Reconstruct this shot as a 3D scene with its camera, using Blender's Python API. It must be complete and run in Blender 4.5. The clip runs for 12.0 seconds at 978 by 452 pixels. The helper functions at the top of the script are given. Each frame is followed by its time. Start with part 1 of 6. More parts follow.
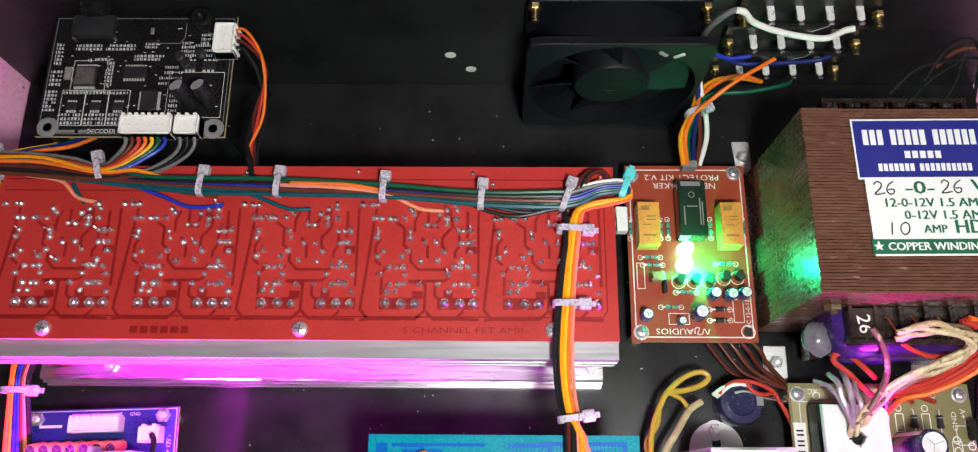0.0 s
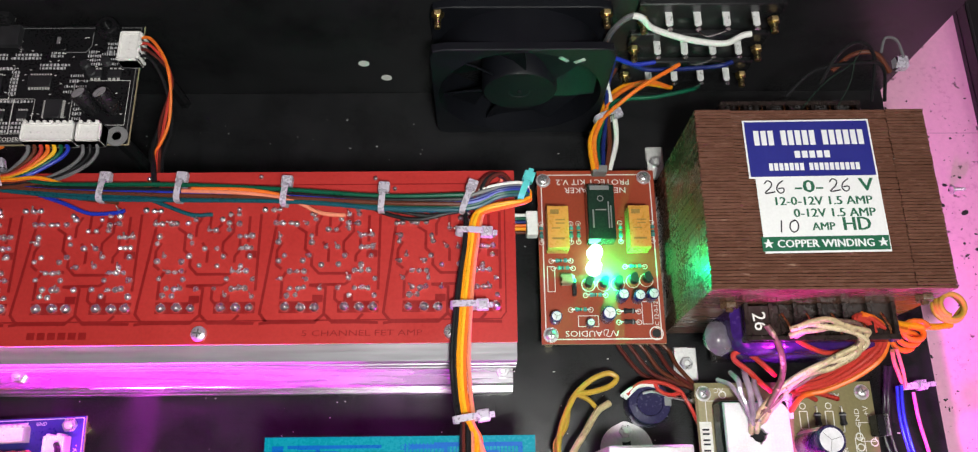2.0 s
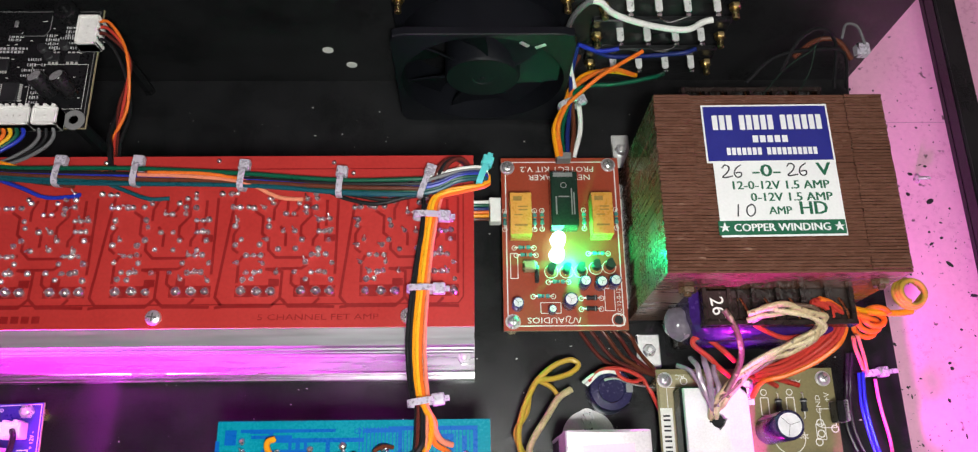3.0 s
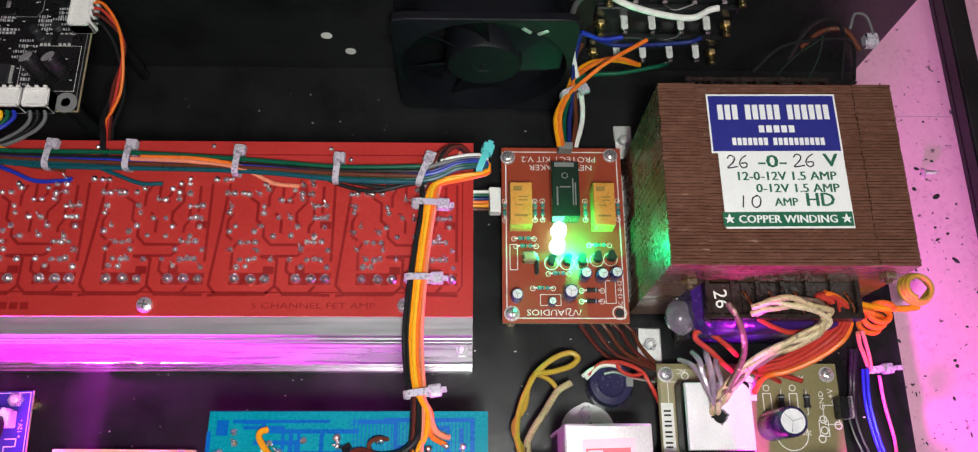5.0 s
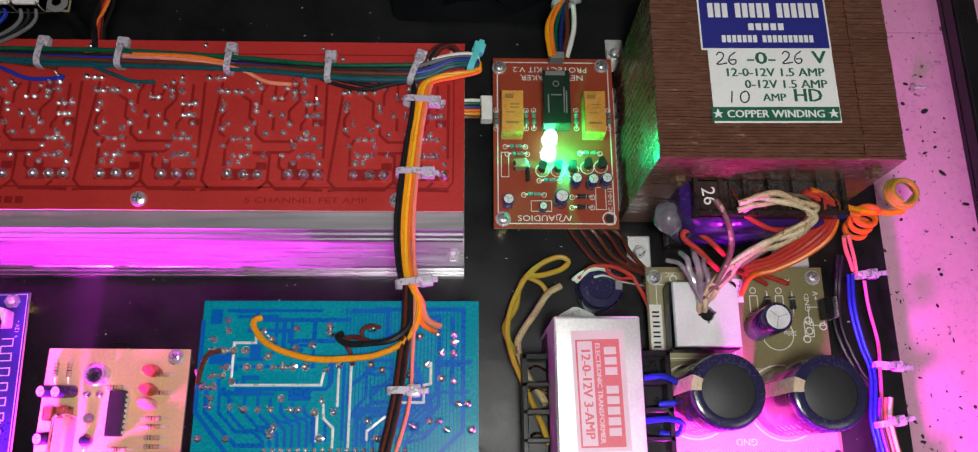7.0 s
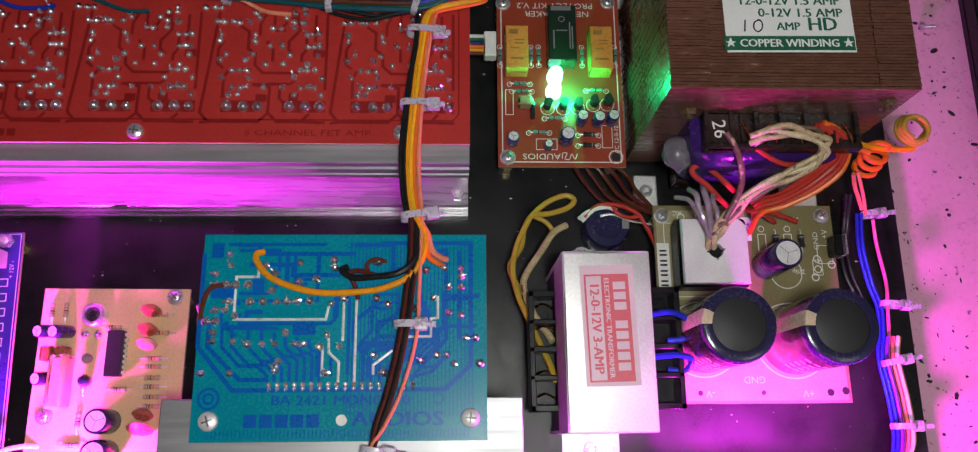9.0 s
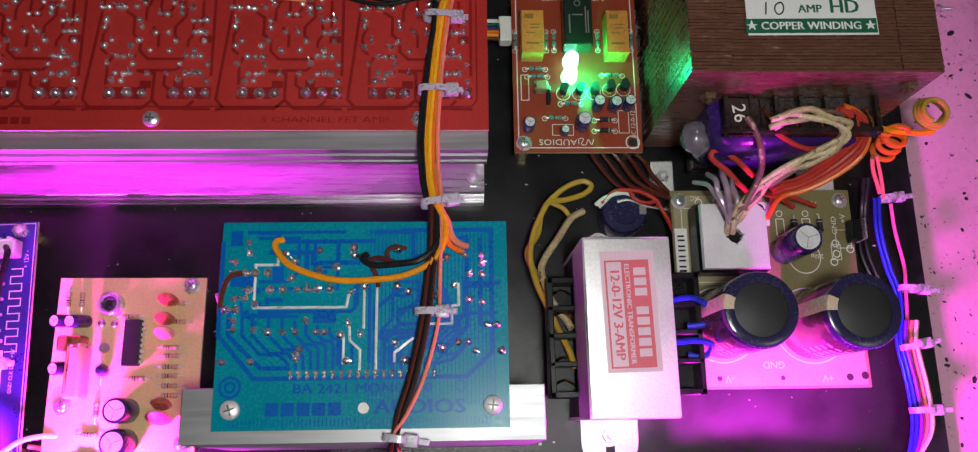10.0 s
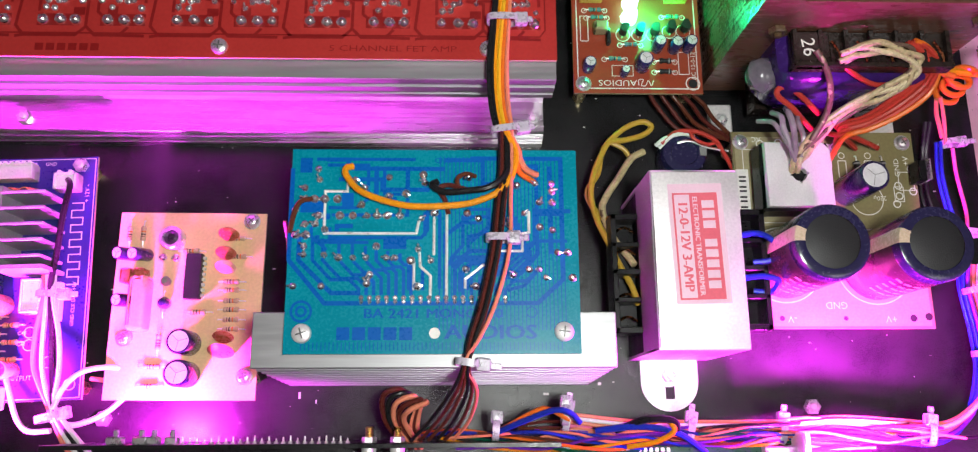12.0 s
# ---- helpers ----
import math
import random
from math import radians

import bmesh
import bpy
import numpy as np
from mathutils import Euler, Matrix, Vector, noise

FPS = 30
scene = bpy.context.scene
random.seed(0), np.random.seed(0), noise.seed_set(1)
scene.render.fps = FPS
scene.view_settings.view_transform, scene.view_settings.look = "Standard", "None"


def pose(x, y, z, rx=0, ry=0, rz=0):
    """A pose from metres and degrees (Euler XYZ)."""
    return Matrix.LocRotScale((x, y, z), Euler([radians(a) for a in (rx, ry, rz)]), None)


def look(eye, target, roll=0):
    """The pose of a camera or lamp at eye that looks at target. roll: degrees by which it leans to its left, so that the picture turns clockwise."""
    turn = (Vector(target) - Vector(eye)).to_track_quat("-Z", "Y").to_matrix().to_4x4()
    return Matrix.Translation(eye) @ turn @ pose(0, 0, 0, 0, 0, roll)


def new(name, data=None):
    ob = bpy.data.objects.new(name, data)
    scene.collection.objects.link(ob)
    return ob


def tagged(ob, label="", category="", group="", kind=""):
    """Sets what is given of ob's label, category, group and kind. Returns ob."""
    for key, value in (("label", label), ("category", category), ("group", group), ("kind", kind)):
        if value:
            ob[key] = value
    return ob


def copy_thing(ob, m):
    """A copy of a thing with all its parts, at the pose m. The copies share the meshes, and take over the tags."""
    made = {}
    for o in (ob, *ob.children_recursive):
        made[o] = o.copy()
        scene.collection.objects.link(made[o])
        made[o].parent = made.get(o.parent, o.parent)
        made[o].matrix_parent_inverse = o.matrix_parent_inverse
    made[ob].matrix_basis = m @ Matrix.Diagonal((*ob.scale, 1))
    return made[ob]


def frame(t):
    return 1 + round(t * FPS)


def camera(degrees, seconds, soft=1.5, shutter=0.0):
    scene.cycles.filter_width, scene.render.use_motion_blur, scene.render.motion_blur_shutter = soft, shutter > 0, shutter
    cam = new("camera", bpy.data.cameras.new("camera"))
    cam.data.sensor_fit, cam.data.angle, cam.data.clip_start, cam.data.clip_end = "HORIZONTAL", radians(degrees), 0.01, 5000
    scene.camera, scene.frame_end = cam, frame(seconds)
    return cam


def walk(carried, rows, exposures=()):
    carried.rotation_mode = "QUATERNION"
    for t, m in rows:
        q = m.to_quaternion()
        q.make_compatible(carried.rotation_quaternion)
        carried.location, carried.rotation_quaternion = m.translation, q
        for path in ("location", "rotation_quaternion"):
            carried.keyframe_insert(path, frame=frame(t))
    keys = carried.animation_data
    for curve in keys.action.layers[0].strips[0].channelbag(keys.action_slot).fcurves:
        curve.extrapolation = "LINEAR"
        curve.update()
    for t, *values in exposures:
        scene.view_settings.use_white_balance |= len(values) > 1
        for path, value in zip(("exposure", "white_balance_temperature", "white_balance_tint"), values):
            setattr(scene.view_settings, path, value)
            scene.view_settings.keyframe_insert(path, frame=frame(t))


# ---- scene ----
cam = camera(62.1, 12.0, soft=1.2)
PATH = [
    (0, (0.137, 0.116, 3.797), (0.117, 0.717, 1.89), -1.6),
    (0.5, (0.227, 0.136, 3.781), (0.207, 0.749, 1.878), -1.5),
    (1, (0.321, 0.112, 3.769), (0.313, 0.734, 1.869), -0.7),
    (1.5, (0.418, 0.085, 3.78), (0.42, 0.719, 1.883), -0.1),
    (2, (0.468, 0.038, 3.804), (0.491, 0.687, 1.912), 1.5),
    (2.5, (0.54, 0.01, 3.795), (0.576, 0.662, 1.904), 2.5),
    (3, (0.61, -0.025, 3.773), (0.649, 0.627, 1.883), 2.9),
    (4.8, (0.608, -0.016, 3.707), (0.649, 0.636, 1.816), 3.7),
    (5, (0.608, -0.033, 3.701), (0.65, 0.612, 1.808), 3.8),
    (5.5, (0.602, -0.103, 3.69), (0.65, 0.525, 1.791), 4.5),
    (6, (0.617, -0.157, 3.68), (0.668, 0.452, 1.776), 4.9),
    (6.5, (0.602, -0.238, 3.663), (0.656, 0.353, 1.753), 5.3),
    (7, (0.624, -0.317, 3.646), (0.679, 0.258, 1.731), 5.5),
    (8.8, (0.587, -0.403, 3.553), (0.665, 0.097, 1.618), 8.5),
    (9, (0.564, -0.432, 3.543), (0.643, 0.072, 1.61), 8.7),
    (9.5, (0.52, -0.442, 3.54), (0.601, 0.05, 1.603), 8.8),
    (10, (0.489, -0.43, 3.521), (0.57, 0.044, 1.58), 9.1),
    (10.5, (0.487, -0.457, 3.508), (0.57, -0.006, 1.561), 9.7),
    (11, (0.45, -0.505, 3.504), (0.531, -0.06, 1.556), 9.7),
    (11.5, (0.376, -0.547, 3.466), (0.448, -0.1, 1.518), 8.6),
    (12, (0.267, -0.653, 3.443), (0.33, -0.192, 1.498), 7.7),
]
EXPOSURES = [(0, 0.0), (3, -0.17), (5.5, -0.4), (7, -0.87), (9, -1.25), (10.5, -1.25), (11.2, -0.78), (12, -0.6)]
walk(cam, [(t, look(0.1 * Vector(eye), 0.1 * Vector(target), roll)) for t, eye, target, roll in PATH], EXPOSURES)

# ---------------- world and light ----------------
world = bpy.data.worlds.new("room_air")
scene.world = world
world.use_nodes = True
world.node_tree.nodes["Background"].inputs[0].default_value = (0.8, 0.85, 1.0, 1)
world.node_tree.nodes["Background"].inputs[1].default_value = 0.012


def area_lamp(name, eye, target, watts, size, colour=(1, 1, 1)):
    data = bpy.data.lights.new(name, "AREA")
    data.energy, data.size, data.color = watts, size, colour
    ob = new(name, data)
    ob.matrix_world = look(eye, target)
    return ob


def bulb(name, at, watts, radius, colour):
    data = bpy.data.lights.new(name, "POINT")
    data.energy, data.shadow_soft_size, data.color = watts, radius, colour
    ob = new(name, data)
    ob.location = at
    return ob


# the lamp beside the lens that lights the open case from above
area_lamp("hand_lamp", (0.086, -0.066, 0.45), (0.06, 0.03, 0.03), 2.35, 0.05, (0.965, 1.0, 0.95))
# the room's ceiling light
area_lamp("ceiling_light", (1.1, -0.6, 1.88), (1.0, -0.4, 0), 9.8, 0.5, (1.0, 0.97, 0.95))
# magenta indicator lights on the inside of the front panel
for name, eye, target, watts, wide in (("magenta_light_a", (-0.142, -0.081, 0.038), (-0.135, 0.07, 0.018), 1.5, 106), ("magenta_light_b", (-0.092, -0.0725, 0.028), (-0.088, -0.03, -0.004), 1.7, 165)):
    area_lamp(name, eye, target, watts, 0.008, (1.0, 0.022, 1.0)).data.spread = radians(wide)
bulb("magenta_light_c", (0.190, -0.084, 0.052), 4.6, 0.009, (1.0, 0.022, 1.0))
area_lamp("magenta_light_d", (0.168, -0.087, 0.060), (0.170, -0.050, 0.0), 1.4, 0.008, (1.0, 0.022, 1.0)).data.spread = radians(95)
# the green indicator on the protection board
bulb("green_light", (0.1062, 0.1040, 0.0256), 0.19, 0.0012, (0.0, 1.0, 0.3))


# ---------------- materials ----------------
def mat(name, colour, rough=0.5, metal=0.0, var=0.25, coarse=60, fine=900, bump=0.15, rough_var=0.15, emit=0.0, stretch=(1, 1, 1), second=None, cut=0.55, coat=0.0, spec=0.5, trans=0.0):
    m = bpy.data.materials.new(name)
    m.use_nodes = True
    n, l = m.node_tree.nodes, m.node_tree.links
    b = n["Principled BSDF"]
    co = n.new("ShaderNodeTexCoord")
    mp = n.new("ShaderNodeMapping")
    mp.inputs["Scale"].default_value = stretch
    l.new(co.outputs["Object"], mp.inputs["Vector"])
    big, small = n.new("ShaderNodeTexNoise"), n.new("ShaderNodeTexNoise")
    big.inputs["Scale"].default_value, small.inputs["Scale"].default_value = coarse, fine
    big.inputs["Detail"].default_value = 4
    for t in (big, small):
        l.new(mp.outputs[0], t.inputs["Vector"])
    add = n.new("ShaderNodeMath")
    add.operation = "MULTIPLY_ADD"
    add.inputs[1].default_value = 0.5
    half = n.new("ShaderNodeMath")
    half.operation = "MULTIPLY"
    half.inputs[1].default_value = 0.5
    l.new(small.outputs["Fac"], half.inputs[0])
    l.new(big.outputs["Fac"], add.inputs[0])
    l.new(half.outputs[0], add.inputs[2])
    ramp = n.new("ShaderNodeValToRGB")
    lo, hi = max(0, 1 - var), 1 + var
    ramp.color_ramp.elements[0].position, ramp.color_ramp.elements[1].position = 0.33, 0.67
    ramp.color_ramp.elements[0].color = (*[c * lo for c in colour], 1)
    ramp.color_ramp.elements[1].color = (*[min(1, c * hi) for c in colour], 1)
    l.new(add.outputs[0], ramp.inputs[0])
    out = ramp.outputs[0]
    if second:
        mix = n.new("ShaderNodeMix")
        mix.data_type = "RGBA"
        spots, st = n.new("ShaderNodeTexNoise"), n.new("ShaderNodeMapRange")
        spots.inputs["Scale"].default_value, spots.inputs["Detail"].default_value = second[1], 3
        l.new(mp.outputs[0], spots.inputs["Vector"])
        st.inputs[1].default_value, st.inputs[2].default_value = cut, cut + 0.05
        l.new(spots.outputs["Fac"], st.inputs[0])
        l.new(st.outputs[0], mix.inputs[0])
        l.new(out, mix.inputs[6])
        mix.inputs[7].default_value = (*second[0], 1)
        out = mix.outputs[2]
    l.new(out, b.inputs["Base Color"])
    rr = n.new("ShaderNodeMapRange")
    rr.inputs[1].default_value, rr.inputs[2].default_value = 0.3, 0.7
    rr.inputs[3].default_value, rr.inputs[4].default_value = max(0.03, rough - rough_var), min(1, rough + rough_var)
    l.new(add.outputs[0], rr.inputs[0])
    l.new(rr.outputs[0], b.inputs["Roughness"])
    b.inputs["Metallic"].default_value = metal
    b.inputs["Specular IOR Level"].default_value = spec
    b.inputs["Coat Weight"].default_value = coat
    b.inputs["Coat Roughness"].default_value = 0.12
    b.inputs["Transmission Weight"].default_value = trans
    if bump:
        bp = n.new("ShaderNodeBump")
        bp.inputs["Strength"].default_value, bp.inputs["Distance"].default_value = bump, 0.0004
        l.new(small.outputs["Fac"], bp.inputs["Height"])
        l.new(bp.outputs[0], b.inputs["Normal"])
    if emit:
        b.inputs["Emission Color"].default_value = (*colour, 1)
        b.inputs["Emission Strength"].default_value = emit
    return m


BLACK_PAINT = mat("black_powder_coat", (0.011, 0.011, 0.012), 0.3, 0, 0.6, 30, 2600, 0.22, 0.12, second=((0.05, 0.05, 0.055), 900), cut=0.74, spec=0.33)
# whitish speckled tile; the pink light on it is mixed into the base colour
TILE = mat("speckled_tile_pink_lit", (0.72, 0.36, 0.52), 0.35, 0, 0.07, 25, 500, 0.05, second=((0.13, 0.07, 0.09), 160), cut=0.68)
WALL = mat("room_plaster", (0.55, 0.53, 0.5), 0.8, 0, 0.08, 2, 60)
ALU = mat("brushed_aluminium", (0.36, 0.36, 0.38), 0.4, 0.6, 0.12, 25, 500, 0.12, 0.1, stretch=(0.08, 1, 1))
# paler bases for the web and lower flange, standing in for the magenta glow
ALU_WEB = mat("web_aluminium_brightened", (0.66, 0.65, 0.67), 0.56, 1.0, 0.14, 25, 500, 0.12, 0.12, stretch=(0.05, 1, 1))
ALU_POLISHED = mat("polished_aluminium_brightened", (0.75, 0.74, 0.76), 0.27, 1.0, 0.1, 25, 500, 0.1, 0.08, stretch=(0.05, 1, 1))
ALU_DULL = mat("oxidised_aluminium", (0.33, 0.33, 0.34), 0.42, 0.6, 0.15, 25, 500, 0.12, 0.1, stretch=(0.08, 1, 1))
STEEL = mat("galvanised_steel", (0.78, 0.77, 0.76), 0.45, 0.5, 0.12, 60, 900, 0.06, 0.1)
NICKEL = mat("nickel", (0.8, 0.8, 0.81), 0.3, 0.85, 0.15, 200, 1500, 0.05, 0.08)
SOLDER = mat("solder", (0.95, 0.95, 0.96), 0.22, 1.0, 0.1, 300, 1500, 0.04, 0.06)
BRASS = mat("brass", (0.62, 0.48, 0.22), 0.3, 1, 0.2, 300, 1500, 0.05)
COPPER = mat("copper_wire", (0.7, 0.3, 0.12), 0.25, 1, 0.2, 300, 1500, 0.05)
RED_MASK = mat("red_solder_mask", (0.4, 0.027, 0.023), 0.42, 0, 0.12, 30, 700, 0.03, spec=0.35)
RED_FAINT = mat("worn_red_print", (0.23, 0.008, 0.008), 0.45, 0, 0.15, 60, 700, 0.03, spec=0.3)
VENT_DARK = mat("dark_violet_can_top", (0.07, 0.03, 0.08), 0.35, 0.3, 0.2, 200, 900, 0.05)
VENT_GREY = mat("satin_chip_face", (0.11, 0.1, 0.095), 0.3, 0.2, 0.15, 200, 900, 0.05)
RECESS = mat("screw_recess", (0.16, 0.16, 0.16), 0.5, 0.6, 0.2, 300, 1500, 0.05)
RED_DARK = mat("red_mask_over_laminate", (0.215, 0.008, 0.008), 0.45, 0, 0.15, 60, 700, 0.03, spec=0.3)
TIN = mat("tinned_copper", (0.88, 0.88, 0.86), 0.35, 0.4, 0.15, 200, 900, 0.08)
BLUE_MASK = mat("teal_solder_mask_over_copper", (0.0, 0.22, 0.3), 0.27, 0.0, 0.12, 40, 900, 0.02, 0.08, spec=0.18)
BLUE_GAP = mat("blue_mask_over_laminate", (0.0, 0.095, 0.4), 0.3, 0, 0.12, 60, 900, 0.02, 0.08, spec=0.18)
PROT_MASK = mat("brick_red_board", (0.3, 0.045, 0.018), 0.4, 0, 0.12, 60, 900, 0.06)
PURPLE_MASK = mat("deep_blue_board", (0.02, 0.02, 0.17), 0.35, 0, 0.15, 60, 900, 0.05)
OLIVE_MASK = mat("olive_board", (0.2, 0.17, 0.075), 0.4, 0, 0.15, 60, 900, 0.06)
OLIVE_PALE = mat("olive_mask_over_copper", (0.33, 0.29, 0.16), 0.4, 0, 0.15, 60, 900, 0.06)
PAPER_BOARD = mat("yellow_paper_laminate", (0.7, 0.5, 0.25), 0.5, 0, 0.12, 40, 900, 0.08)
BLACK_MASK = mat("black_board", (0.009, 0.009, 0.01), 0.32, 0, 0.3, 60, 900, 0.05, spec=0.22)
GREEN_MASK = mat("green_board", (0.01, 0.08, 0.045), 0.35, 0, 0.2, 60, 900, 0.05)
EDGE = mat("board_edge", (0.4, 0.33, 0.2), 0.7, 0, 0.2, 200, 900)
WHITE_INK = mat("white_print", (0.75, 0.74, 0.7), 0.5, 0, 0.12, 300, 1500, 0.05)
WHITE_NYLON = mat("white_nylon", (0.78, 0.77, 0.74), 0.42, 0, 0.08, 100, 900, 0.05)
TIE_NYLON = mat("milky_nylon", (0.58, 0.54, 0.62), 0.3, 0, 0.12, 200, 900, 0.05, trans=0.3)
BLACK_PLASTIC = mat("black_plastic", (0.008, 0.008, 0.009), 0.35, 0, 0.4, 100, 1500, 0.1, spec=0.22)
DARK_PLASTIC = mat("dark_plastic", (0.006, 0.0065, 0.009), 0.5, 0, 0.3, 40, 1800, 0.2, spec=0.15)
CHIP = mat("chip_epoxy", (0.018, 0.018, 0.02), 0.5, 0, 0.3, 200, 1800, 0.2, spec=0.3)
GREY_BODY = mat("grey_ceramic", (0.2, 0.2, 0.2), 0.45, 0, 0.2, 200, 1800, 0.1)
RELAY_YELLOW = mat("amber_relay_case", (0.66, 0.3, 0.06), 0.32, 0, 0.1, 100, 900, 0.04)
CLEAR_DARK = mat("smoked_relay_case", (0.012, 0.03, 0.02), 0.12, 0, 0.3, 100, 900, 0.03)
LED_GREEN = mat("lit_green_indicator", (0.22, 1.0, 0.62), 0.3, 0, 0, 100, 900, 0, emit=18.0)
BROWN_PAINT = mat("brown_enamel_on_laminations", (0.115, 0.05, 0.032), 0.27, 0, 0.22, 40, 500, 0.35, stretch=(0.25, 1, 1), second=((0.28, 0.17, 0.12), 500), cut=0.7)
BROWN_DARK = mat("brown_enamel_side", (0.095, 0.055, 0.028), 0.3, 0, 0.3, 60, 900, 0.3)
LABEL_BLUE = mat("blue_label_print", (0.018, 0.022, 0.2), 0.4, 0, 0.08, 60, 900, 0.03)
LABEL_WHITE = mat("white_label", (0.74, 0.75, 0.74), 0.4, 0, 0.05, 60, 900, 0.03)
LABEL_GREEN = mat("green_label_print", (0.012, 0.11, 0.055), 0.4, 0, 0.1, 60, 900, 0.03)
INK = mat("black_ink", (0.015, 0.015, 0.02), 0.5, 0, 0.1, 60, 900, 0.0)
LABEL_RED = mat("red_label_print", (0.74, 0.12, 0.17), 0.4, 0, 0.08, 60, 900, 0.03)
LABEL_PINK = mat("pale_pink_label", (0.8, 0.54, 0.66), 0.4, 0, 0.05, 60, 900, 0.03)
TAPE_PURPLE = mat("violet_winding_tape", (0.032, 0.01, 0.11), 0.16, 0, 0.35, 60, 500, 0.3)
VARNISH = mat("dark_varnish", (0.02, 0.014, 0.012), 0.16, 0, 0.5, 60, 400, 0.6)
FILM = mat("clear_tape", (0.56, 0.42, 0.54), 0.15, 0, 0.25, 80, 300, 0.5, trans=0.55)
GLUE = mat("hot_melt_glue", (0.3, 0.26, 0.32), 0.25, 0, 0.3, 80, 300, 0.4, trans=0.5)
CAP_BLACK = mat("capacitor_top_vinyl", (0.014, 0.014, 0.016), 0.55, 0, 0.2, 60, 1800, 0.2)
CAP_SLEEVE = mat("navy_capacitor_sleeve", (0.02, 0.018, 0.06), 0.22, 0, 0.2, 60, 900, 0.08)
CAP_BROWN = mat("brown_capacitor_sleeve", (0.05, 0.03, 0.03), 0.2, 0, 0.2, 60, 900, 0.08)
CAP_STRIPE = mat("tan_capacitor_stripe", (0.6, 0.45, 0.33), 0.3, 0, 0.1, 60, 900, 0.05)
CAP_BLUE = mat("blue_capacitor_sleeve", (0.02, 0.025, 0.13), 0.25, 0, 0.2, 60, 900, 0.05)
CAN_TOP = mat("capacitor_can_top", (0.8, 0.8, 0.82), 0.4, 0.35, 0.1, 200, 900, 0.05)
FILM_RED = mat("red_film_capacitor", (0.34, 0.1, 0.05), 0.3, 0, 0.15, 100, 900, 0.05)
CERAMIC = mat("brown_ceramic_disc", (0.3, 0.1, 0.05), 0.35, 0, 0.15, 100, 900, 0.05)
RES_TAN = mat("tan_resistor", (0.5, 0.36, 0.22), 0.4, 0, 0.15, 400, 1500, 0.05)
RES_TEAL = mat("teal_resistor", (0.06, 0.24, 0.22), 0.4, 0, 0.15, 400, 1500, 0.05)
ORANGE_CASE = mat("orange_capacitor_sleeve", (0.62, 0.26, 0.1), 0.3, 0, 0.12, 100, 900, 0.05)
PINK_CASE = mat("salmon_capacitor_case", (0.6, 0.33, 0.22), 0.35, 0, 0.12, 100, 900, 0.05)
FINS = mat("anodised_fins", (0.42, 0.41, 0.43), 0.45, 0.4, 0.15, 60, 900, 0.1)
SLEEVE_CLEAR = mat("fibreglass_sleeve", (0.46, 0.36, 0.2), 0.36, 0, 0.35, 150, 900, 0.7, second=((0.1, 0.055, 0.03), 320), cut=0.63)
SLEEVE_CREAM = mat("cream_braided_sleeve", (0.6, 0.5, 0.31), 0.3, 0, 0.25, 200, 1600, 0.8, second=((0.3, 0.12, 0.06), 420), cut=0.66)
SLEEVE_BROWN = mat("scorched_sleeve", (0.12, 0.07, 0.05), 0.36, 0, 0.35, 150, 900, 0.6, second=((0.4, 0.32, 0.2), 200), cut=0.6)
TEAL_TIE = mat("turquoise_tie", (0.1, 0.55, 0.55), 0.35, 0, 0.1, 200, 900, 0.05)
SMD_TIN = mat("tinned_chip_ends", (0.66, 0.66, 0.67), 0.3, 0.3, 0.25, 300, 1500, 0.05)
CLEAR_BLACK = mat("glossy_black_sleeve", (0.01, 0.01, 0.011), 0.28, 0, 0.3, 100, 900, 0.05)
CAN_DULL = mat("dull_can_top", (0.42, 0.42, 0.43), 0.4, 0.2, 0.2, 200, 900, 0.08)
PINS = mat("tinned_pins", (0.78, 0.77, 0.74), 0.4, 0.5, 0.15, 300, 1500, 0.05)
WIRE_COLOURS = {
    "red": (0.44, 0.04, 0.028), "orange": (0.72, 0.15, 0.02), "yellow": (0.75, 0.4, 0.02), "amber": (0.75, 0.28, 0.01), "green": (0.004, 0.075, 0.04), "teal": (0.006, 0.065, 0.085),
    "blue": (0.015, 0.03, 0.34), "navy": (0.012, 0.02, 0.12), "black": (0.012, 0.012, 0.013), "white": (0.72, 0.71, 0.68), "grey": (0.13, 0.13, 0.135), "brown": (0.1, 0.028, 0.015),
    "salmon": (0.68, 0.22, 0.13), "pink": (0.7, 0.12, 0.3), "mustard": (0.46, 0.29, 0.04), "maroon": (0.09, 0.018, 0.014), "violet": (0.12, 0.02, 0.3)}
WIRE = {k: mat(k + "_insulation", c, 0.3, 0, 0.12, 200, 900, 0.03, 0.06, spec=0.15) for k, c in WIRE_COLOURS.items()}


# ---------------- building helpers (millimetres) ----------------
MM = 0.001


def part(name, bm, material, parent=None, label=""):
    """Links a bmesh, drawn in millimetres, as one mesh object under parent."""
    me = bpy.data.meshes.new(name)
    bmesh.ops.recalc_face_normals(bm, faces=bm.faces)
    bmesh.ops.scale(bm, vec=(MM, MM, MM), verts=bm.verts)
    bm.to_mesh(me)
    bm.free()
    me.materials.append(material)
    me.polygons.foreach_set("use_smooth", [True] * len(me.polygons))
    me.set_sharp_from_angle(angle=radians(38))
    ob = new(name, me)
    ob.parent = parent
    if label:
        tagged(ob, label)
    return ob


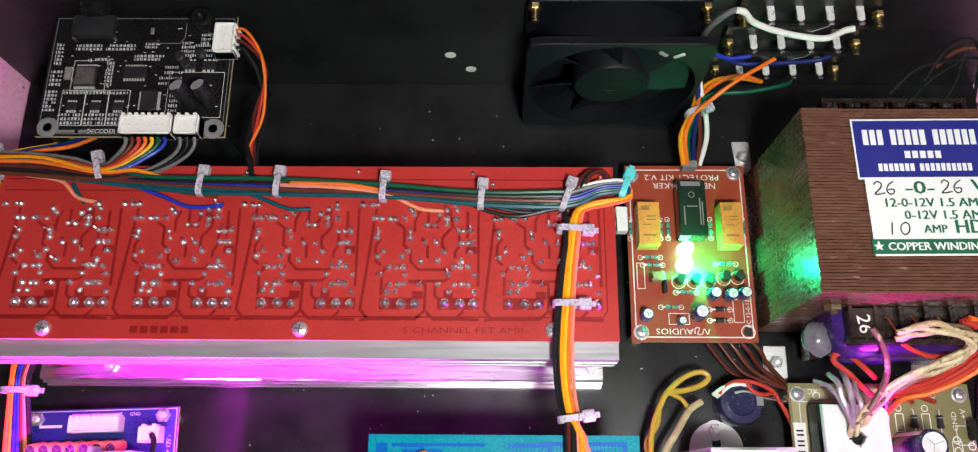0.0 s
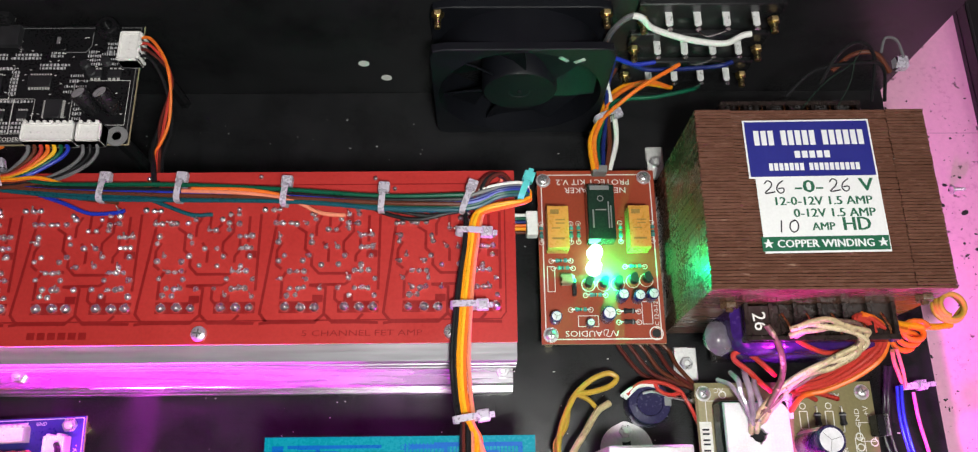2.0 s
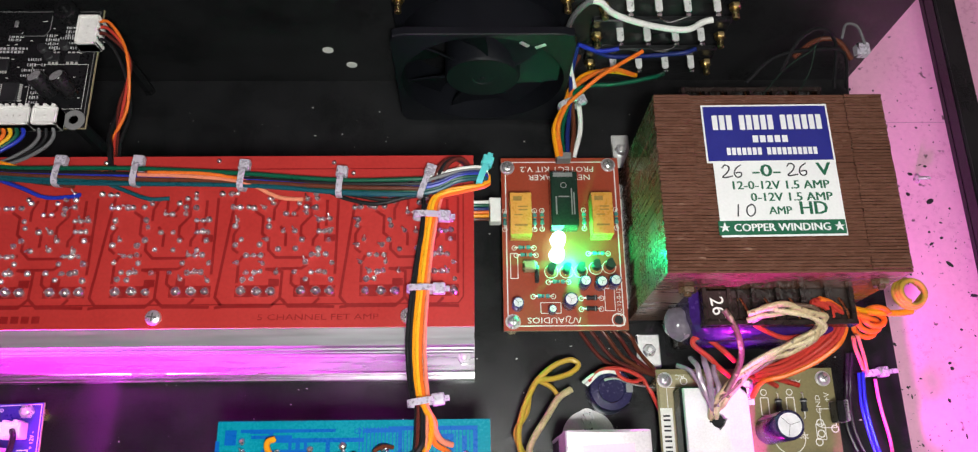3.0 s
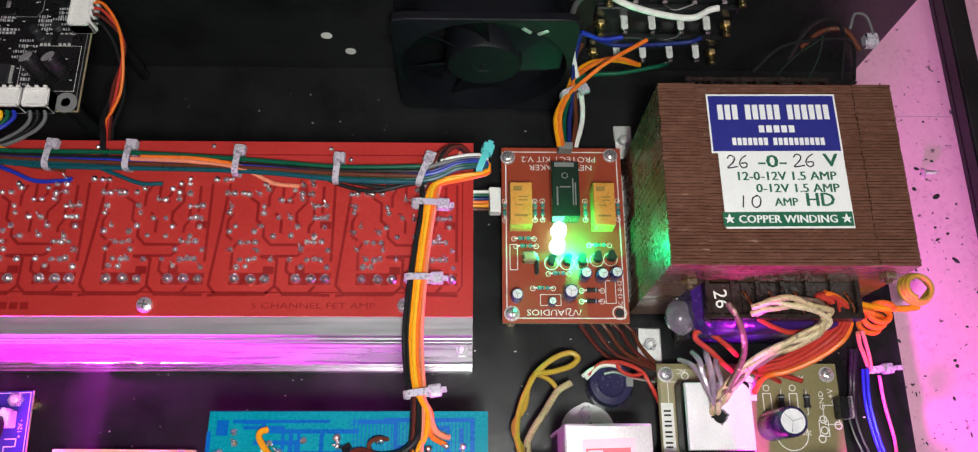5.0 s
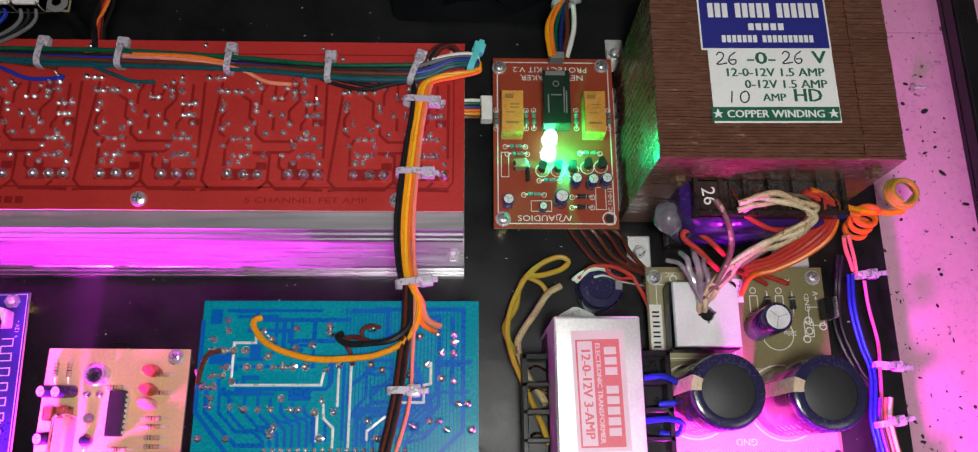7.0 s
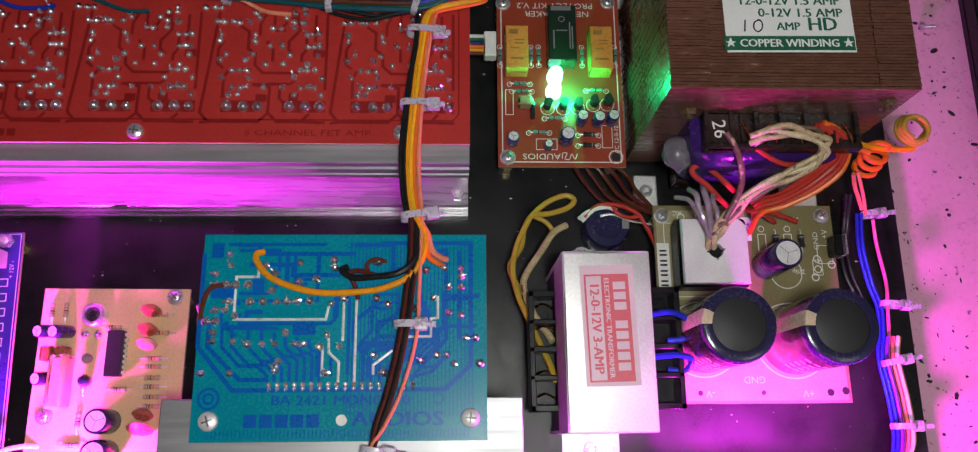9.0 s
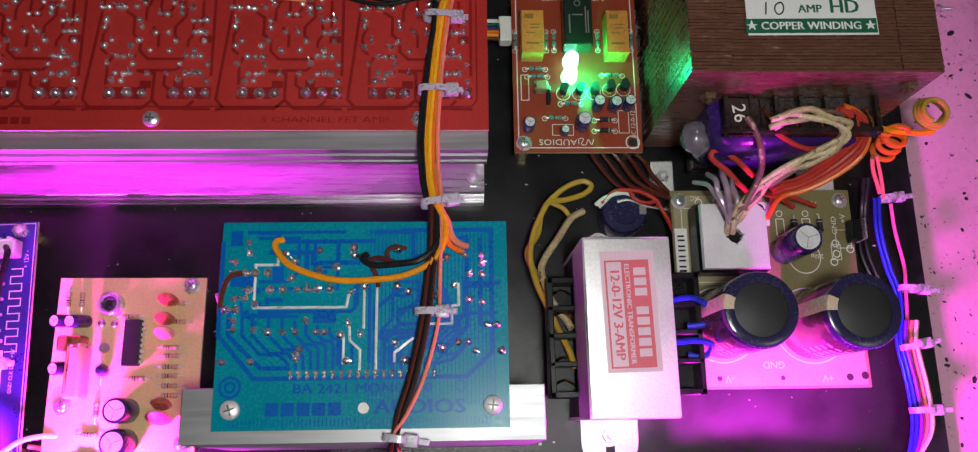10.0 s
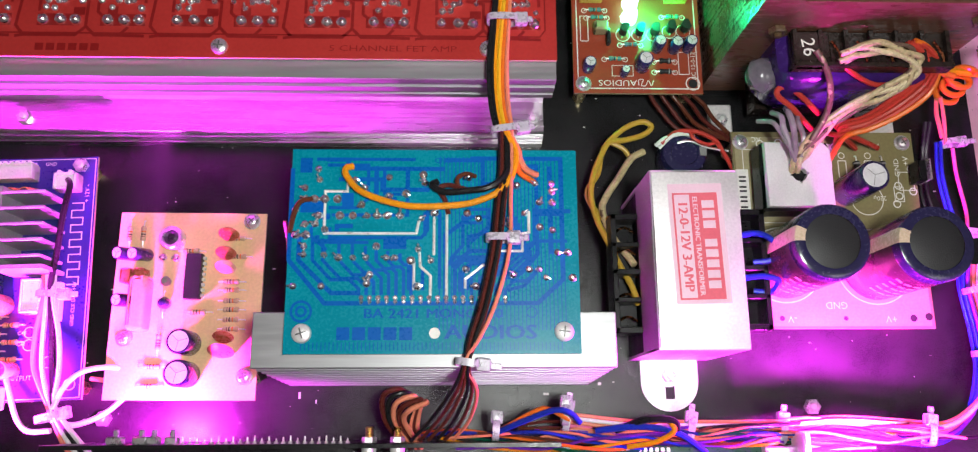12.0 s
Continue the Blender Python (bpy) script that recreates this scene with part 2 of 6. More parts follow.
def thing(name, x, y, z, label, category, group="", rz=0.0, kind=""):
    ob = new(name)
    ob.empty_display_size = 0.01
    ob.matrix_basis = pose(x * MM, y * MM, z * MM, 0, 0, rz)
    return tagged(ob, label, category, group, kind)


def box(x0, x1, y0, y1, z0, z1, b=0.0, bm=None, seg=1):
    own = bmesh.new()
    v = [own.verts.new((x, y, z)) for z in (z0, z1) for y in (y0, y1) for x in (x0, x1)]
    for f in ((0, 1, 3, 2), (4, 5, 7, 6), (0, 1, 5, 4), (2, 3, 7, 6), (0, 2, 6, 4), (1, 3, 7, 5)):
        own.faces.new([v[i] for i in f])
    if b:
        bmesh.ops.bevel(own, geom=list(own.edges), offset=b, segments=seg, affect="EDGES", profile=0.6)
    return join(bm, own)


def join(bm, own):
    if bm is None:
        return own
    tmp = bpy.data.meshes.new("tmp")
    own.to_mesh(tmp)
    own.free()
    bm.from_mesh(tmp)
    bpy.data.meshes.remove(tmp)
    return bm


def lathe(profile, x=0, y=0, z=0, seg=20, bm=None, tilt=None, closed=True):
    """A body turned about the upright axis from (radius, height) pairs; tilt: a matrix applied before it is placed."""
    bm = bm if bm is not None else bmesh.new()
    rings = []
    for r, h in profile:
        if r < 1e-6:
            pts = [Vector((0, 0, h))]
        else:
            pts = [Vector((r * math.cos(2 * math.pi * i / seg), r * math.sin(2 * math.pi * i / seg), h)) for i in range(seg)]
        if tilt:
            pts = [tilt @ p for p in pts]
        rings.append([bm.verts.new(p + Vector((x, y, z))) for p in pts])
    for a, b in zip(rings, rings[1:]):
        for i in range(seg):
            j = (i + 1) % seg
            if len(a) == 1 and len(b) > 1:
                bm.faces.new((a[0], b[i], b[j]))
            elif len(b) == 1 and len(a) > 1:
                bm.faces.new((a[i], a[j], b[0]))
            elif len(a) > 1:
                bm.faces.new((a[i], a[j], b[j], b[i]))
    for ring in (rings[0], rings[-1]):
        if closed and len(ring) > 1:
            bm.faces.new(ring)
    return bm


def smooth_path(points, sub=6):
    pts = [Vector(p) for p in points]
    pts = [2 * pts[0] - pts[1]] + pts + [2 * pts[-1] - pts[-2]]
    out = []
    for a, b, c, d in zip(pts, pts[1:], pts[2:], pts[3:]):
        for k in range(sub):
            t = k / sub
            out.append(0.5 * (2 * b + (c - a) * t + (2 * a - 5 * b + 4 * c - d) * t * t + (3 * b - a - 3 * c + d) * t ** 3))
    return out + [pts[-2]]


def tube(points, r, seg=8, sub=6, bm=None):
    """A round wire swept along a smooth curve through the points."""
    bm = bm if bm is not None else bmesh.new()
    path = smooth_path(points, sub) if sub else [Vector(p) for p in points]
    side = None
    rings = []
    for i, p in enumerate(path):
        way = (path[min(i + 1, len(path) - 1)] - path[max(i - 1, 0)]).normalized()
        if side is None:
            side = way.orthogonal().normalized()
        side = (side - way * side.dot(way)).normalized()
        up = way.cross(side)
        rings.append([bm.verts.new(p + r * (math.cos(2 * math.pi * k / seg) * side + math.sin(2 * math.pi * k / seg) * up)) for k in range(seg)])
    for a, b in zip(rings, rings[1:]):
        for i in range(seg):
            bm.faces.new((a[i], a[(i + 1) % seg], b[(i + 1) % seg], b[i]))
    bm.faces.new(rings[0])
    bm.faces.new(rings[-1])
    return bm


LAYER = [0]


def lift():
    """A hair of height that differs from strip to strip, so that no two crossing strips share a plane."""
    LAYER[0] = (LAYER[0] + 1) % 101
    return 0.0005 * LAYER[0]


def ribbon(points, width, z, h, bm=None):
    """A flat raised strip with mitred corners along a flat polyline."""
    h = h + lift()
    bm = bm if bm is not None else bmesh.new()
    p = [Vector(q).to_2d() for q in points]
    left, right = [], []
    for i, q in enumerate(p):
        a = (q - p[i - 1]).normalized() if i else None
        b = (p[i + 1] - q).normalized() if i + 1 < len(p) else None
        d = ((a or b) + (b or a))
        d = d.normalized() if d.length > 1e-6 else (a or b)
        nrm = Vector((-d.y, d.x)) * width / 2 / max(0.5, abs(d.dot(a or b)))
        left.append(q + nrm)
        right.append(q - nrm)
    for i in range(len(p) - 1):
        quad = [left[i], left[i + 1], right[i + 1], right[i]]
        top = [bm.verts.new((v.x, v.y, z + h)) for v in quad]
        bm.faces.new(top)
    return bm


def outline(x0, x1, y0, y1, w, z, h=0.05, bm=None):
    bm = bm if bm is not None else bmesh.new()
    for a in ((x0, x1, y0 - w / 2, y0 + w / 2), (x0, x1, y1 - w / 2, y1 + w / 2), (x0 - w / 2, x0 + w / 2, y0, y1), (x1 - w / 2, x1 + w / 2, y0, y1)):
        box(*a, z, z + h, bm=bm)
    return bm


def flat_ring(x, y, r, w, z, bm=None, seg=20):
    bm = bm if bm is not None else bmesh.new()
    z = z + lift()
    c = [(math.cos(2 * math.pi * i / seg), math.sin(2 * math.pi * i / seg)) for i in range(seg)]
    a = [bm.verts.new((x + (r - w / 2) * u, y + (r - w / 2) * v, z)) for u, v in c]
    b = [bm.verts.new((x + (r + w / 2) * u, y + (r + w / 2) * v, z)) for u, v in c]
    for i in range(seg):
        j = (i + 1) % seg
        bm.faces.new((a[i], a[j], b[j], b[i]))
    return bm


def lettering(text, x, y, z, size, material, parent, rz=0.0, name="lettering", wide=1.0, bold=0.0):
    """Printed words: flat letters a hair thick, centred on (x, y)."""
    cu = bpy.data.curves.new("words", "FONT")
    cu.body, cu.size, cu.extrude, cu.align_x, cu.align_y = text, size * MM * 1.38, 0.02 * MM, "CENTER", "CENTER"
    cu.resolution_u = 2
    tmp = bpy.data.objects.new("words", cu)
    scene.collection.objects.link(tmp)
    me = bpy.data.meshes.new_from_object(tmp.evaluated_get(bpy.context.evaluated_depsgraph_get()))
    bpy.data.objects.remove(tmp)
    bpy.data.curves.remove(cu)
    me.transform(Matrix.Diagonal((wide, 1, 1, 1)))
    if bold:
        bm = bmesh.new()
        for k in (-1, 0, 1):
            copy = me.copy()
            copy.transform(Matrix.Translation((k * bold * size * MM, 0, 0.004 * MM * (k + 1))))
            bm.from_mesh(copy)
            bpy.data.meshes.remove(copy)
        bm.to_mesh(me)
        bm.free()
    me.materials.clear()
    me.materials.append(material)
    ob = new(name, me)
    ob.parent = parent
    ob.matrix_basis = pose(x * MM, y * MM, z * MM, 0, 0, rz)
    return ob


def bars(spec, z, material, parent, name="print_bar"):
    """Plain bars (x, y, width, height) in place of print that is not lettered."""
    for x, y, w, h in spec:
        part(name, box(x - w / 2, x + w / 2, y - h / 2, y + h / 2, z, z + 0.05), material, parent)


def pan_screw(parent, x, y, z, r=2.9, name="screw", washer=0.0, metal=None):
    bm = lathe([(r, 0), (r, 0.5), (r * 0.93, 1.3), (r * 0.62, 2.0), (0, 2.15)], x, y, z, 20)
    if washer:
        lathe([(washer, -0.01), (washer, 0.35), (r, 0.36)], x, y, z, 20, bm)
    ob = part(name, bm, metal or NICKEL, parent)
    cross = box(-r * 0.55, r * 0.55, -0.28, 0.28, 1.75, 2.18)
    box(-0.28, 0.28, -r * 0.55, r * 0.55, 1.75, 2.2, bm=cross)
    bmesh.ops.transform(cross, matrix=Matrix.Translation((x, y, z)) @ Matrix.Rotation(0.5 + x, 4, "Z"), verts=cross.verts)
    part("recess", cross, RECESS, ob)
    return ob


def nut_on_stud(parent, x, y, z, name="nut", r=3.1, stud=3.0):
    ob = part(name, lathe([(r, 0), (r, 1.9), (r * 0.9, 2.3), (1.5, 2.3)], x, y, z, 6), NICKEL, parent)
    part("stud", lathe([(1.5, 0), (1.5, stud), (1.1, stud + 0.4), (0, stud + 0.45)], x, y, z, 14), STEEL, ob)
    return ob


def electrolytic(parent, x, y, z, r, h, sleeve=CAP_BLUE, lean=(0, 0), name="capacitor", top=None):
    tilt = Matrix.Rotation(lean[0], 3, "Y") @ Matrix.Rotation(lean[1], 3, "X")
    ob = part(name, lathe([(r * 0.96, 0), (r, 0.4), (r, h - 0.6), (r * 0.93, h), (r * 0.8, h)], x, y, z, 24, tilt=tilt), sleeve, parent)
    part("can_top", lathe([(r * 0.8, h - 0.2), (r * 0.8, h + 0.05), (0, h + 0.08)], x, y, z, 24, tilt=tilt), top or CAN_TOP, ob)
    s = bmesh.new()
    for a in (0.3, 2.4, 4.5):
        b = box(0, r * 0.7, -0.09, 0.09, h + 0.06, h + 0.14)
        bmesh.ops.transform(b, matrix=Matrix.Translation((x, y, z)) @ tilt.to_4x4() @ Matrix.Rotation(a, 4, "Z"), verts=b.verts)
        join(s, b)
    part("score_mark", s, GREY_BODY, ob)
    st = bmesh.new()
    for k in range(4):
        a = 2.0 + k * 0.12
        ring_a = [tilt @ Vector(((r + 0.06) * math.cos(q), (r + 0.06) * math.sin(q), hh)) + Vector((x, y, z)) for q, hh in ((a, 0.8), (a + 0.12, 0.8), (a + 0.12, h - 1), (a, h - 1))]
        st.faces.new([st.verts.new(p) for p in ring_a])
    part("stripe", st, WHITE_INK, ob)
    return ob


def resistor(parent, x, y, z, length=6.0, r=1.0, rz=0.0, body=RES_TAN, span=10.0, name="resistor"):
    m = Matrix.Translation((x, y, z + r)) @ Matrix.Rotation(rz, 4, "Z") @ Matrix.Rotation(math.pi / 2, 4, "Y")
    h = length / 2
    bm = lathe([(0, -h), (r * 0.8, -h), (r, -h + 0.4), (r, -h + 1.2), (r * 0.8, -h + 1.6), (r * 0.8, h - 1.6), (r, h - 1.2), (r, h - 0.4), (r * 0.8, h), (0, h)], seg=12)
    bmesh.ops.transform(bm, matrix=m, verts=bm.verts)
    ob = part(name, bm, body, parent)
    lead = tube([(-span / 2, 0, -r), (-span / 2 + 0.4, 0, -0.2), (-h, 0, 0)], 0.3, 6, 3)
    tube([(h, 0, 0), (span / 2 - 0.4, 0, -0.2), (span / 2, 0, -r)], 0.3, 6, 3, lead)
    bmesh.ops.transform(lead, matrix=Matrix.Translation((x, y, z + r)) @ Matrix.Rotation(rz, 4, "Z"), verts=lead.verts)
    part("lead", lead, PINS, ob)
    if body not in (CHIP, BLACK_PLASTIC):
        for k, c in zip((-0.5, -0.15, 0.25), (WIRE["brown"], CHIP, WIRE["orange"])):
            band = lathe([(r * 0.84, k * h - 0.22), (r * 0.84, k * h + 0.22)], seg=12)
            bmesh.ops.transform(band, matrix=m, verts=band.verts)
            part("colour_band", band, c, ob)
    else:
        band = lathe([(r * 1.03, h * 0.5), (r * 1.03, h * 0.72)], seg=12)
        bmesh.ops.transform(band, matrix=m, verts=band.verts)
        part("colour_band", band, GREY_BODY, ob)
    return ob


def transistor(parent, x, y, z, rz=0.0, name="transistor"):
    bm = bmesh.new()
    c = [(2.3 * math.cos(a), 2.3 * math.sin(a)) for a in [math.radians(-35 + 25 * k) for k in range(11)]]
    lo, hi = [bm.verts.new((u, v, 3)) for u, v in c], [bm.verts.new((u, v, 7.6)) for u, v in c]
    bm.faces.new(lo), bm.faces.new(hi)
    for i in range(len(c)):
        j = (i + 1) % len(c)
        bm.faces.new((lo[i], lo[j], hi[j], hi[i]))
    m = Matrix.Translation((x, y, z)) @ Matrix.Rotation(rz, 4, "Z")
    bmesh.ops.transform(bm, matrix=m, verts=bm.verts)
    ob = part(name, bm, CHIP, parent)
    leg = bmesh.new()
    for k in (-1.27, 0, 1.27):
        box(k - 0.22, k + 0.22, -0.22, 0.22, 0, 3.2, bm=leg)
    bmesh.ops.transform(leg, matrix=m, verts=leg.verts)
    part("lead", leg, PINS, ob)
    return ob


def socket_header(parent, x0, x1, y0, y1, z, h, pins, along="x", name="connector", material=None):
    """A filled white wire connector with a slotted rim and a row of contacts."""
    bm = box(x0, x1, y0, y1, z, z + h * 0.86, 0.25)
    t = 0.9
    for a in ((x0, x1, y0, y0 + t), (x0, x1, y1 - t, y1), (x0, x0 + t, y0, y1), (x1 - t, x1, y0, y1)):
        box(*a, z + 0.2, z + h, 0.2, bm)
    n = pins
    for k in range(n):
        if along == "x":
            cx = x0 + (x1 - x0) * (k + 0.5) / n
            box(cx - 0.7, cx + 0.7, y1 - 0.4, y1 + 0.8, z + 0.2, z + h + 0.5, 0.15, bm)
        else:
            cy = y0 + (y1 - y0) * (k + 0.5) / n
            box(x1 - 0.4, x1 + 0.8, cy - 0.7, cy + 0.7, z + 0.2, z + h + 0.5, 0.15, bm)
    ob = part(name, bm, material or WHITE_NYLON, parent)
    p = bmesh.new()
    for k in range(n):
        cx, cy = (x0 + (x1 - x0) * (k + 0.5) / n, (y0 + y1) / 2) if along == "x" else ((x0 + x1) / 2, y0 + (y1 - y0) * (k + 0.5) / n)
        box(cx - 0.35, cx + 0.35, cy - 0.35, cy + 0.35, z + 0.5, z + h * 0.89, bm=p)
    part("contacts", p, PINS, ob)
    return ob


def board(name, x0, x1, y0, y1, z, label, mask, rz=0.0, category="circuit board"):
    """A circuit board whose top lies at z; its own coordinates start at its low corner, with 0 on top."""
    ob = thing(name, x0, y0, z, label, category, rz=rz)
    w, d = x1 - x0, y1 - y0
    part("laminate", box(0, w, 0, d, -1.6, -0.06, 0.15), EDGE, ob)
    part("solder_mask", box(0.02, w - 0.02, 0.02, d - 0.02, -0.06, 0.0), mask, ob)
    return ob


def standoff(parent, x, y, z0, name="standoff"):
    return part(name, lathe([(2.9, z0), (2.9, -1.6)], x, y, 0, 6), BRASS, parent)


def joint(bm, x, y, r, h=None, z=0.0):
    h = h or r * 1.1
    lathe([(r, 0), (r * 0.94, h * 0.25), (r * 0.74, h * 0.5), (r * 0.46, h * 0.72), (r * 0.3, h * 0.8), (r * 0.26, h * 1.0), (0, h * 1.06)], x, y, z, 10, bm)


def chip(parent, x, y, z, w, d, h, pins, along="x", name="chip", body=CHIP, pitch=None, reach=1.0):
    ob = part(name, box(x - w / 2, x + w / 2, y - d / 2, y + d / 2, z + 0.15, z + h, min(0.25, h * 0.2)), body, parent)
    p = bmesh.new()
    for k in range(pins):
        t = (k + 0.5) / pins - 0.5
        for s in (-1, 1):
            if along == "x":
                cx, cy = x + t * w * 0.94, y + s * (d / 2 + reach / 2)
                box(cx - w / pins * 0.25, cx + w / pins * 0.25, cy - reach / 2, cy + reach / 2, z + 0.02, z + h * 0.5, bm=p)
            else:
                cx, cy = x + s * (w / 2 + reach / 2), y + t * d * 0.94
                box(cx - reach / 2, cx + reach / 2, cy - d / pins * 0.25, cy + d / pins * 0.25, z + 0.02, z + h * 0.5, bm=p)
    part("pins", p, PINS, ob)
    return ob


def cable_tie(parent, x, y, z, rz, width, height, tail=5.0, name="cable_tie", material=None):
    """A nylon tie round a bundle: a strap loop across it, its square head at one end and the cut tail. rz: the way the strap lies."""
    m = Matrix.Translation((x, y, z)) @ Matrix.Rotation(radians(rz), 4, "Z")
    bm = bmesh.new()
    n, w = 22, 1.25
    loop = [(math.copysign(abs(math.cos(a)) ** 0.6, math.cos(a)) * width / 2, math.copysign(abs(math.sin(a)) ** 0.6, math.sin(a)) * height / 2) for a in [2 * math.pi * k / n for k in range(n)]]
    rows = []
    for k, (u, v) in enumerate(loop):
        o = 1 + 0.45 / max(0.6, math.hypot(u, v))
        rows.append([bm.verts.new(q) for q in ((u, -w, v), (u * o, -w, v * o), (u * o, w, v * o), (u, w, v))])
    for a, b in zip(rows, rows[1:] + rows[:1]):
        for i in range(4):
            bm.faces.new((a[i], a[(i + 1) % 4], b[(i + 1) % 4], b[i]))
    bmesh.ops.transform(bm, matrix=m, verts=bm.verts)
    ob = part(name, bm, material or TIE_NYLON, parent)
    head = box(width / 2 - 1.2, width / 2 + 3.6, -2.3, 2.3, -1.0, 2.4, 0.7, seg=2)
    box(width / 2 + 0.1, width / 2 + 1.9, -0.8, 0.8, 2.1, 2.5, 0.1, head)
    bmesh.ops.transform(head, matrix=m, verts=head.verts)
    part("tie_head", head, material or TIE_NYLON, ob)
    if tail:
        tl = box(width / 2 + 3.4, width / 2 + 3.4 + tail, -1.1, 1.1, 0.2, 0.9, 0.2)
        bmesh.ops.transform(tl, matrix=m, verts=tl.verts)
        part("tie_tail", tl, material or TIE_NYLON, ob)
    return ob


def wire(parent, colour, points, r=0.75, name="wire", sub=6, seg=8):
    return part(name, tube(points, r, seg, sub), WIRE[colour], parent)


JOINT_MESHES = {}


def solder_joint(parent, x, y, r, kind, turn):
    """One solder joint: its mesh is shared with all others of its kind, scaled and turned a little."""
    if kind not in JOINT_MESHES:
        bm = bmesh.new()
        joint(bm, 0, 0, 1.0, (1.1, 1.5, 1.3, 1.2)[kind])
        if kind in (1, 2):
            tube([(0, 0, 0.6), (0.35, 0.1, 1.4), (1.0, 0.3, 1.8 if kind == 1 else 1.3)], 0.27, 6, 2, bm)
        first = part("solder_joint", bm, SOLDER)
        JOINT_MESHES[kind] = first.data
        bpy.data.objects.remove(first)
    ob = new("solder_joint", JOINT_MESHES[kind])
    ob.parent = parent
    ob.matrix_basis = pose(x * MM, y * MM, 0, 0, 0, turn) @ Matrix.Diagonal((r, r, r, 1))
    return ob


# ---------------- the setting ----------------
def slab(name, bm, material, label):
    return tagged(part(name, bm, material), label, kind="structure")


slab("ground", box(-900, 1600, -900, 900, -30, -9), TILE, "speckled floor tile under the amplifier, pink light put into its colour")
for sx, sy in ((1, 0), (-1, 0), (0, 1), (0, -1)):
    wx, wy = (30, 900) if sx else (1280, 30)
    mid = 1630 if sx > 0 else -930 if sx < 0 else 350
    slab("wall_" + {(1, 0): "east", (-1, 0): "west", (0, 1): "north", (0, -1): "south"}[(sx, sy)],
         box(mid - wx, mid + wx, sy * 930 - wy, sy * 930 + wy, -30, 1900), WALL, "plain plastered room wall")
slab("ceiling", box(-960, 1660, -960, 960, 1900, 1940), WALL, "plain plastered ceiling")
tile_gap = thing("tile_joint", 0, 0, -9, "thin dark joint between floor tiles", "tile joint", kind="structure")
# grout tinted with the same pink light as the tile
part("grout_line", box(262, 700, 187.4, 187.7, 0.0, 0.1), mat("grout_pink_lit", (0.4, 0.22, 0.3), 0.8), tile_gap)

# the case: floor pan, back panel, front panel
case = thing("amplifier_case", 0, 0, 0, "black powder-coated steel amplifier case with its cover off", "amplifier case")
XL, XR, YB, YF = -230, 259, 208.5, -92
part("floor_pan", box(XL, XR, YF, YB, -1.2, 0, 0.2), BLACK_PAINT, case)
part("back_panel", box(XL, XR, YB, YB + 1.2, -1.2, 98, 0.2), BLACK_PAINT, case)
part("front_panel", box(XL, XR, YF - 3, YF, -1.2, 96, 0.3), BLACK_PAINT, case)
for x, y in ((XL + 30, YF + 20), (XR - 30, YF + 20), (XL + 30, YB - 25), (XR - 30, YB - 25)):
    part("foot", lathe([(9, -9), (10, -7.5), (8.5, -1.2)], x, y, 0, 20), BLACK_PLASTIC, case)
for x, z in ((-9.2, 30), (0.4, 16)):
    part("hole_rim", lathe([(2.7, 0), (2.7, 0.15)], x, YB - 0.02, z, 18, tilt=Matrix.Rotation(math.pi / 2, 3, "X")), WHITE_INK, case, "bright bare hole in the back panel")

# the loose cover lying on the tile beside the case
cover = thing("cover_panel", 0, 0, -9, "black steel cover panel standing on the tile beside the case", "cover")
part("side_sheet", box(312, 330, -100, 330, 0, 4, 0.4), BLACK_PAINT, cover)
part("folded_edge", box(312, 314, -100, 330, 4, 12, 0.4), BLACK_PAINT, cover)

# ---------------- heat sink and the red amplifier board ----------------
RX0, RX1 = -191.0, 61.3
sink = thing("amplifier_heatsink", 0, 0, 0, "long ribbed aluminium heatsink channel under the red board", "heatsink")


def extrusion(profile, x0, x1):
    bm = bmesh.new()
    a, b = [bm.verts.new((x0, y, z)) for y, z in profile], [bm.verts.new((x1, y, z)) for y, z in profile]
    bm.faces.new(a), bm.faces.new(b)
    for i in range(len(a)):
        j = (i + 1) % len(a)
        bm.faces.new((a[i], a[j], b[j], b[i]))
    return bm


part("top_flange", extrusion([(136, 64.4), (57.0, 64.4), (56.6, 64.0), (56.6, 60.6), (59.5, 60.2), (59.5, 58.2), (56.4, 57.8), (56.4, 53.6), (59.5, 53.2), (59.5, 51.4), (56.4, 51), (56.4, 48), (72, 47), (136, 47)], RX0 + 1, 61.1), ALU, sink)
# same channel as the top flange; its lit faces are brightened by base colour
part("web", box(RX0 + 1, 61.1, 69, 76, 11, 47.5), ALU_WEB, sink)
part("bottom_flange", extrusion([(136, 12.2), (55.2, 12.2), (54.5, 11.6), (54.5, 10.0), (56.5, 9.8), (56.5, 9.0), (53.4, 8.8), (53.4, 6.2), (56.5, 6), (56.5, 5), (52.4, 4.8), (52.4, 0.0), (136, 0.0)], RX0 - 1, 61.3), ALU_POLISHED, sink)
nut_on_stud(sink, 56.6, 60.5, 12.2)
nut_on_stud(sink, -160, 60.5, 12.2)

red = board("amplifier_board", RX0, RX1, 63.6, 135.9, 66.6, "red five-channel amplifier board seen from its solder side", RED_MASK)
for x in (-163.5, -62.8, 35.5):
    pan_screw(red, x - RX0, 67.8 - 63.6, 0, 3.1)
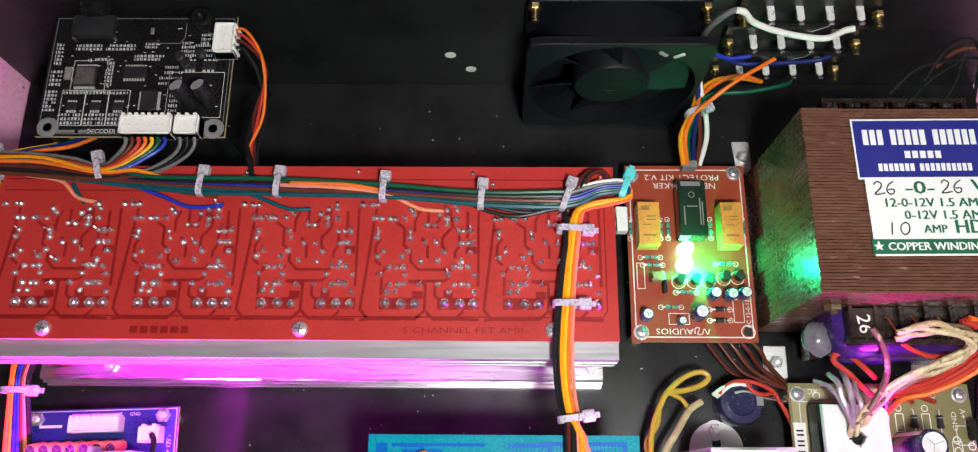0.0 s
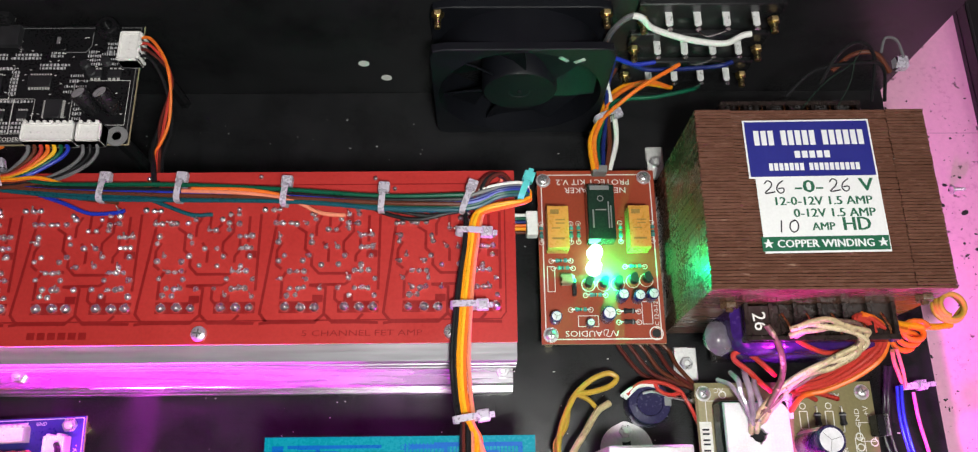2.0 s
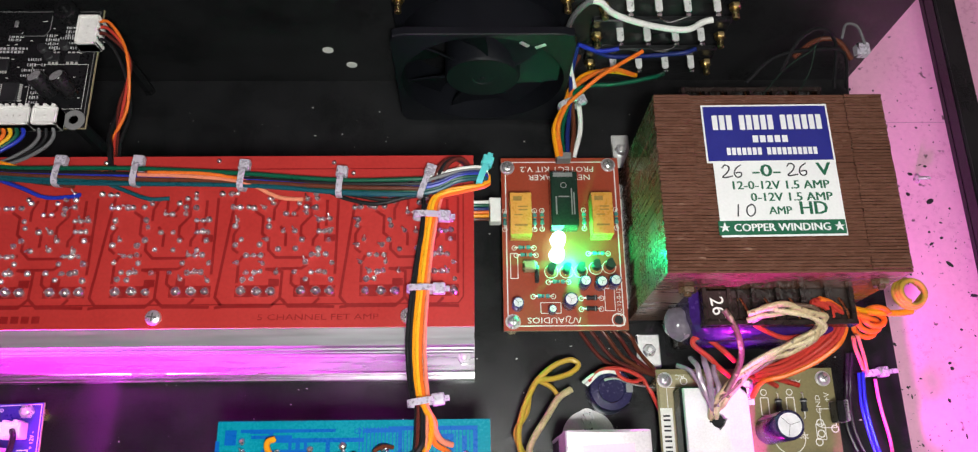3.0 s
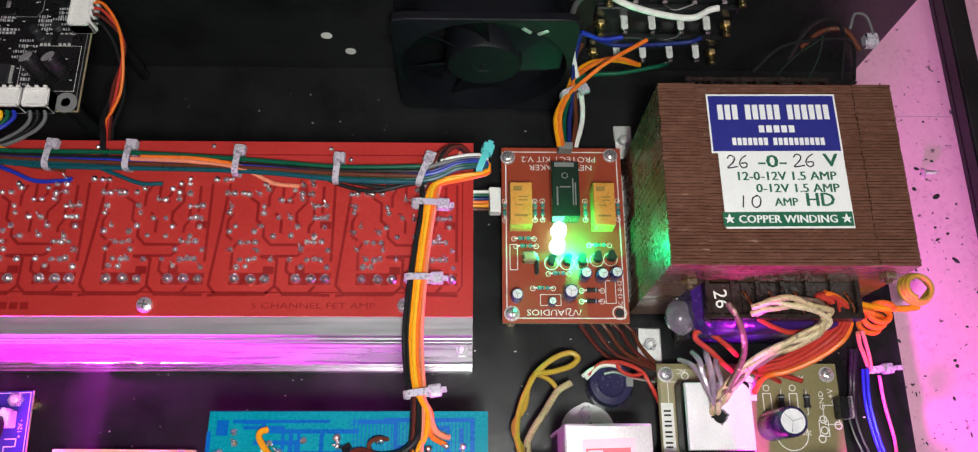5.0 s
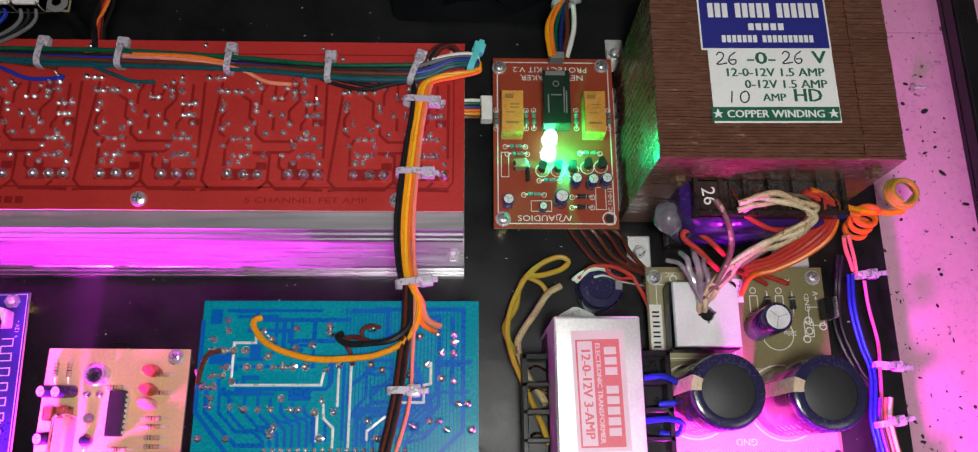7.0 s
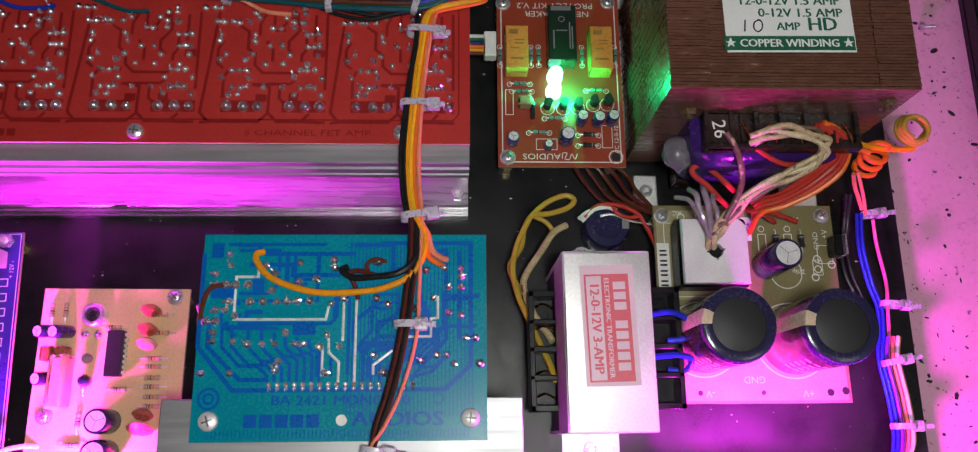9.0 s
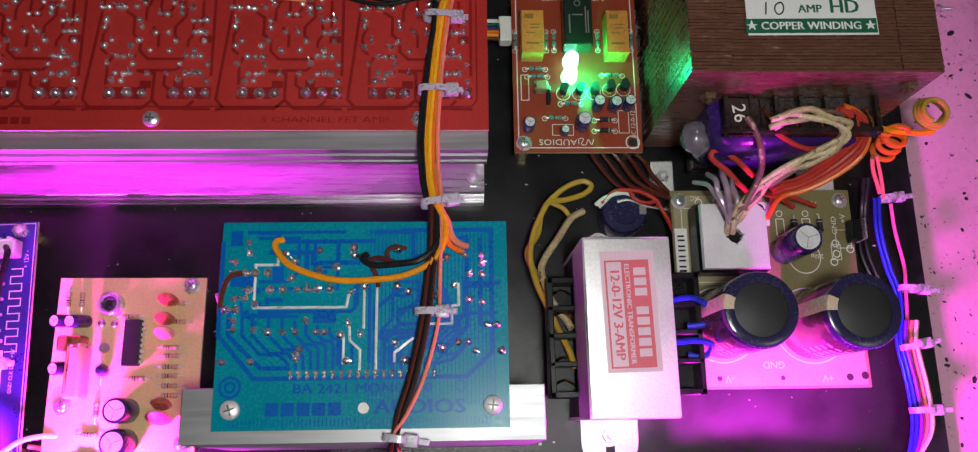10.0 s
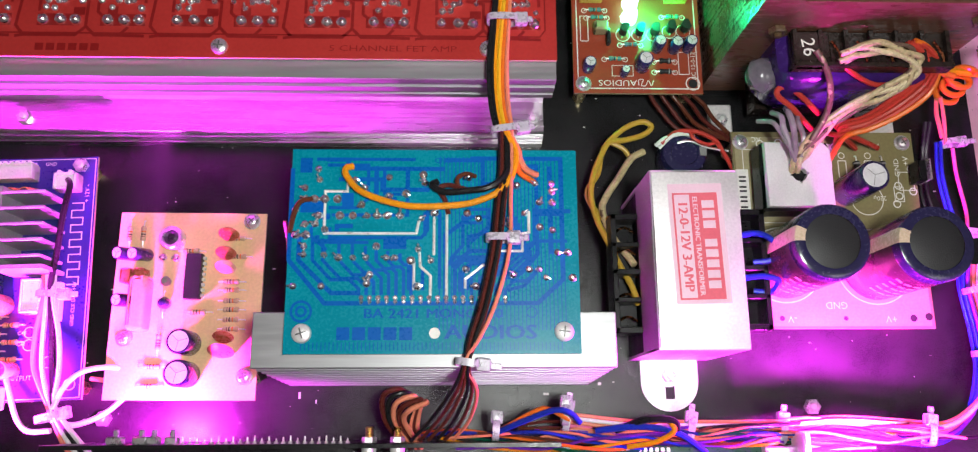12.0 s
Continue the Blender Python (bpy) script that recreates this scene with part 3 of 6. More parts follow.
# one channel's pads: height above the board's low edge, then places along it
CHANNEL = {
    14.6: (0, 6.3, 11.8, 23.4, 29.4, 34.8), 19.4: (0.3, 3.8, 24.8, 35.3), 22.4: (1.4, 4.8, 6.9, 13.3, 20.3, 27.3, 29.9, 32.4),
    26.2: (-2.2, 7.8, 24.8, 34.9), 29.4: (1.3, 4.3, 6.9, 26.9, 29.4, 32.4), 31.8: (13.4, 20.3, 29.8), 33.6: (-3.7, 6.3),
    35.8: (-1.2, 8.8, 22.8, 33.4), 39.3: (14.9, 19.9, 29.3, 31.4, 33.8), 41.4: (-4.2, 9.4), 44.3: (-3.7, 8.8, 28.9, 31, 33.8),
    47.0: (15.9, 18.9, 23.9), 49.6: (-5.7, -3.2, 0.8, 2.8, 6.9, 23.9, 27.9), 51.6: (10.4, 20.9), 53.4: (8.9, 23.9, 27.9), 55.5: (-10.7, -7.2, -4.7, 27.3)}
FIRST, PITCH = 18.3 - RX0, -48.65
rng = random.Random(7)
for k in range(5):
    x0 = FIRST + PITCH * k
    for y, xs in CHANNEL.items():
        for u in xs:
            if y < 15:
                solder_joint(red, x0 + u, y + rng.uniform(-0.2, 0.2), 2.35 if rng.random() > 0.2 else 2.0, 3, rng.uniform(0, 360))
            else:
                solder_joint(red, x0 + u + rng.uniform(-0.3, 0.3), y + rng.uniform(-0.3, 0.3), rng.uniform(1.2, 1.65), rng.choice((0, 0, 1, 2)), rng.uniform(0, 360))
    tr = bmesh.new()
    q = lambda *p: [(x0 + (a - 123) / 8.56, 14.6 + (528 - b) / 8.45) for a, b in p]
    for line in (q((80, 196), (40, 548), (66, 580), (226, 580), (256, 552), (258, 462), (200, 452)), q((258, 552), (286, 580), (362, 580), (388, 552)), q((205, 340), (205, 384), (232, 412), (345, 412), (356, 398)),
                 q((200, 452), (322, 450), (342, 436)), q((150, 246), (180, 266), (180, 326), (202, 346)), q((345, 232), (345, 262), (312, 300), (312, 330), (330, 348)), q((370, 282), (370, 330), (356, 350), (356, 372)),
                 q((262, 200), (262, 262), (300, 262)), q((300, 205), (300, 236), (284, 254)), q((100, 300), (84, 330), (84, 380), (104, 396)), q((232, 205), (216, 240), (216, 280)), q((398, 205), (398, 300)),
                 q((240, 300), (262, 330), (262, 372)), q((120, 405), (108, 430), (108, 500)), q((436, 196), (436, 470)), q((290, 466), (290, 500), (302, 512)), q((66, 580), (40, 584)), q((362, 580), (440, 582))):
        ribbon(line, 1.15, 0.0, 0.03, tr)
    for (a, b), (c, d) in (((104, 508), (236, 548)), ((214, 486), (250, 512)), ((300, 508), (440, 548)), ((320, 482), (352, 510)), ((318, 196), (344, 240)), ((150, 396), (196, 408)), ((392, 330), (430, 356))):
        (xa, ya), (xb, yb) = q((a, b), (c, d))
        box(xa, xb, min(ya, yb), max(ya, yb), 0.0, 0.02 + 0.2 * lift(), bm=tr)
    part("etched_pattern", tr, RED_DARK, red)
ln = bmesh.new()
ribbon([(2, 66.5), (250, 66.5)], 0.5, 0, 0.03, ln)
ribbon([(2, 12.8), (4, 9.3), (246, 9.3), (248, 12), (248, 62)], 0.6, 0, 0.03, ln)
ribbon([(2, 61.5), (250, 61.5)], 0.4, 0, 0.03, ln)
part("etched_pattern", ln, RED_DARK, red)
for x, y in ((-43.8, 133.7), (3.6, 132.8), (-33.8, 129.3), (11.8, 128.1), (57, 130), (-90, 133)):
    solder_joint(red, x - RX0, y - 63.6, 1.2, 0, 0)
lettering("5 CHANNEL FET AMP", 0.5 - RX0, 67.6 - 63.6, 0.08, 2.4, RED_FAINT, red, wide=1.5)
bars([(x - RX0, 67.4 - 63.6, 3.0, 2.8) for x in (-128, -124, -120, -116, -112, -108)], 0.01, RED_FAINT, red)

# ---------------- the blue board on its own heat sink ----------------
BX0, BY0 = -34.0, -44.1
sink2 = thing("mono_heatsink", 0, 0, 0, "finned aluminium block heatsink under the teal board", "heatsink")
part("block", box(-45.2, 79.5, -48.6, -29.5, 61.8, 65, 0.3), ALU_DULL, sink2)
for k in range(8):
    z = 55.4 - 7.4 * k
    part("fin", box(-45.1 + 0.1 * k, 79.4 - 0.1 * k, -49.0 - 0.42 * k, -35.5, z - 1.2, z + 1.2, 0.3), ALU, sink2)
part("spine", box(-45, 79.3, -36, -30.2, 0, 62), ALU_DULL, sink2)
blue = board("mono_amplifier_board", BX0, 67.0, BY0, 28.4, 67.0, "teal single-channel amplifier board seen from its solder side", BLUE_MASK)
W, D = 101.0, 72.5
g = lambda *p: [((x - 355) * 0.2214, 72.4 - (y - 328) * 0.2205) for x, y in p]
gap = bmesh.new()
pins_x = [25.7 + 2.91 * k for k in range(18)]
w = lambda *p: [((x - 82 + 0.033 * (y - 38)) / (923 + 0.055 * (y - 38)) * 101, 72.5 - (y - 38) * 0.1087) for x, y in p]
for k, sx in enumerate((150, 183, 235, 278, 320, 355, 392, 432)):
    pin = 300 + 24 * k
    dx = pin - sx
    ribbon(w((sx, 330 + 8 * k), (sx, 408), (sx + 0.4 * dx, 408 + 0.42 * dx), (sx + 0.8 * dx, 408 + 0.42 * dx), (pin, 408 + 0.62 * dx), (pin, 520)), 1.2, 0, 0.03, gap)
for line in (w((160, 72), (480, 72)), w((195, 92), (328, 92), (328, 205), (292, 236), (200, 236)), w((356, 95), (356, 205), (420, 205)), w((380, 105), (380, 190), (455, 190), (455, 260), (210, 260)),
             w((210, 335), (500, 335), (520, 310), (520, 230)), w((205, 300), (205, 350), (330, 350)), w((145, 300), (145, 330), (195, 375)), w((610, 510), (610, 425), (652, 385), (652, 330), (720, 318)),
             w((598, 420), (598, 400), (635, 360), (635, 265), (715, 265)), w((648, 240), (720, 240), (720, 300)), w((648, 250), (648, 285), (700, 285)), w((560, 250), (560, 500)), w((512, 330), (512, 250)),
             w((460, 420), (460, 505)), w((505, 430), (505, 505)), w((625, 510), (625, 450), (680, 400), (780, 390)), w((780, 505), (835, 490), (880, 440)), w((745, 440), (800, 388), (870, 345), (975, 345)),
             w((870, 235), (870, 350), (850, 370)), w((790, 475), (840, 475), (875, 445), (875, 425)), w((650, 505), (650, 470), (700, 425), (740, 425))):
    ribbon(line, 1.2, 0, 0.03, gap)
for a, b in (((108, 68), (145, 118)), ((110, 215), (182, 252)), ((244, 186), (280, 232)), ((378, 336), (452, 372)), ((870, 238), (965, 262)), ((170, 255), (205, 275))):
    (xa, ya), (xb, yb) = w(a, b)
    box(xa, xb, yb, ya, 0, 0.02 + lift() * 0.2, bm=gap)
for k in range(8):
    px0, top = pins_x[17 - k], 22.0 + 1.2 * k
    ribbon([(px0, 19.5), (px0, top), (px0 + 3, top + 3), (78 - 1.2 * k, top + 3), (84 - 1.0 * k, top + 9), (84 - 1.0 * k, 36 + 2.4 * k)], 1.25, 0, 0.03, gap)
for line in (g((357, 360), (357, 510), (415, 578), (745, 578), (786, 540), (786, 342), (640, 342)), g((372, 470), (372, 510), (425, 562), (470, 562)), g((450, 360), (540, 360), (540, 395), (575, 395)),
             g((410, 345), (445, 345), (445, 360)), g((430, 378), (500, 378), (500, 395), (560, 395)), g((490, 405), (490, 360), (600, 360)), g((600, 345), (660, 345), (660, 385), (690, 385)),
             g((460, 480), (400, 480), (400, 470)), g((455, 455), (430, 455), (430, 470)), g((640, 440), (600, 470), (600, 500)), g((745, 470), (745, 430), (800, 430)),
             g((700, 355), (746, 355), (746, 500), (720, 530), (690, 530)), g((768, 355), (768, 500)), g((640, 480), (690, 440), (690, 400)), g((610, 520), (640, 495), (720, 495))):
    ribbon(line, 1.55, 0, 0.03, gap)
part("etched_pattern", gap, BLUE_GAP, blue, "brighter blue etched gaps between copper")
hatch = bmesh.new()
for k in range(33):
    x = 52.5 + k * 1.36
    ribbon([(x, 8), (x, 70)], 0.34, 0, 0.012, hatch)
for k in range(66):
    x = 6 + k * 1.36
    ribbon([(x, 1.2), (x, 4.0)], 0.3, 0, 0.012, hatch)
tagged(part("copper_hatching", hatch, BLUE_GAP, blue), "fine hatching etched in the copper", kind="stuff")
tin = bmesh.new()
for line in (g((445, 385), (445, 398), (410, 398), (410, 467), (555, 467), (560, 440)), g((583, 440), (583, 500)), g((560, 490), (562, 520), (578, 535), (578, 565)), g((603, 420), (603, 565)),
             g((733, 430), (733, 465), (722, 467), (722, 495), (680, 495)), g((632, 555), (632, 540), (660, 518)), g((552, 510), (552, 555))):
    for p, q in zip(line, line[1:]):
        tube([(*p, 0.1), (*q, 0.1 + lift())], 0.5, 8, 0, tin)
        lathe([(0.52, -0.3), (0.52, 0.3), (0.3, 0.55), (0, 0.62)], *q, 0.08, 10, tin)
part("tinned_track", tin, TIN, blue, "raised solder-coated tracks")
BLUE_PADS = {
    -21: (-31.5, -22, 31, 11), -20: (-6.5,), -18: (55.5, 64.5), -17: (-5.5, 44), -15: (27.5, 49.5, 53), -12: (8.5, 15.5), -11: (-16.5, -11.5, -7, 0, 3), -10: (-28.5, -21.5), -9: (59.5, 63),
    -8: (11,), -7: (-28.5, -3.5), -3: (-31.5, -28), -1: (-21.5, 58), 0: (53.5,), 1: (-28.5, -25, 42.5), 3: (12, 32), 4: (-24, -16.5, -12, -7, -3.5, 0, 4.5), 5: (16.5, 28, 48), 6: (-32,), 8: (-9,),
    9: (58, 53.5), 10: (-28.5, -25.5, -22, -17.5), 11: (0.5,), 12: (6.5,), 13: (58,), 14: (-29, -8), 15: (45.5,), 16: (13, 52, 58), 17: (-24, -11.5), 18: (0.5, 28.5), 19: (12.5,), 20: (51,), 21: (-24.5,)}
for y, xs in BLUE_PADS.items():
    for x in xs:
        solder_joint(blue, x - BX0, y - BY0, rng.uniform(1.45, 1.9), rng.choice((0, 1, 2, 2)), rng.uniform(0, 360))
for x in pins_x:
    solder_joint(blue, x, 19.2, 1.05, 0, 0)
    solder_joint(blue, x + 0.1, 17.7, 0.95, 1, 250)
for x, y in ((-27.9, -37.1), (61.2, -36.6)):
    pan_screw(blue, x - BX0, y - BY0, 0, 3.4, metal=STEEL)
part("bare_hole", lathe([(1.9, 0), (1.9, 0.05)], 51, 7.1, 0, 18), WHITE_INK, blue)
lettering("BA 2421 MONO 2.0", 50.5, 13.6, 0.06, 3.4, BLUE_GAP, blue, wide=1.2, bold=0.04)
bars([(20 + 5.3 * k, 6.9, 4.4, 4.4) for k in range(5)], 0.01, BLUE_GAP, blue)
lettering("AUDIOS", 70.2, 7.2, 0.07, 5.0, BLUE_GAP, blue, wide=1.25, bold=0.06)
lettering("GND", 53.5, 68.6, 0.06, 2.0, BLUE_GAP, blue, rz=180)
fr = flat_ring(84.2, 14.2, 1.8, 0.4, 0.03)
part("printed_ring", fr, BLUE_GAP, blue)
for r in (3.4, 1.6):
    part("printed_ring", flat_ring(5.5, 14.5, r, 0.9, 0.03), BLUE_GAP, blue)
under = bmesh.new()
for x, y, r, h in ((12, 60, 5, 22), (30, 64, 5, 25), (6, 34, 4, 15), (88, 60, 6, 26), (60, 62, 4, 15)):
    lathe([(r, -1.7 - h), (r, -1.7)], x, y, 0, 16, under)
part("underside_parts", under, CAP_SLEEVE, blue, "dark components hanging under the board")

# ---------------- the large transformer ----------------
trf = thing("mains_transformer", 0, 0, 0, "large brown-painted laminated mains transformer with printed label on top", "transformer")
TX0, TX1, TY0, TY1, TZ = 134.5, 227.0, 79.2, 154.5, 84.0
n_lam = 58
step = (TY1 - TY0) / n_lam
lrng = random.Random(3)
for k in range(n_lam):
    y = TY0 + k * step
    dz, dx = lrng.uniform(-0.28, 0.2), lrng.uniform(-0.25, 0.25)
    part("lamination", box(TX0 + 14 + dx, TX1 - 14 + dx, y + 0.05, y + step - 0.02, 3, TZ + dz, 0.18), BROWN_PAINT, trf)
for x0, x1 in ((TX0 - 0.4, TX0 + 14.5), (TX1 - 15, TX1 + 0.5)):
    for k in range(n_lam):
        y = TY0 + k * step
        part("leg_lamination", box(x0 + lrng.uniform(-0.2, 0.2), x1, y + 0.08, y + step - 0.05, 2.5, TZ + 0.45 + lrng.uniform(-0.25, 0.25), 0.15), BROWN_PAINT, trf)
base = box(TX0 - 2, TX1 + 2, TY0 + 6, TY1 - 6, 0, 3, 0.5)
part("foot_plate", base, STEEL, trf)
for x0, x1, y0, y1 in ((TX0 - 3, TX0 + 6, 158, 176), (TX0 + 2.5, TX0 + 13.5, 57, 73), (TX1 - 22, TX1 - 5, 58, 80)):
    ob = part("foot_tab", box(x0, x1, y0, y1, 0, 1.6, 0.6), STEEL, trf, "zinc-plated fixing tab")
    nut_on_stud(ob, (x0 + x1) / 2, (y0 + y1) / 2, 1.6)
for y, s in ((TY0, -1), (TY1, 1)):
    coil = bmesh.new()
    prof = [(154, 20), (208, 20), (213, 25), (213, 54), (208, 58.5), (154, 58.5), (149, 54), (149, 25)]
    rows = []
    for o, sh in ((0, 0), (10, 0), (16, 3), (18.5, 8)):
        rows.append([coil.verts.new((x + (sh if x < 180 else -sh), y + s * o, z + (sh if z < 40 else -sh))) for x, z in prof])
    for a, b in zip(rows, rows[1:]):
        for i in range(8):
            coil.faces.new((a[i], a[(i + 1) % 8], b[(i + 1) % 8], b[i]))
    coil.faces.new(rows[-1])
    part("winding", coil, TAPE_PURPLE, trf, "winding wrapped in violet tape")
    for z0, z1 in ((58.5, 63), (10, 19)):
        bob = part("bobbin_flange", box(152, 214, min(y, y + s * 15), max(y, y + s * 15), z0, z0 + 2.2, 0.3), VARNISH, trf, "dark varnished winding former with terminal slots")
        part("bobbin_rim", box(152.1, 213.9, min(y + s * 13, y + s * 15.2), max(y + s * 13, y + s * 15.2), min(z0, z1 - 6) - 0.1, z1, 0.3), VARNISH, bob)
        for k in range(7):
            part("bobbin_rib", box(152.2 + k * 9.9, 154.2 + k * 9.9, min(y, y + s * 13.1), max(y, y + s * 13.1), z0 + 2.1, z1 - 0.1, 0.2), VARNISH, bob)
    cu = bmesh.new()
    for k in range(6):
        tube([(158 + 10 * k, y + s * 4, 61), (160 + 10 * k, y + s * 9, 62), (161 + 10 * k, y + s * 14, 61.4)], 0.5, 6, 3, cu)
    part("winding_ends", cu, COPPER, trf)
for x, z in ((146.5, 63), (220.0, 73)):
    nb = nut_on_stud(trf, 0, 0, 0, "clamp_bolt", 3.6, 3.2)
    nb.matrix_basis = pose(x * MM, (TY0 - 0.1) * MM, z * MM, 90, 0, 0)
    for o in (nb, *nb.children):
        o.data.materials[0] = BROWN_DARK
part("adhesive_gob", lathe([(0, -5), (5, -4), (7.5, 0), (6.2, 4), (3, 6.2), (0, 6.8)], 147, 69, 42, 18, tilt=Matrix.Rotation(0.5, 3, "Y")), GLUE, trf, "milky gob of set adhesive")
part("terminal_cover", box(152.5, 167, 64, 79, 59, 62.6, 1.0), VARNISH, trf)
lettering("26", 158.0, 71.8, 62.7, 5.6, WHITE_INK, trf, rz=-84)
lab = thing("transformer_label", 179.3, 121.5, TZ + 0.75, "blue, white and green printed paper label on the brown transformer", "label", rz=0.6)
part("paper", box(-23.8, 24.9, -28, 3.6, 0, 0.12), LABEL_WHITE, lab)
part("blue_sticker", box(-26.2, 25.0, 2.7, 28, 0.12, 0.2), LABEL_WHITE, lab)
part("blue_panel", box(-25.5, 24.3, 3.5, 27.3, 0.2, 0.23), LABEL_BLUE, lab)


def word_bars(words, x0, x1, y, h, z, material, parent):
    """A line of unlettered print: one plain bar for each character."""
    step = (x1 - x0) / (sum(words) + 0.8 * (len(words) - 1))
    x = x0
    for n in words:
        bars([(x + (i + 0.5) * step, y, step * 0.74, h) for i in range(n)], z, material, parent)
        x += (n + 0.8) * step


word_bars((3, 5, 6), -22.6, 22.2, 20.2, 6.4, 0.23, LABEL_WHITE, lab)
word_bars((5,), -7.2, 7.6, 12.9, 3.0, 0.23, LABEL_WHITE, lab)
word_bars((7, 10), -18.0, 18.6, 7.6, 3.1, 0.23, LABEL_WHITE, lab)
STROKES = {"2": ((0, 0.75), (0.25, 1), (0.55, 0.82), (0.42, 0.45), (0, 0.05), (0.2, 0.0), (0.75, 0.1)), "6": ((0.6, 1), (0.2, 0.7), (0.05, 0.3), (0.25, 0), (0.55, 0.1), (0.55, 0.38), (0.15, 0.35)),
           "1": ((0.1, 0.0), (0.16, 0.5), (0.22, 1.0)), "0": ((0.5, 1), (0.1, 0.8), (0.0, 0.3), (0.25, 0), (0.6, 0.2), (0.7, 0.7), (0.5, 1), (0.3, 0.95))}


def handwriting(text, x, y, size, parent):
    """Figures written with a pen."""
    for i, c in enumerate(text):
        part("pen_stroke", tube([(x + i * size * 0.85 + u * size, y + v * size, 0.1) for u, v in STROKES[c]], 0.3, 6, 5), INK, parent)


handwriting("26", -20.6, -3.4, 5.2, lab)
handwriting("26", 5.2, -3.0, 5.2, lab)
handwriting("10", -17.0, -19.6, 4.8, lab)
lettering("-0-", -3.2, -1.0, 0.16, 5.4, LABEL_GREEN, lab, wide=1.35, bold=0.04)
lettering("V", 19.6, -0.6, 0.16, 5.6, LABEL_GREEN, lab, wide=1.2, bold=0.04)
lettering("12-0-12V 1.5 AMP", 1.4, -7.0, 0.16, 3.6, LABEL_GREEN, lab, wide=1.05, bold=0.04)
lettering("0-12V 1.5 AMP", 5.3, -12.0, 0.16, 3.6, LABEL_GREEN, lab, wide=1.05, bold=0.04)
lettering("AMP", 0.2, -17.6, 0.16, 3.3, LABEL_GREEN, lab, wide=1.0, bold=0.04)
lettering("HD", 13.2, -16.8, 0.16, 5.6, LABEL_GREEN, lab, bold=0.04)
part("green_band", box(-24.6, 24.6, -27.2, -21.4, 0.12, 0.16), LABEL_GREEN, lab)
lettering("\u2605 COPPER WINDING \u2605", 0, -24.4, 0.17, 3.2, LABEL_WHITE, lab, wide=1.0, bold=0.04)

# ---------------- the steel-framed small transformer ----------------
mx = thing("small_transformer", 112.8, -8.5, 0, "small transformer in a bright folded steel frame with a pink label", "transformer", rz=0.3)
part("steel_shell", box(-16.8, 16.8, -33.6, 33.6, 30, 55.5, 1.0, seg=2), STEEL, mx, "bright zinc-plated steel strap frame")
part("core_side", box(-16.2, 16.2, -32, 32, 1.0, 30), CHIP, mx, "dark laminated core")
for y, s in ((-33.4, -1), (33.4, 1)):
    part("frame_end", box(-16.8, 16.8, min(y, y - s * 1.2), max(y, y - s * 1.2), 1, 31), STEEL, mx)
    reach, bolt = (9, 6.5) if s < 0 else (1.5, 9.5)
    tab = box(-12.0, 12.0, min(y, y + s * reach), max(y, y + s * reach), 0.1, 1.4)
    lathe([(12.0, 0.14), (12.0, 1.33)], 0, y + s * reach, 0, 36, tab)
    t = part("frame_foot", tab, STEEL, mx, "rounded steel mounting foot with a slot")
    part("slot", box(-1.9, 1.9, min(y + s * reach, y + s * (reach + 7)), max(y + s * reach, y + s * (reach + 7)), 1.2, 1.45, 0), CHIP, t)
    lathe_w = lathe([(4.6, 1.45), (4.6, 2.2), (2, 2.2)], -0.5, y + s * bolt, 0, 22)
    part("washer", lathe_w, STEEL, t)
    nut_on_stud(t, -0.5, y + s * bolt, 2.2)
for s in (-1, 1):
    fr = bmesh.new()
    x0, x1, lift_z = (-27.5, -16.5, 0) if s < 0 else (16.5, 31.8, 7)
    for a in ((x0, x1, 20, 22.5), (x0, x1, -25, -22.5), (x0, x1, -2, 0.2), (x0, x1, 9, 11), (x0, x1, -13, -11)):
        box(*a, 22 + lift_z, 32 + lift_z, 0.3, fr)
    xe = x0 if s < 0 else x1 - 2.2
    box(xe, xe + 2.2, -25, 22.5, 22 + lift_z, 32 + lift_z, 0.3, fr)
    box(min(x0, x1), max(x0, x1), -25, 22.5, 19.5 + lift_z, 22 + lift_z, 0.3, fr)
    part("bobbin_cheek", fr, BLACK_PLASTIC, mx, "black nylon bobbin cheek with terminal windows")
    cw = bmesh.new()
    for k in range(5):
        tube([(s * 17, -20 + 9 * k, 26), (s * 21, -18 + 9 * k, 27), (s * 24, -19 + 9 * k, 24)], 0.5, 6, 3, cw)
    part("winding_ends", cw, COPPER, mx)
    part("winding", box(min(s * 16, s * 26), max(s * 16, s * 26), -21, 18, 3, 20, 3.0, seg=3), VARNISH, mx)
ml = thing("small_transformer_label", 112.9, -4.0, 55.6, "pale pink paper label printed red on the steel frame", "label", rz=-88.5)
part("paper", box(-23.5, 21.5, -9.8, 10.4, 0, 0.1), LABEL_PINK, ml)
part("red_panel", box(-20, 20, -8.4, 8.4, 0.1, 0.14), LABEL_RED, ml)
part("white_panel", box(-19.3, 19.3, -7.7, -2.0, 0.14, 0.17), LABEL_PINK, ml)
word_bars((3, 5), -17.5, 16.5, 4.7, 4.6, 0.14, LABEL_PINK, ml)
lettering("ELECTRONIC TRANSFORMER", 0, -0.1, 0.15, 1.9, LABEL_PINK, ml, wide=1.08, bold=0.04)
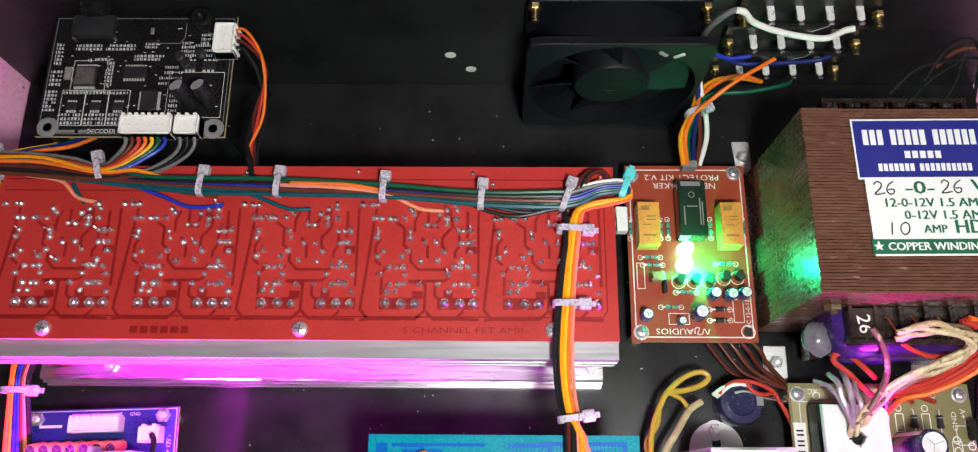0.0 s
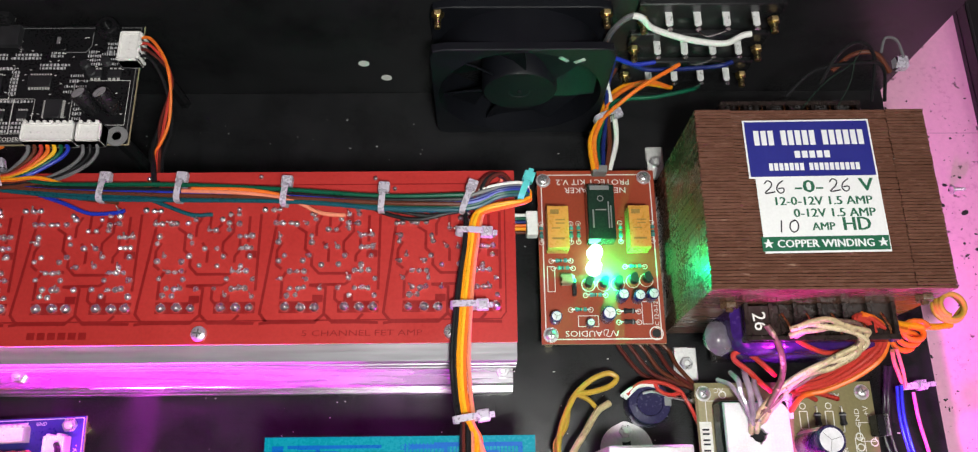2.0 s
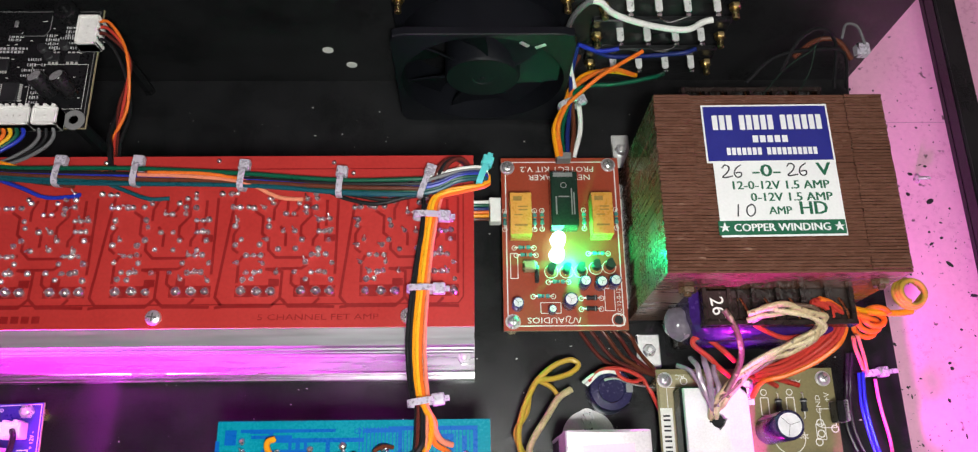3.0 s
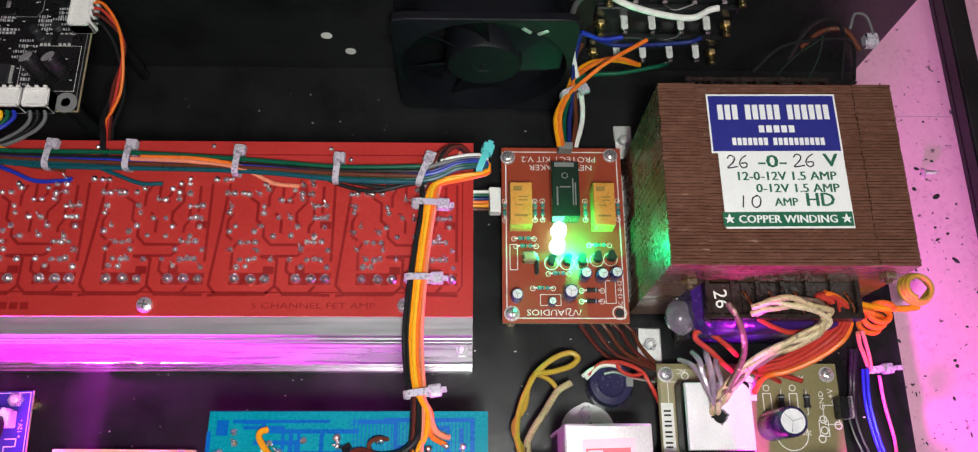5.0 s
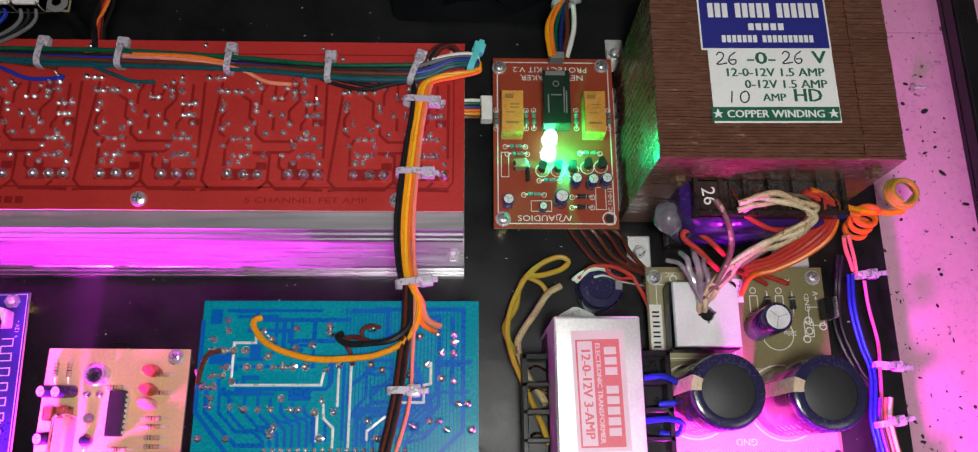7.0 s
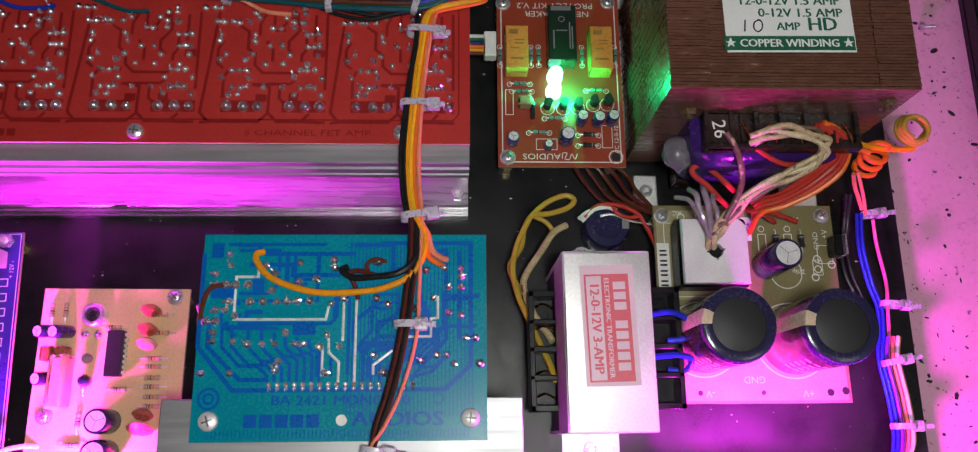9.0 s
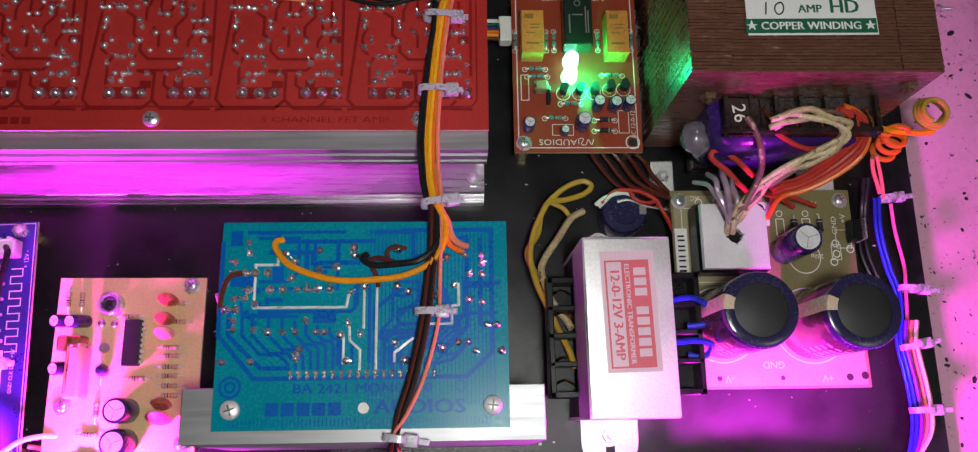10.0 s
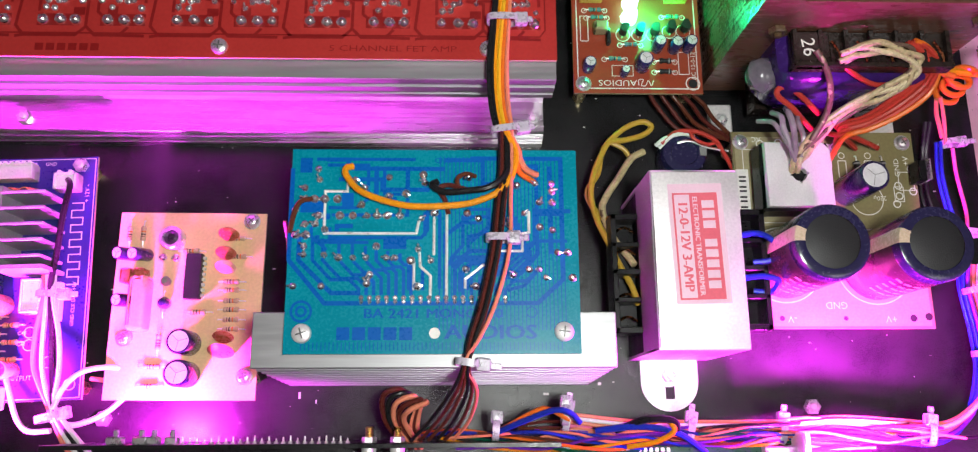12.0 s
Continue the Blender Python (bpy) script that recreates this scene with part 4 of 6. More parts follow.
lettering("12-0-12V 3-AMP", 0, -4.8, 0.18, 3.6, LABEL_RED, ml, wide=1.0, bold=0.05)

# ---------------- cooling fan on the back panel ----------------
fan = thing("cooling_fan", 65.8, 196.3, 42.5, "black plastic cooling fan screwed to the back panel", "fan")
FW = 40.0
back = Matrix.Rotation(math.pi / 2, 3, "X")


def fan_flange(y0, y1):
    """A square plate with rounded corners and a round opening."""
    bm, rows, n = bmesh.new(), [], 72
    for k in range(n):
        a = 2 * math.pi * k / n
        c, d = math.cos(a), math.sin(a)
        o = min(FW / max(abs(c), abs(d)), FW * 1.36)
        rows.append([bm.verts.new((q * c, y, q * d)) for q, y in ((37.6, y0), (o - 0.5, y0), (o, y0 + 0.5), (o, y1), (37.6, y1))])
    for p, q in zip(rows, rows[1:] + rows[:1]):
        for i in range(5):
            bm.faces.new((p[i], p[(i + 1) % 5], q[(i + 1) % 5], q[i]))
    return bm


part("front_flange", fan_flange(-12.3, -8.6), DARK_PLASTIC, fan)
part("rear_flange", fan_flange(8.4, 12.1), DARK_PLASTIC, fan)
part("shroud", lathe([(37.6, 8.7), (39.2, 8.7), (39.2, -8.5), (37.6, -8.5), (37.6, 8.7)], seg=64, tilt=back, closed=False), DARK_PLASTIC, fan)
part("hub", lathe([(17.5, -6), (17.5, 9.2), (16.6, 10.6), (5, 10.9), (4.6, 10.4), (1.2, 10.4), (1.0, 11.2), (0, 11.3)], seg=40, tilt=back), DARK_PLASTIC, fan)
for a1 in (0.5, 2.07, 3.64, 5.21):
    st = box(17, 38.4, 6.8, 9.2, -1.6, 1.6, 0.4)
    bmesh.ops.transform(st, matrix=Matrix.Rotation(a1, 4, "Y"), verts=st.verts)
    part("strut", st, DARK_PLASTIC, fan)
for k in range(7):
    bm, rows = bmesh.new(), []
    for i in range(6):
        r = 17 + 3.9 * i
        tw = 0.75 - 0.06 * i
        rows.append([bm.verts.new((r * math.cos(u), -4.5 + v, r * math.sin(u))) for u, v in ((-0.36 + 0.03 * i, -6.5 * tw), (0, 0.8), (0.36 + 0.03 * i, 6.5 * tw), (0.36 + 0.03 * i, 6.5 * tw + 1.0), (0, 1.9), (-0.36 + 0.03 * i, -6.5 * tw + 1.0))])
    for p, q in zip(rows, rows[1:]):
        for i in range(6):
            bm.faces.new((p[i], p[(i + 1) % 6], q[(i + 1) % 6], q[i]))
    bm.faces.new(rows[0])
    bm.faces.new(rows[-1])
    bmesh.ops.transform(bm, matrix=Matrix.Rotation(2 * math.pi * k / 7, 4, "Y"), verts=bm.verts)
    part("blade", bm, DARK_PLASTIC, fan)
for x, z, a1 in ((17.6, 32.5, 0.75), (24.6, 31.0, -0.6)):
    clip = box(-2.6, 2.6, -12.9, -12.2, -1.0, 1.0, 0.3)
    bmesh.ops.transform(clip, matrix=Matrix.Translation((x, 0, z)) @ Matrix.Rotation(a1, 4, "Y"), verts=clip.verts)
    part("bright_clip", clip, FINS, fan)
for x in (-36.4, 36.4):
    for z in (-36.4, 36.4):
        nb = nut_on_stud(fan, 0, 0, 0, "fixing_bolt", 2.8, 7.5)
        nb.matrix_basis = pose(x * MM, 8.3 * MM, z * MM, 90, 0, 0)
        for o in (nb, *nb.children):
            o.data.materials[0] = BRASS

# ---------------- speaker terminals on the back panel ----------------
for r, (z, xs) in enumerate(((77, (29.6, 42, 54.6, 67.5)), (53.5, (29.2, 41.7, 54.7, 66.6)), (29, (29.8, 42.4, 55.3, 68)))):
    blk = thing("terminal_block", 100, YB, z, "black speaker terminal strip with bright solder tags on the back panel", "terminal block", "speaker terminal strips")
    part("strip", box(16, 80, -3, -0.05, -5, 6, 0.6), BLACK_PAINT, blk)
    for x in xs:
        tg = box(x - 1.6, x + 1.6, -9.5, -2.8, -0.4, 0.4, 0.15)
        box(x - 0.9, x + 0.9, -12.0, -9.3, -0.35, 0.35, 0.15, tg)
        ob = part("solder_tag", tg, TIN, blk)
        part("solder_blob", lathe([(0, -1.0), (1.1, -0.5), (1.2, 0.4), (0.6, 1.1), (0, 1.2)], x, -11.4, 0.3, 10), SOLDER, ob)
    for x in (19.0, 76.4):
        sc = nut_on_stud(blk, 0, 0, 0, "fixing_screw", 2.7, 7)
        sc.matrix_basis = pose(x * MM, -4 * MM, -3.5 * MM, 90, 0, 0)
        for o in (sc, *sc.children):
            o.data.materials[0] = BRASS

jw = thing("terminal_jumpers", 0, 0, 0, "thin bare tinned wires linking the speaker terminals", "wire")
for line in (((142, 196.6, 76), (147, 196, 73), (154.4, 196.8, 76.2)), ((141.8, 196.6, 52.5), (146, 195.5, 50), (152, 195.8, 51.6), (154.8, 196.8, 53.4))):
    part("jumper", tube(line, 0.32, 6, 5), SOLDER, jw)

sw = thing("speaker_wires", 0, 0, 0, "coloured wire bundle rising to the speaker terminals", "wiring loom")
wire(sw, "grey", [(104, 200, 60), (105.5, 198, 76), (112, 198, 86), (120, 198, 79)], 1.3)
wire(sw, "white", [(112, 198, 86), (116, 197.5, 85), (122.4, 197.5, 76.9), (138, 197, 69.4), (155.7, 197, 65.3), (163, 198, 70), (167, 198.5, 71)], 1.4)
wire(sw, "navy", [(112, 199, 49), (121, 198, 44), (130, 197.5, 41.5), (158, 198, 43.5), (166, 198.5, 47)], 1.1)
wire(sw, "blue", [(110, 199, 50), (120, 198, 46), (129.5, 198.5, 47)], 1.1)
wire(sw, "amber", [(101.5, 155, 22), (99.8, 167, 28), (105, 178, 31), (109, 188, 31), (117, 194.5, 31), (130, 197, 29), (142, 198, 23)], 1.2)
wire(sw, "orange", [(103.2, 155, 22), (101.5, 167, 29), (106, 178, 32), (111, 187, 33), (119, 193.5, 32), (129, 197, 31), (141, 198, 23.5)], 1.2)
wire(sw, "orange", [(105.3, 176, 34), (112, 180, 40), (122.5, 186.8, 45), (140.8, 197.6, 46.5)], 1.0)
wire(sw, "green", [(104.8, 155, 20), (104, 167, 25), (107, 178, 28), (112, 184, 36), (129.4, 184, 40), (146, 188, 39), (152, 193, 33), (155.5, 198.5, 23.5)], 0.95)
wire(sw, "navy", [(106.5, 155, 20), (106.5, 167, 25), (108, 178, 28), (108, 190, 38), (110, 199, 49)], 1.1)
wire(sw, "brown", [(108, 155, 20), (109.5, 167, 25), (109, 178, 28), (108, 192, 35), (112, 199.5, 40)], 1.1)
wire(sw, "white", [(109.5, 155.5, 20), (112.5, 167, 25), (112, 178, 29), (108, 190, 38), (104, 200, 58)], 1.2)
cable_tie(sw, 107, 178, 30.5, 20, 10, 9, 0)
part("white_plug", box(101, 108, 153.5, 157, 16.2, 23, 0.4), GREY_BODY, sw)

# ---------------- protection board ----------------
PX, PY, PZ = 74.6, 72.0, 16.0
prot = board("protection_board", PX, 131.2, PY, 156.8, PZ, "brick-red speaker protection board with amber relays and a lit green indicator", PROT_MASK)
L = lambda x, y: (x - PX, y - PY)
frame_line = outline(2.0, 54.6, 2.2, 82.6, 0.5, 0, 0.03)
part("printed_border", frame_line, WHITE_INK, prot)
for x, y in ((77.6, 151.7), (126.4, 153.0), (78.8, 76.2)):
    pan_screw(prot, *L(x, y), 0, 2.7, washer=3.5)
for x, y in ((77.6, 151.7), (126.4, 153), (78.8, 76.2), (126.9, 76.7)):
    standoff(prot, *L(x, y), -PZ)
silk = flat_ring(*L(126.9, 76.7), 3.0, 0.5, 0.03)
part("empty_hole", lathe([(2.0, 0), (2.0, 0.04)], *L(126.9, 76.7), 0, 18), CHIP, prot)
for x0, x1 in ((78.0, 88.0), (115.8, 125.6)):
    (u0, v0), (u1, v1) = L(x0, 114.6), L(x1, 135.0)
    rl = part("relay", box(u0, u1, v0, v1, 0.3, 10.4, 0.35, seg=2), RELAY_YELLOW, prot, "amber plastic relay")
    bars([((u0 + u1) / 2, v0 + 4.4, 6.0, 0.9), ((u0 + u1) / 2 - 1.5, v1 - 3, 4, 2.2), ((u0 + u1) / 2 + 1, v1 - 7, 4.5, 0.6), ((u0 + u1) / 2 + 1, v1 - 8.6, 4.0, 0.6), ((u0 + u1) / 2 - 1, v1 - 11, 4.0, 0.6)], 10.42, mat("relay_print", (0.3, 0.18, 0.04), 0.5), rl)
(u0, v0), (u1, v1) = L(97.0, 118.8), L(109.8, 145.6)
rl = part("power_relay", box(u0, u1, v0, v1, 0.3, 10.0, 0.5, seg=2), CLEAR_DARK, prot, "dark smoked relay lit green from in front")
bars([(u0 + 2.6, v1 - 17, 0.7, 9), (u0 + 9.8, v1 - 15, 0.6, 13), (u0 + 10.9, v1 - 16, 0.6, 11), (u0 + 6.2, v1 - 12.6, 5, 0.6), (u0 + 6, v1 - 1.6, 9, 2.2)], 10.02, GREY_BODY, rl)
part("maker_ring", flat_ring(u0 + 6.2, v1 - 7, 1.3, 0.4, 10.03), GREY_BODY, rl)
for x, y in ((99.7, 107.3), (100.5, 114.5)):
    u, v = L(x, y)
    ob = part("indicator_lamp", lathe([(3.5, 0), (3.5, 1.0), (3.1, 1.0), (3.1, 5.4), (2.6, 7.2), (1.5, 8.4), (0, 8.8)], u, v, 0, 20), LED_GREEN, prot, "glowing green indicator lamp")
for x, y, r, h in ((111.6, 93.0, 2.6, 9), (119.0, 92.6, 2.6, 9), (125.2, 93.2, 2.6, 9), (104.6, 84.2, 3.2, 10), (81.0, 83.3, 2.6, 8)):
    electrolytic(prot, *L(x, y), 0, r, h)
electrolytic(prot, *L(96.6, 80.8), 0, 1.9, 6)
for k, (x, y) in enumerate(((97, 99.6), (104, 99.6), (110.6, 99.8), (117.7, 101.2), (124, 101.6))):
    transistor(prot, *L(x, y), 0, rz=math.pi / 2 + 0.2 * (k - 2))
for x, y in ((114.9, 86.8), (114.7, 81.8)):
    resistor(prot, *L(x, y), 0, 5, 1.2, 0, CHIP, 9, "diode")
for x, y in ((119.2, 108.2), (84.7, 111.2), (85.6, 107.6), (100.1, 94.6), (92.9, 87.8)):
    resistor(prot, *L(x, y), 0, 5.5, 1.0, 0, RES_TEAL, 9)
for x, y in ((75.9, 124.9), (90.0, 125.0), (93.5, 125.1), (113.4, 125.2), (128.6, 125.4), (90.3, 99.6)):
    resistor(prot, *L(x, y), 0, 5.5, 1.0, math.pi / 2, RES_TEAL, 9)
for x, y, a in ((119.2, 108.2, 0), (84.7, 111.2, 0), (85.6, 107.6, 0), (100.1, 94.6, 0), (92.9, 87.8, 0), (114.9, 86.8, 0), (114.7, 81.8, 0), (75.9, 124.9, 1), (90, 125, 1), (93.5, 125.1, 1), (113.4, 125.2, 1), (128.6, 125.4, 1)):
    for s in (-4.6, 4.6):
        flat_ring(x - PX + (0 if a else s), y - PY + (s if a else 0), 1.1, 0.3, 0.03, silk, 14)
for x, y in ((97, 99.6), (104, 99.6), (110.6, 99.8), (117.7, 101.2), (124, 101.6)):
    flat_ring(*L(x, y), 3.1, 0.3, 0.03, silk, 18)
outline(17.0, 26.2, 8.0, 13.0, 0.3, 0, 0.03, silk)
outline(46.5, 51.0, 9.0, 19.5, 0.3, 0, 0.03, silk)
outline(3.6, 7.0, 24.5, 36.5, 0.35, 0, 0.03, silk)
part("silk_screen", silk, WHITE_INK, prot)
part("film_capacitor", box(9, 15, 27, 31.5, 0.3, 7, 0.8), OLIVE_PALE, prot)
part("fuse_clip", box(14.6, 16.4, 22, 28, 0.2, 4, 0.4), CHIP, prot)
lettering("PROTECT KIT V.2", 27.0, 79.0, 0.03, 2.9, WHITE_INK, prot, rz=180, wide=1.15)
lettering("NEW SPEAKER", 28.0, 74.8, 0.03, 2.9, WHITE_INK, prot, rz=180, wide=1.15)
lettering("AUDIOS", 19.2, 4.9, 0.03, 2.8, WHITE_INK, prot, rz=180, wide=1.2)
part("logo_stroke", tube([(35, 6, 0.03), (34, 3.6, 0.03), (32.6, 6, 0.03), (31.5, 3.6, 0.03), (29.5, 3.8, 0.03), (30.5, 6.3, 0.03), (28.5, 6.2, 0.03), (28.4, 3.8, 0.03)], 0.22, 6, 4), WHITE_INK, prot)
lettering("AC 12-0-12", 53.0, 13.0, 0.03, 2.0, WHITE_INK, prot, rz=90)

# ribbon plug between the red board and the protection board
rp = thing("ribbon_plug", 0, 0, 0, "short flat multicolour cable with a white plug", "cable")
part("plug", box(68.5, 74.0, 122, 134, 17, 23, 0.5), WHITE_NYLON, rp)
for k, c in enumerate(("white", "green", "navy", "orange", "amber", "brown")):
    wire(rp, c, [(56, 132 - 1.7 * k, 20), (61, 132.2 - 1.7 * k, 21), (69, 132.6 - 1.7 * k, 20.2)], 0.85)

# wires out of the front of the protection board
pw = thing("supply_wires", 0, 0, 0, "dark red and brown supply wires under the protection board", "wiring loom")
for k, c in enumerate(("maroon", "maroon", "brown", "maroon", "brown")):
    x = 109 + 4.4 * k
    wire(pw, c, [(x, 76, 9), (x + 3 + k, 70, 8), (x + 14 - k, 58 + k, 7 + k), (143 + k, 52.5 - 1.5 * k, 12 + k), (150, 46 - 2 * k, 12)], 1.0)

# ---------------- decoder board ----------------
DX, DY, DZ = -180.4, 148.5, 68.0
dec = board("decoder_board", DX, -100.6, DY, 206.0, DZ, "small black decoder board packed with tiny chips and white connectors", BLACK_MASK)
for x, y in ((5, 4), (74.8, 3.6)):
    part("mounting_ring", lathe([(2.0, 0), (2.0, 0.5), (4.4, 0.5), (4.6, 0)], x, y, 0, 26), GREY_BODY, dec)
for x, y in ((5, 4), (74.8, 3.6), (5, 54), (74.8, 54)):
    part("standoff", lathe([(2.9, -DZ), (2.9, -1.6)], x, y, 0, 6), BLACK_PLASTIC, dec)
socket_header(dec, 38.4, 60.0, -1.6, 6.6, 0, 7.5, 8)
socket_header(dec, 61.0, 71.2, -1.6, 6.6, 0, 7.5, 3)
socket_header(dec, 73.0, 82.0, 36.0, 50.0, 0, 7.5, 4, "y")
for x, y in ((64.6, 14.6), (73.4, 14.8)):
    electrolytic(dec, x, y, 2.0, 3.7, 10.5, CLEAR_BLACK, (-0.32, -0.36), top=CAN_DULL)
chip(dec, 17.6, 27.6, 0, 9.5, 9.5, 1.4, 12, "x", body=CHIP)
part("chip_face", box(13.6, 21.6, 23.6, 31.6, 1.38, 1.45), VENT_GREY, dec)
chip(dec, 38.5, 29.5, 0, 10, 5.6, 1.2, 8, "x")
chip(dec, 46.5, 16.2, 0, 7.0, 9.0, 1.6, 9, "y")
for x in (13.8, 23.8, 33.6):
    chip(dec, x, 13.6, 0, 4.4, 3.6, 1.2, 4, "x")
chip(dec, 70, 33, 0, 6, 4, 1.2, 3, "x")
chip(dec, 62, 33, 0, 5, 4, 1.2, 3, "x")
part("crystal", box(8.5, 11.5, 26, 32, 0.05, 1.4, 0.5, seg=2), NICKEL, dec)
mini, bodies = bmesh.new(), bmesh.new()
mrng = random.Random(11)
marks = bmesh.new()
for x0, y0, nx, ny, px_, py_ in ((10, 20, 6, 1, 1.5, 0), (20, 20, 6, 1, 1.5, 0), (30, 20, 5, 1, 1.5, 0), (9.6, 6.0, 6, 3, 1.5, 1.9), (19.6, 6.0, 6, 3, 1.5, 1.9), (29.6, 6.0, 5, 3, 1.5, 1.9), (26.5, 24, 2, 7, 1.6, 1.7), (50, 24.5, 5, 4, 2.0, 2.6), (55.5, 9.5, 2, 5, 2.0, 2.3),
                                 (12, 41, 7, 2, 1.6, 1.7), (25, 41, 8, 2, 1.6, 1.7), (18, 36, 6, 1, 1.6, 0), (38, 36, 8, 2, 1.6, 1.6), (42, 42, 3, 2, 1.8, 1.6), (2.2, 12, 3, 6, 1.7, 1.7), (3, 24, 3, 4, 1.6, 2), (3.5, 34, 2, 6, 1.5, 1.8), (58, 38, 3, 4, 2, 2), (64, 38, 4, 3, 2, 2.4), (66, 44, 3, 3, 1.8, 2)):
    for i in range(nx):
        for j in range(ny):
            if mrng.random() < 0.95:
                x, y = x0 + i * px_, y0 + j * py_
                w, h = mrng.choice(((0.46, 0.5), (0.5, 0.62), (0.44, 0.42)))
                for s in (-0.48, 0.48):
                    box(x + s - w / 2, x + s + w / 2, y - h, y + h, 0.0, mrng.uniform(0.35, 0.6), bm=mini)
                box(x - 0.34, x + 0.34, y - h + 0.05, y + h - 0.05, 0.0, 0.45, bm=bodies)
tagged(part("surface_mount_rest", mini, SMD_TIN, dec), "rows of tiny tinned surface-mount parts", kind="stuff")
tagged(part("surface_mount_core", bodies, CHIP, dec), kind="stuff")
for x0, x1, y0, y1 in ((8.6, 18.6, 5, 21.4), (18.8, 28.6, 5, 21.4), (28.8, 37.6, 5, 21.4), (11.5, 26.2, 21, 35.5), (53.5, 77, 8.8, 30)):
    outline(x0, x1, y0, y1, 0.18, 0, 0.025, marks)
for k in range(70):
    x, y = mrng.uniform(3, 77), mrng.uniform(8, 52)
    box(x - 0.5, x + 0.5, y - 0.16, y + 0.16, 0.0, 0.02, bm=marks)
tagged(part("printed_marks", marks, WHITE_INK, dec), kind="stuff")
shell = part("metal_socket", box(9.5, 28, 45.5, 56, 0.2, 4.2, 1.4, seg=2), CHIP, dec, "dull metal cable socket at the rear edge")
for x in (9.8, 27.6):
    part("shell_lug", lathe([(1.0, 0), (0.8, 1.4), (0, 1.6)], x, 46, 0, 10), SOLDER, shell)
part("cable_sheath", box(13, 24, 55, 62, 1.0, 7.5, 1.8, seg=2), CLEAR_BLACK, shell)
sl = part("slide_switch", box(41.5, 48, 43.8, 47.5, 0.1, 2.0, 0.4), BLACK_PLASTIC, dec)
part("switch_lever", box(43, 44.6, 46.5, 51, 0.6, 1.6, 0.3), NICKEL, sl)
part("rear_jack", lathe([(4.8, 0.1), (4.8, 6.6), (4.2, 7.4), (2.6, 7.4), (2.4, 4), (0, 4)], 66.5, 53, 0, 24), CLEAR_BLACK, dec, "round black jack")
for x, y, q in ((60.5, 33.2, 0.4), (66.0, 38.5, 2.2), (57.2, 37.0, 1.1)):
    part("coil_choke", lathe([(1.9, 0), (2.2, 0.5), (1.3, 1.0), (1.3, 1.9), (2.2, 2.3), (1.7, 2.8), (0, 2.8)], x, y, 0, 12), CHIP, dec)
pl = outline(1.2, 78.6, 1.2, 56.2, 0.25, 0, 0.03)
ribbon([(46, 44), (56, 44), (58, 47), (58, 54)], 0.3, 0, 0.03, pl)
part("printed_border", pl, GREY_BODY, dec)
bars([(12.5, 2.3, 8, 1.3), (20.5, 2.3, 4.5, 1.3)], 0.01, GREY_BODY, dec)
lettering("DECODER V1.0", 30.5, 2.3, 0.03, 1.9, WHITE_INK, dec)
bars([(18.5, 22.3, 8, 0.7)], 0.01, GREY_BODY, dec)

dw = thing("decoder_power_wires", 0, 0, 0, "orange, red and black wires looping from the decoder board", "wiring loom")
for k, (c, z) in enumerate((("orange", 75), ("red", 73.5), ("maroon", 72), ("black", 71))):
    wire(dw, c, [(-101, 196 - 3.0 * k, 73), (-94, 195 - 3 * k, 74), (-86.5 + (k == 3) * -4 + 0.5 * k, 182 - 1.5 * k, z - 4), (-87 - 2.3 * k * (k < 3), 162, 62 - k), (-92.5 + 1.3 * k, 146, 60), (-91 + 1.2 * k, 138, 62), (-90.5 + 1.6 * k, 129, 68.4)], 0.7)
wire(dw, "black", [(-92, 168, 55), (-93.5, 150, 60), (-89.5, 139, 66), (-87, 130, 68.5)], 1.2)

# ---------------- main loom over the red board ----------------
ml_ = thing("main_loom", 0, 0, 0, "many coloured wires tied into a loom over the red board", "wiring loom")
MAIN = [(-192, 134.5, 70.6), (-170, 133.0, 70.6), (-150, 130.2, 70.4), (-128, 127.2, 70.4), (-107, 126.0, 70.4), (-75.5, 125.6, 70.2), (-32, 124.0, 70.2), (8, 120.8, 70.2), (41, 120.3, 70.6)]
for k, c in enumerate(("white", "grey", "navy", "blue", "green", "teal")):
    o = 3.2 - 1.25 * k
    pts = [(x, y + o * (0.55 + 0.45 * (i > 6)), z + 0.5 * (k % 2)) for i, (x, y, z) in enumerate(MAIN)]
    if c in ("white", "grey"):
        pts = pts[7:]
        pts = [(34, 119.5, 68.6)] + pts[1:]
    wire(ml_, c, pts + [(55, 124.6 + o * 0.8, 72), (64, 125.0 + o * 0.75, 73), (66.5, 123.5 + o * 0.4, 72), (64.5, 121.5, 70)], 1.0)
for k, c in enumerate(("green", "black", "brown", "teal")):
    o = 2.6 - 1.9 * k
    pts = [(x, y + o + 0.5 * math.sin(1.7 * i + k), z + 1.0 - 0.4 * (k % 2)) for i, (x, y, z) in enumerate(MAIN)]
    wire(ml_, c, pts, 0.95)
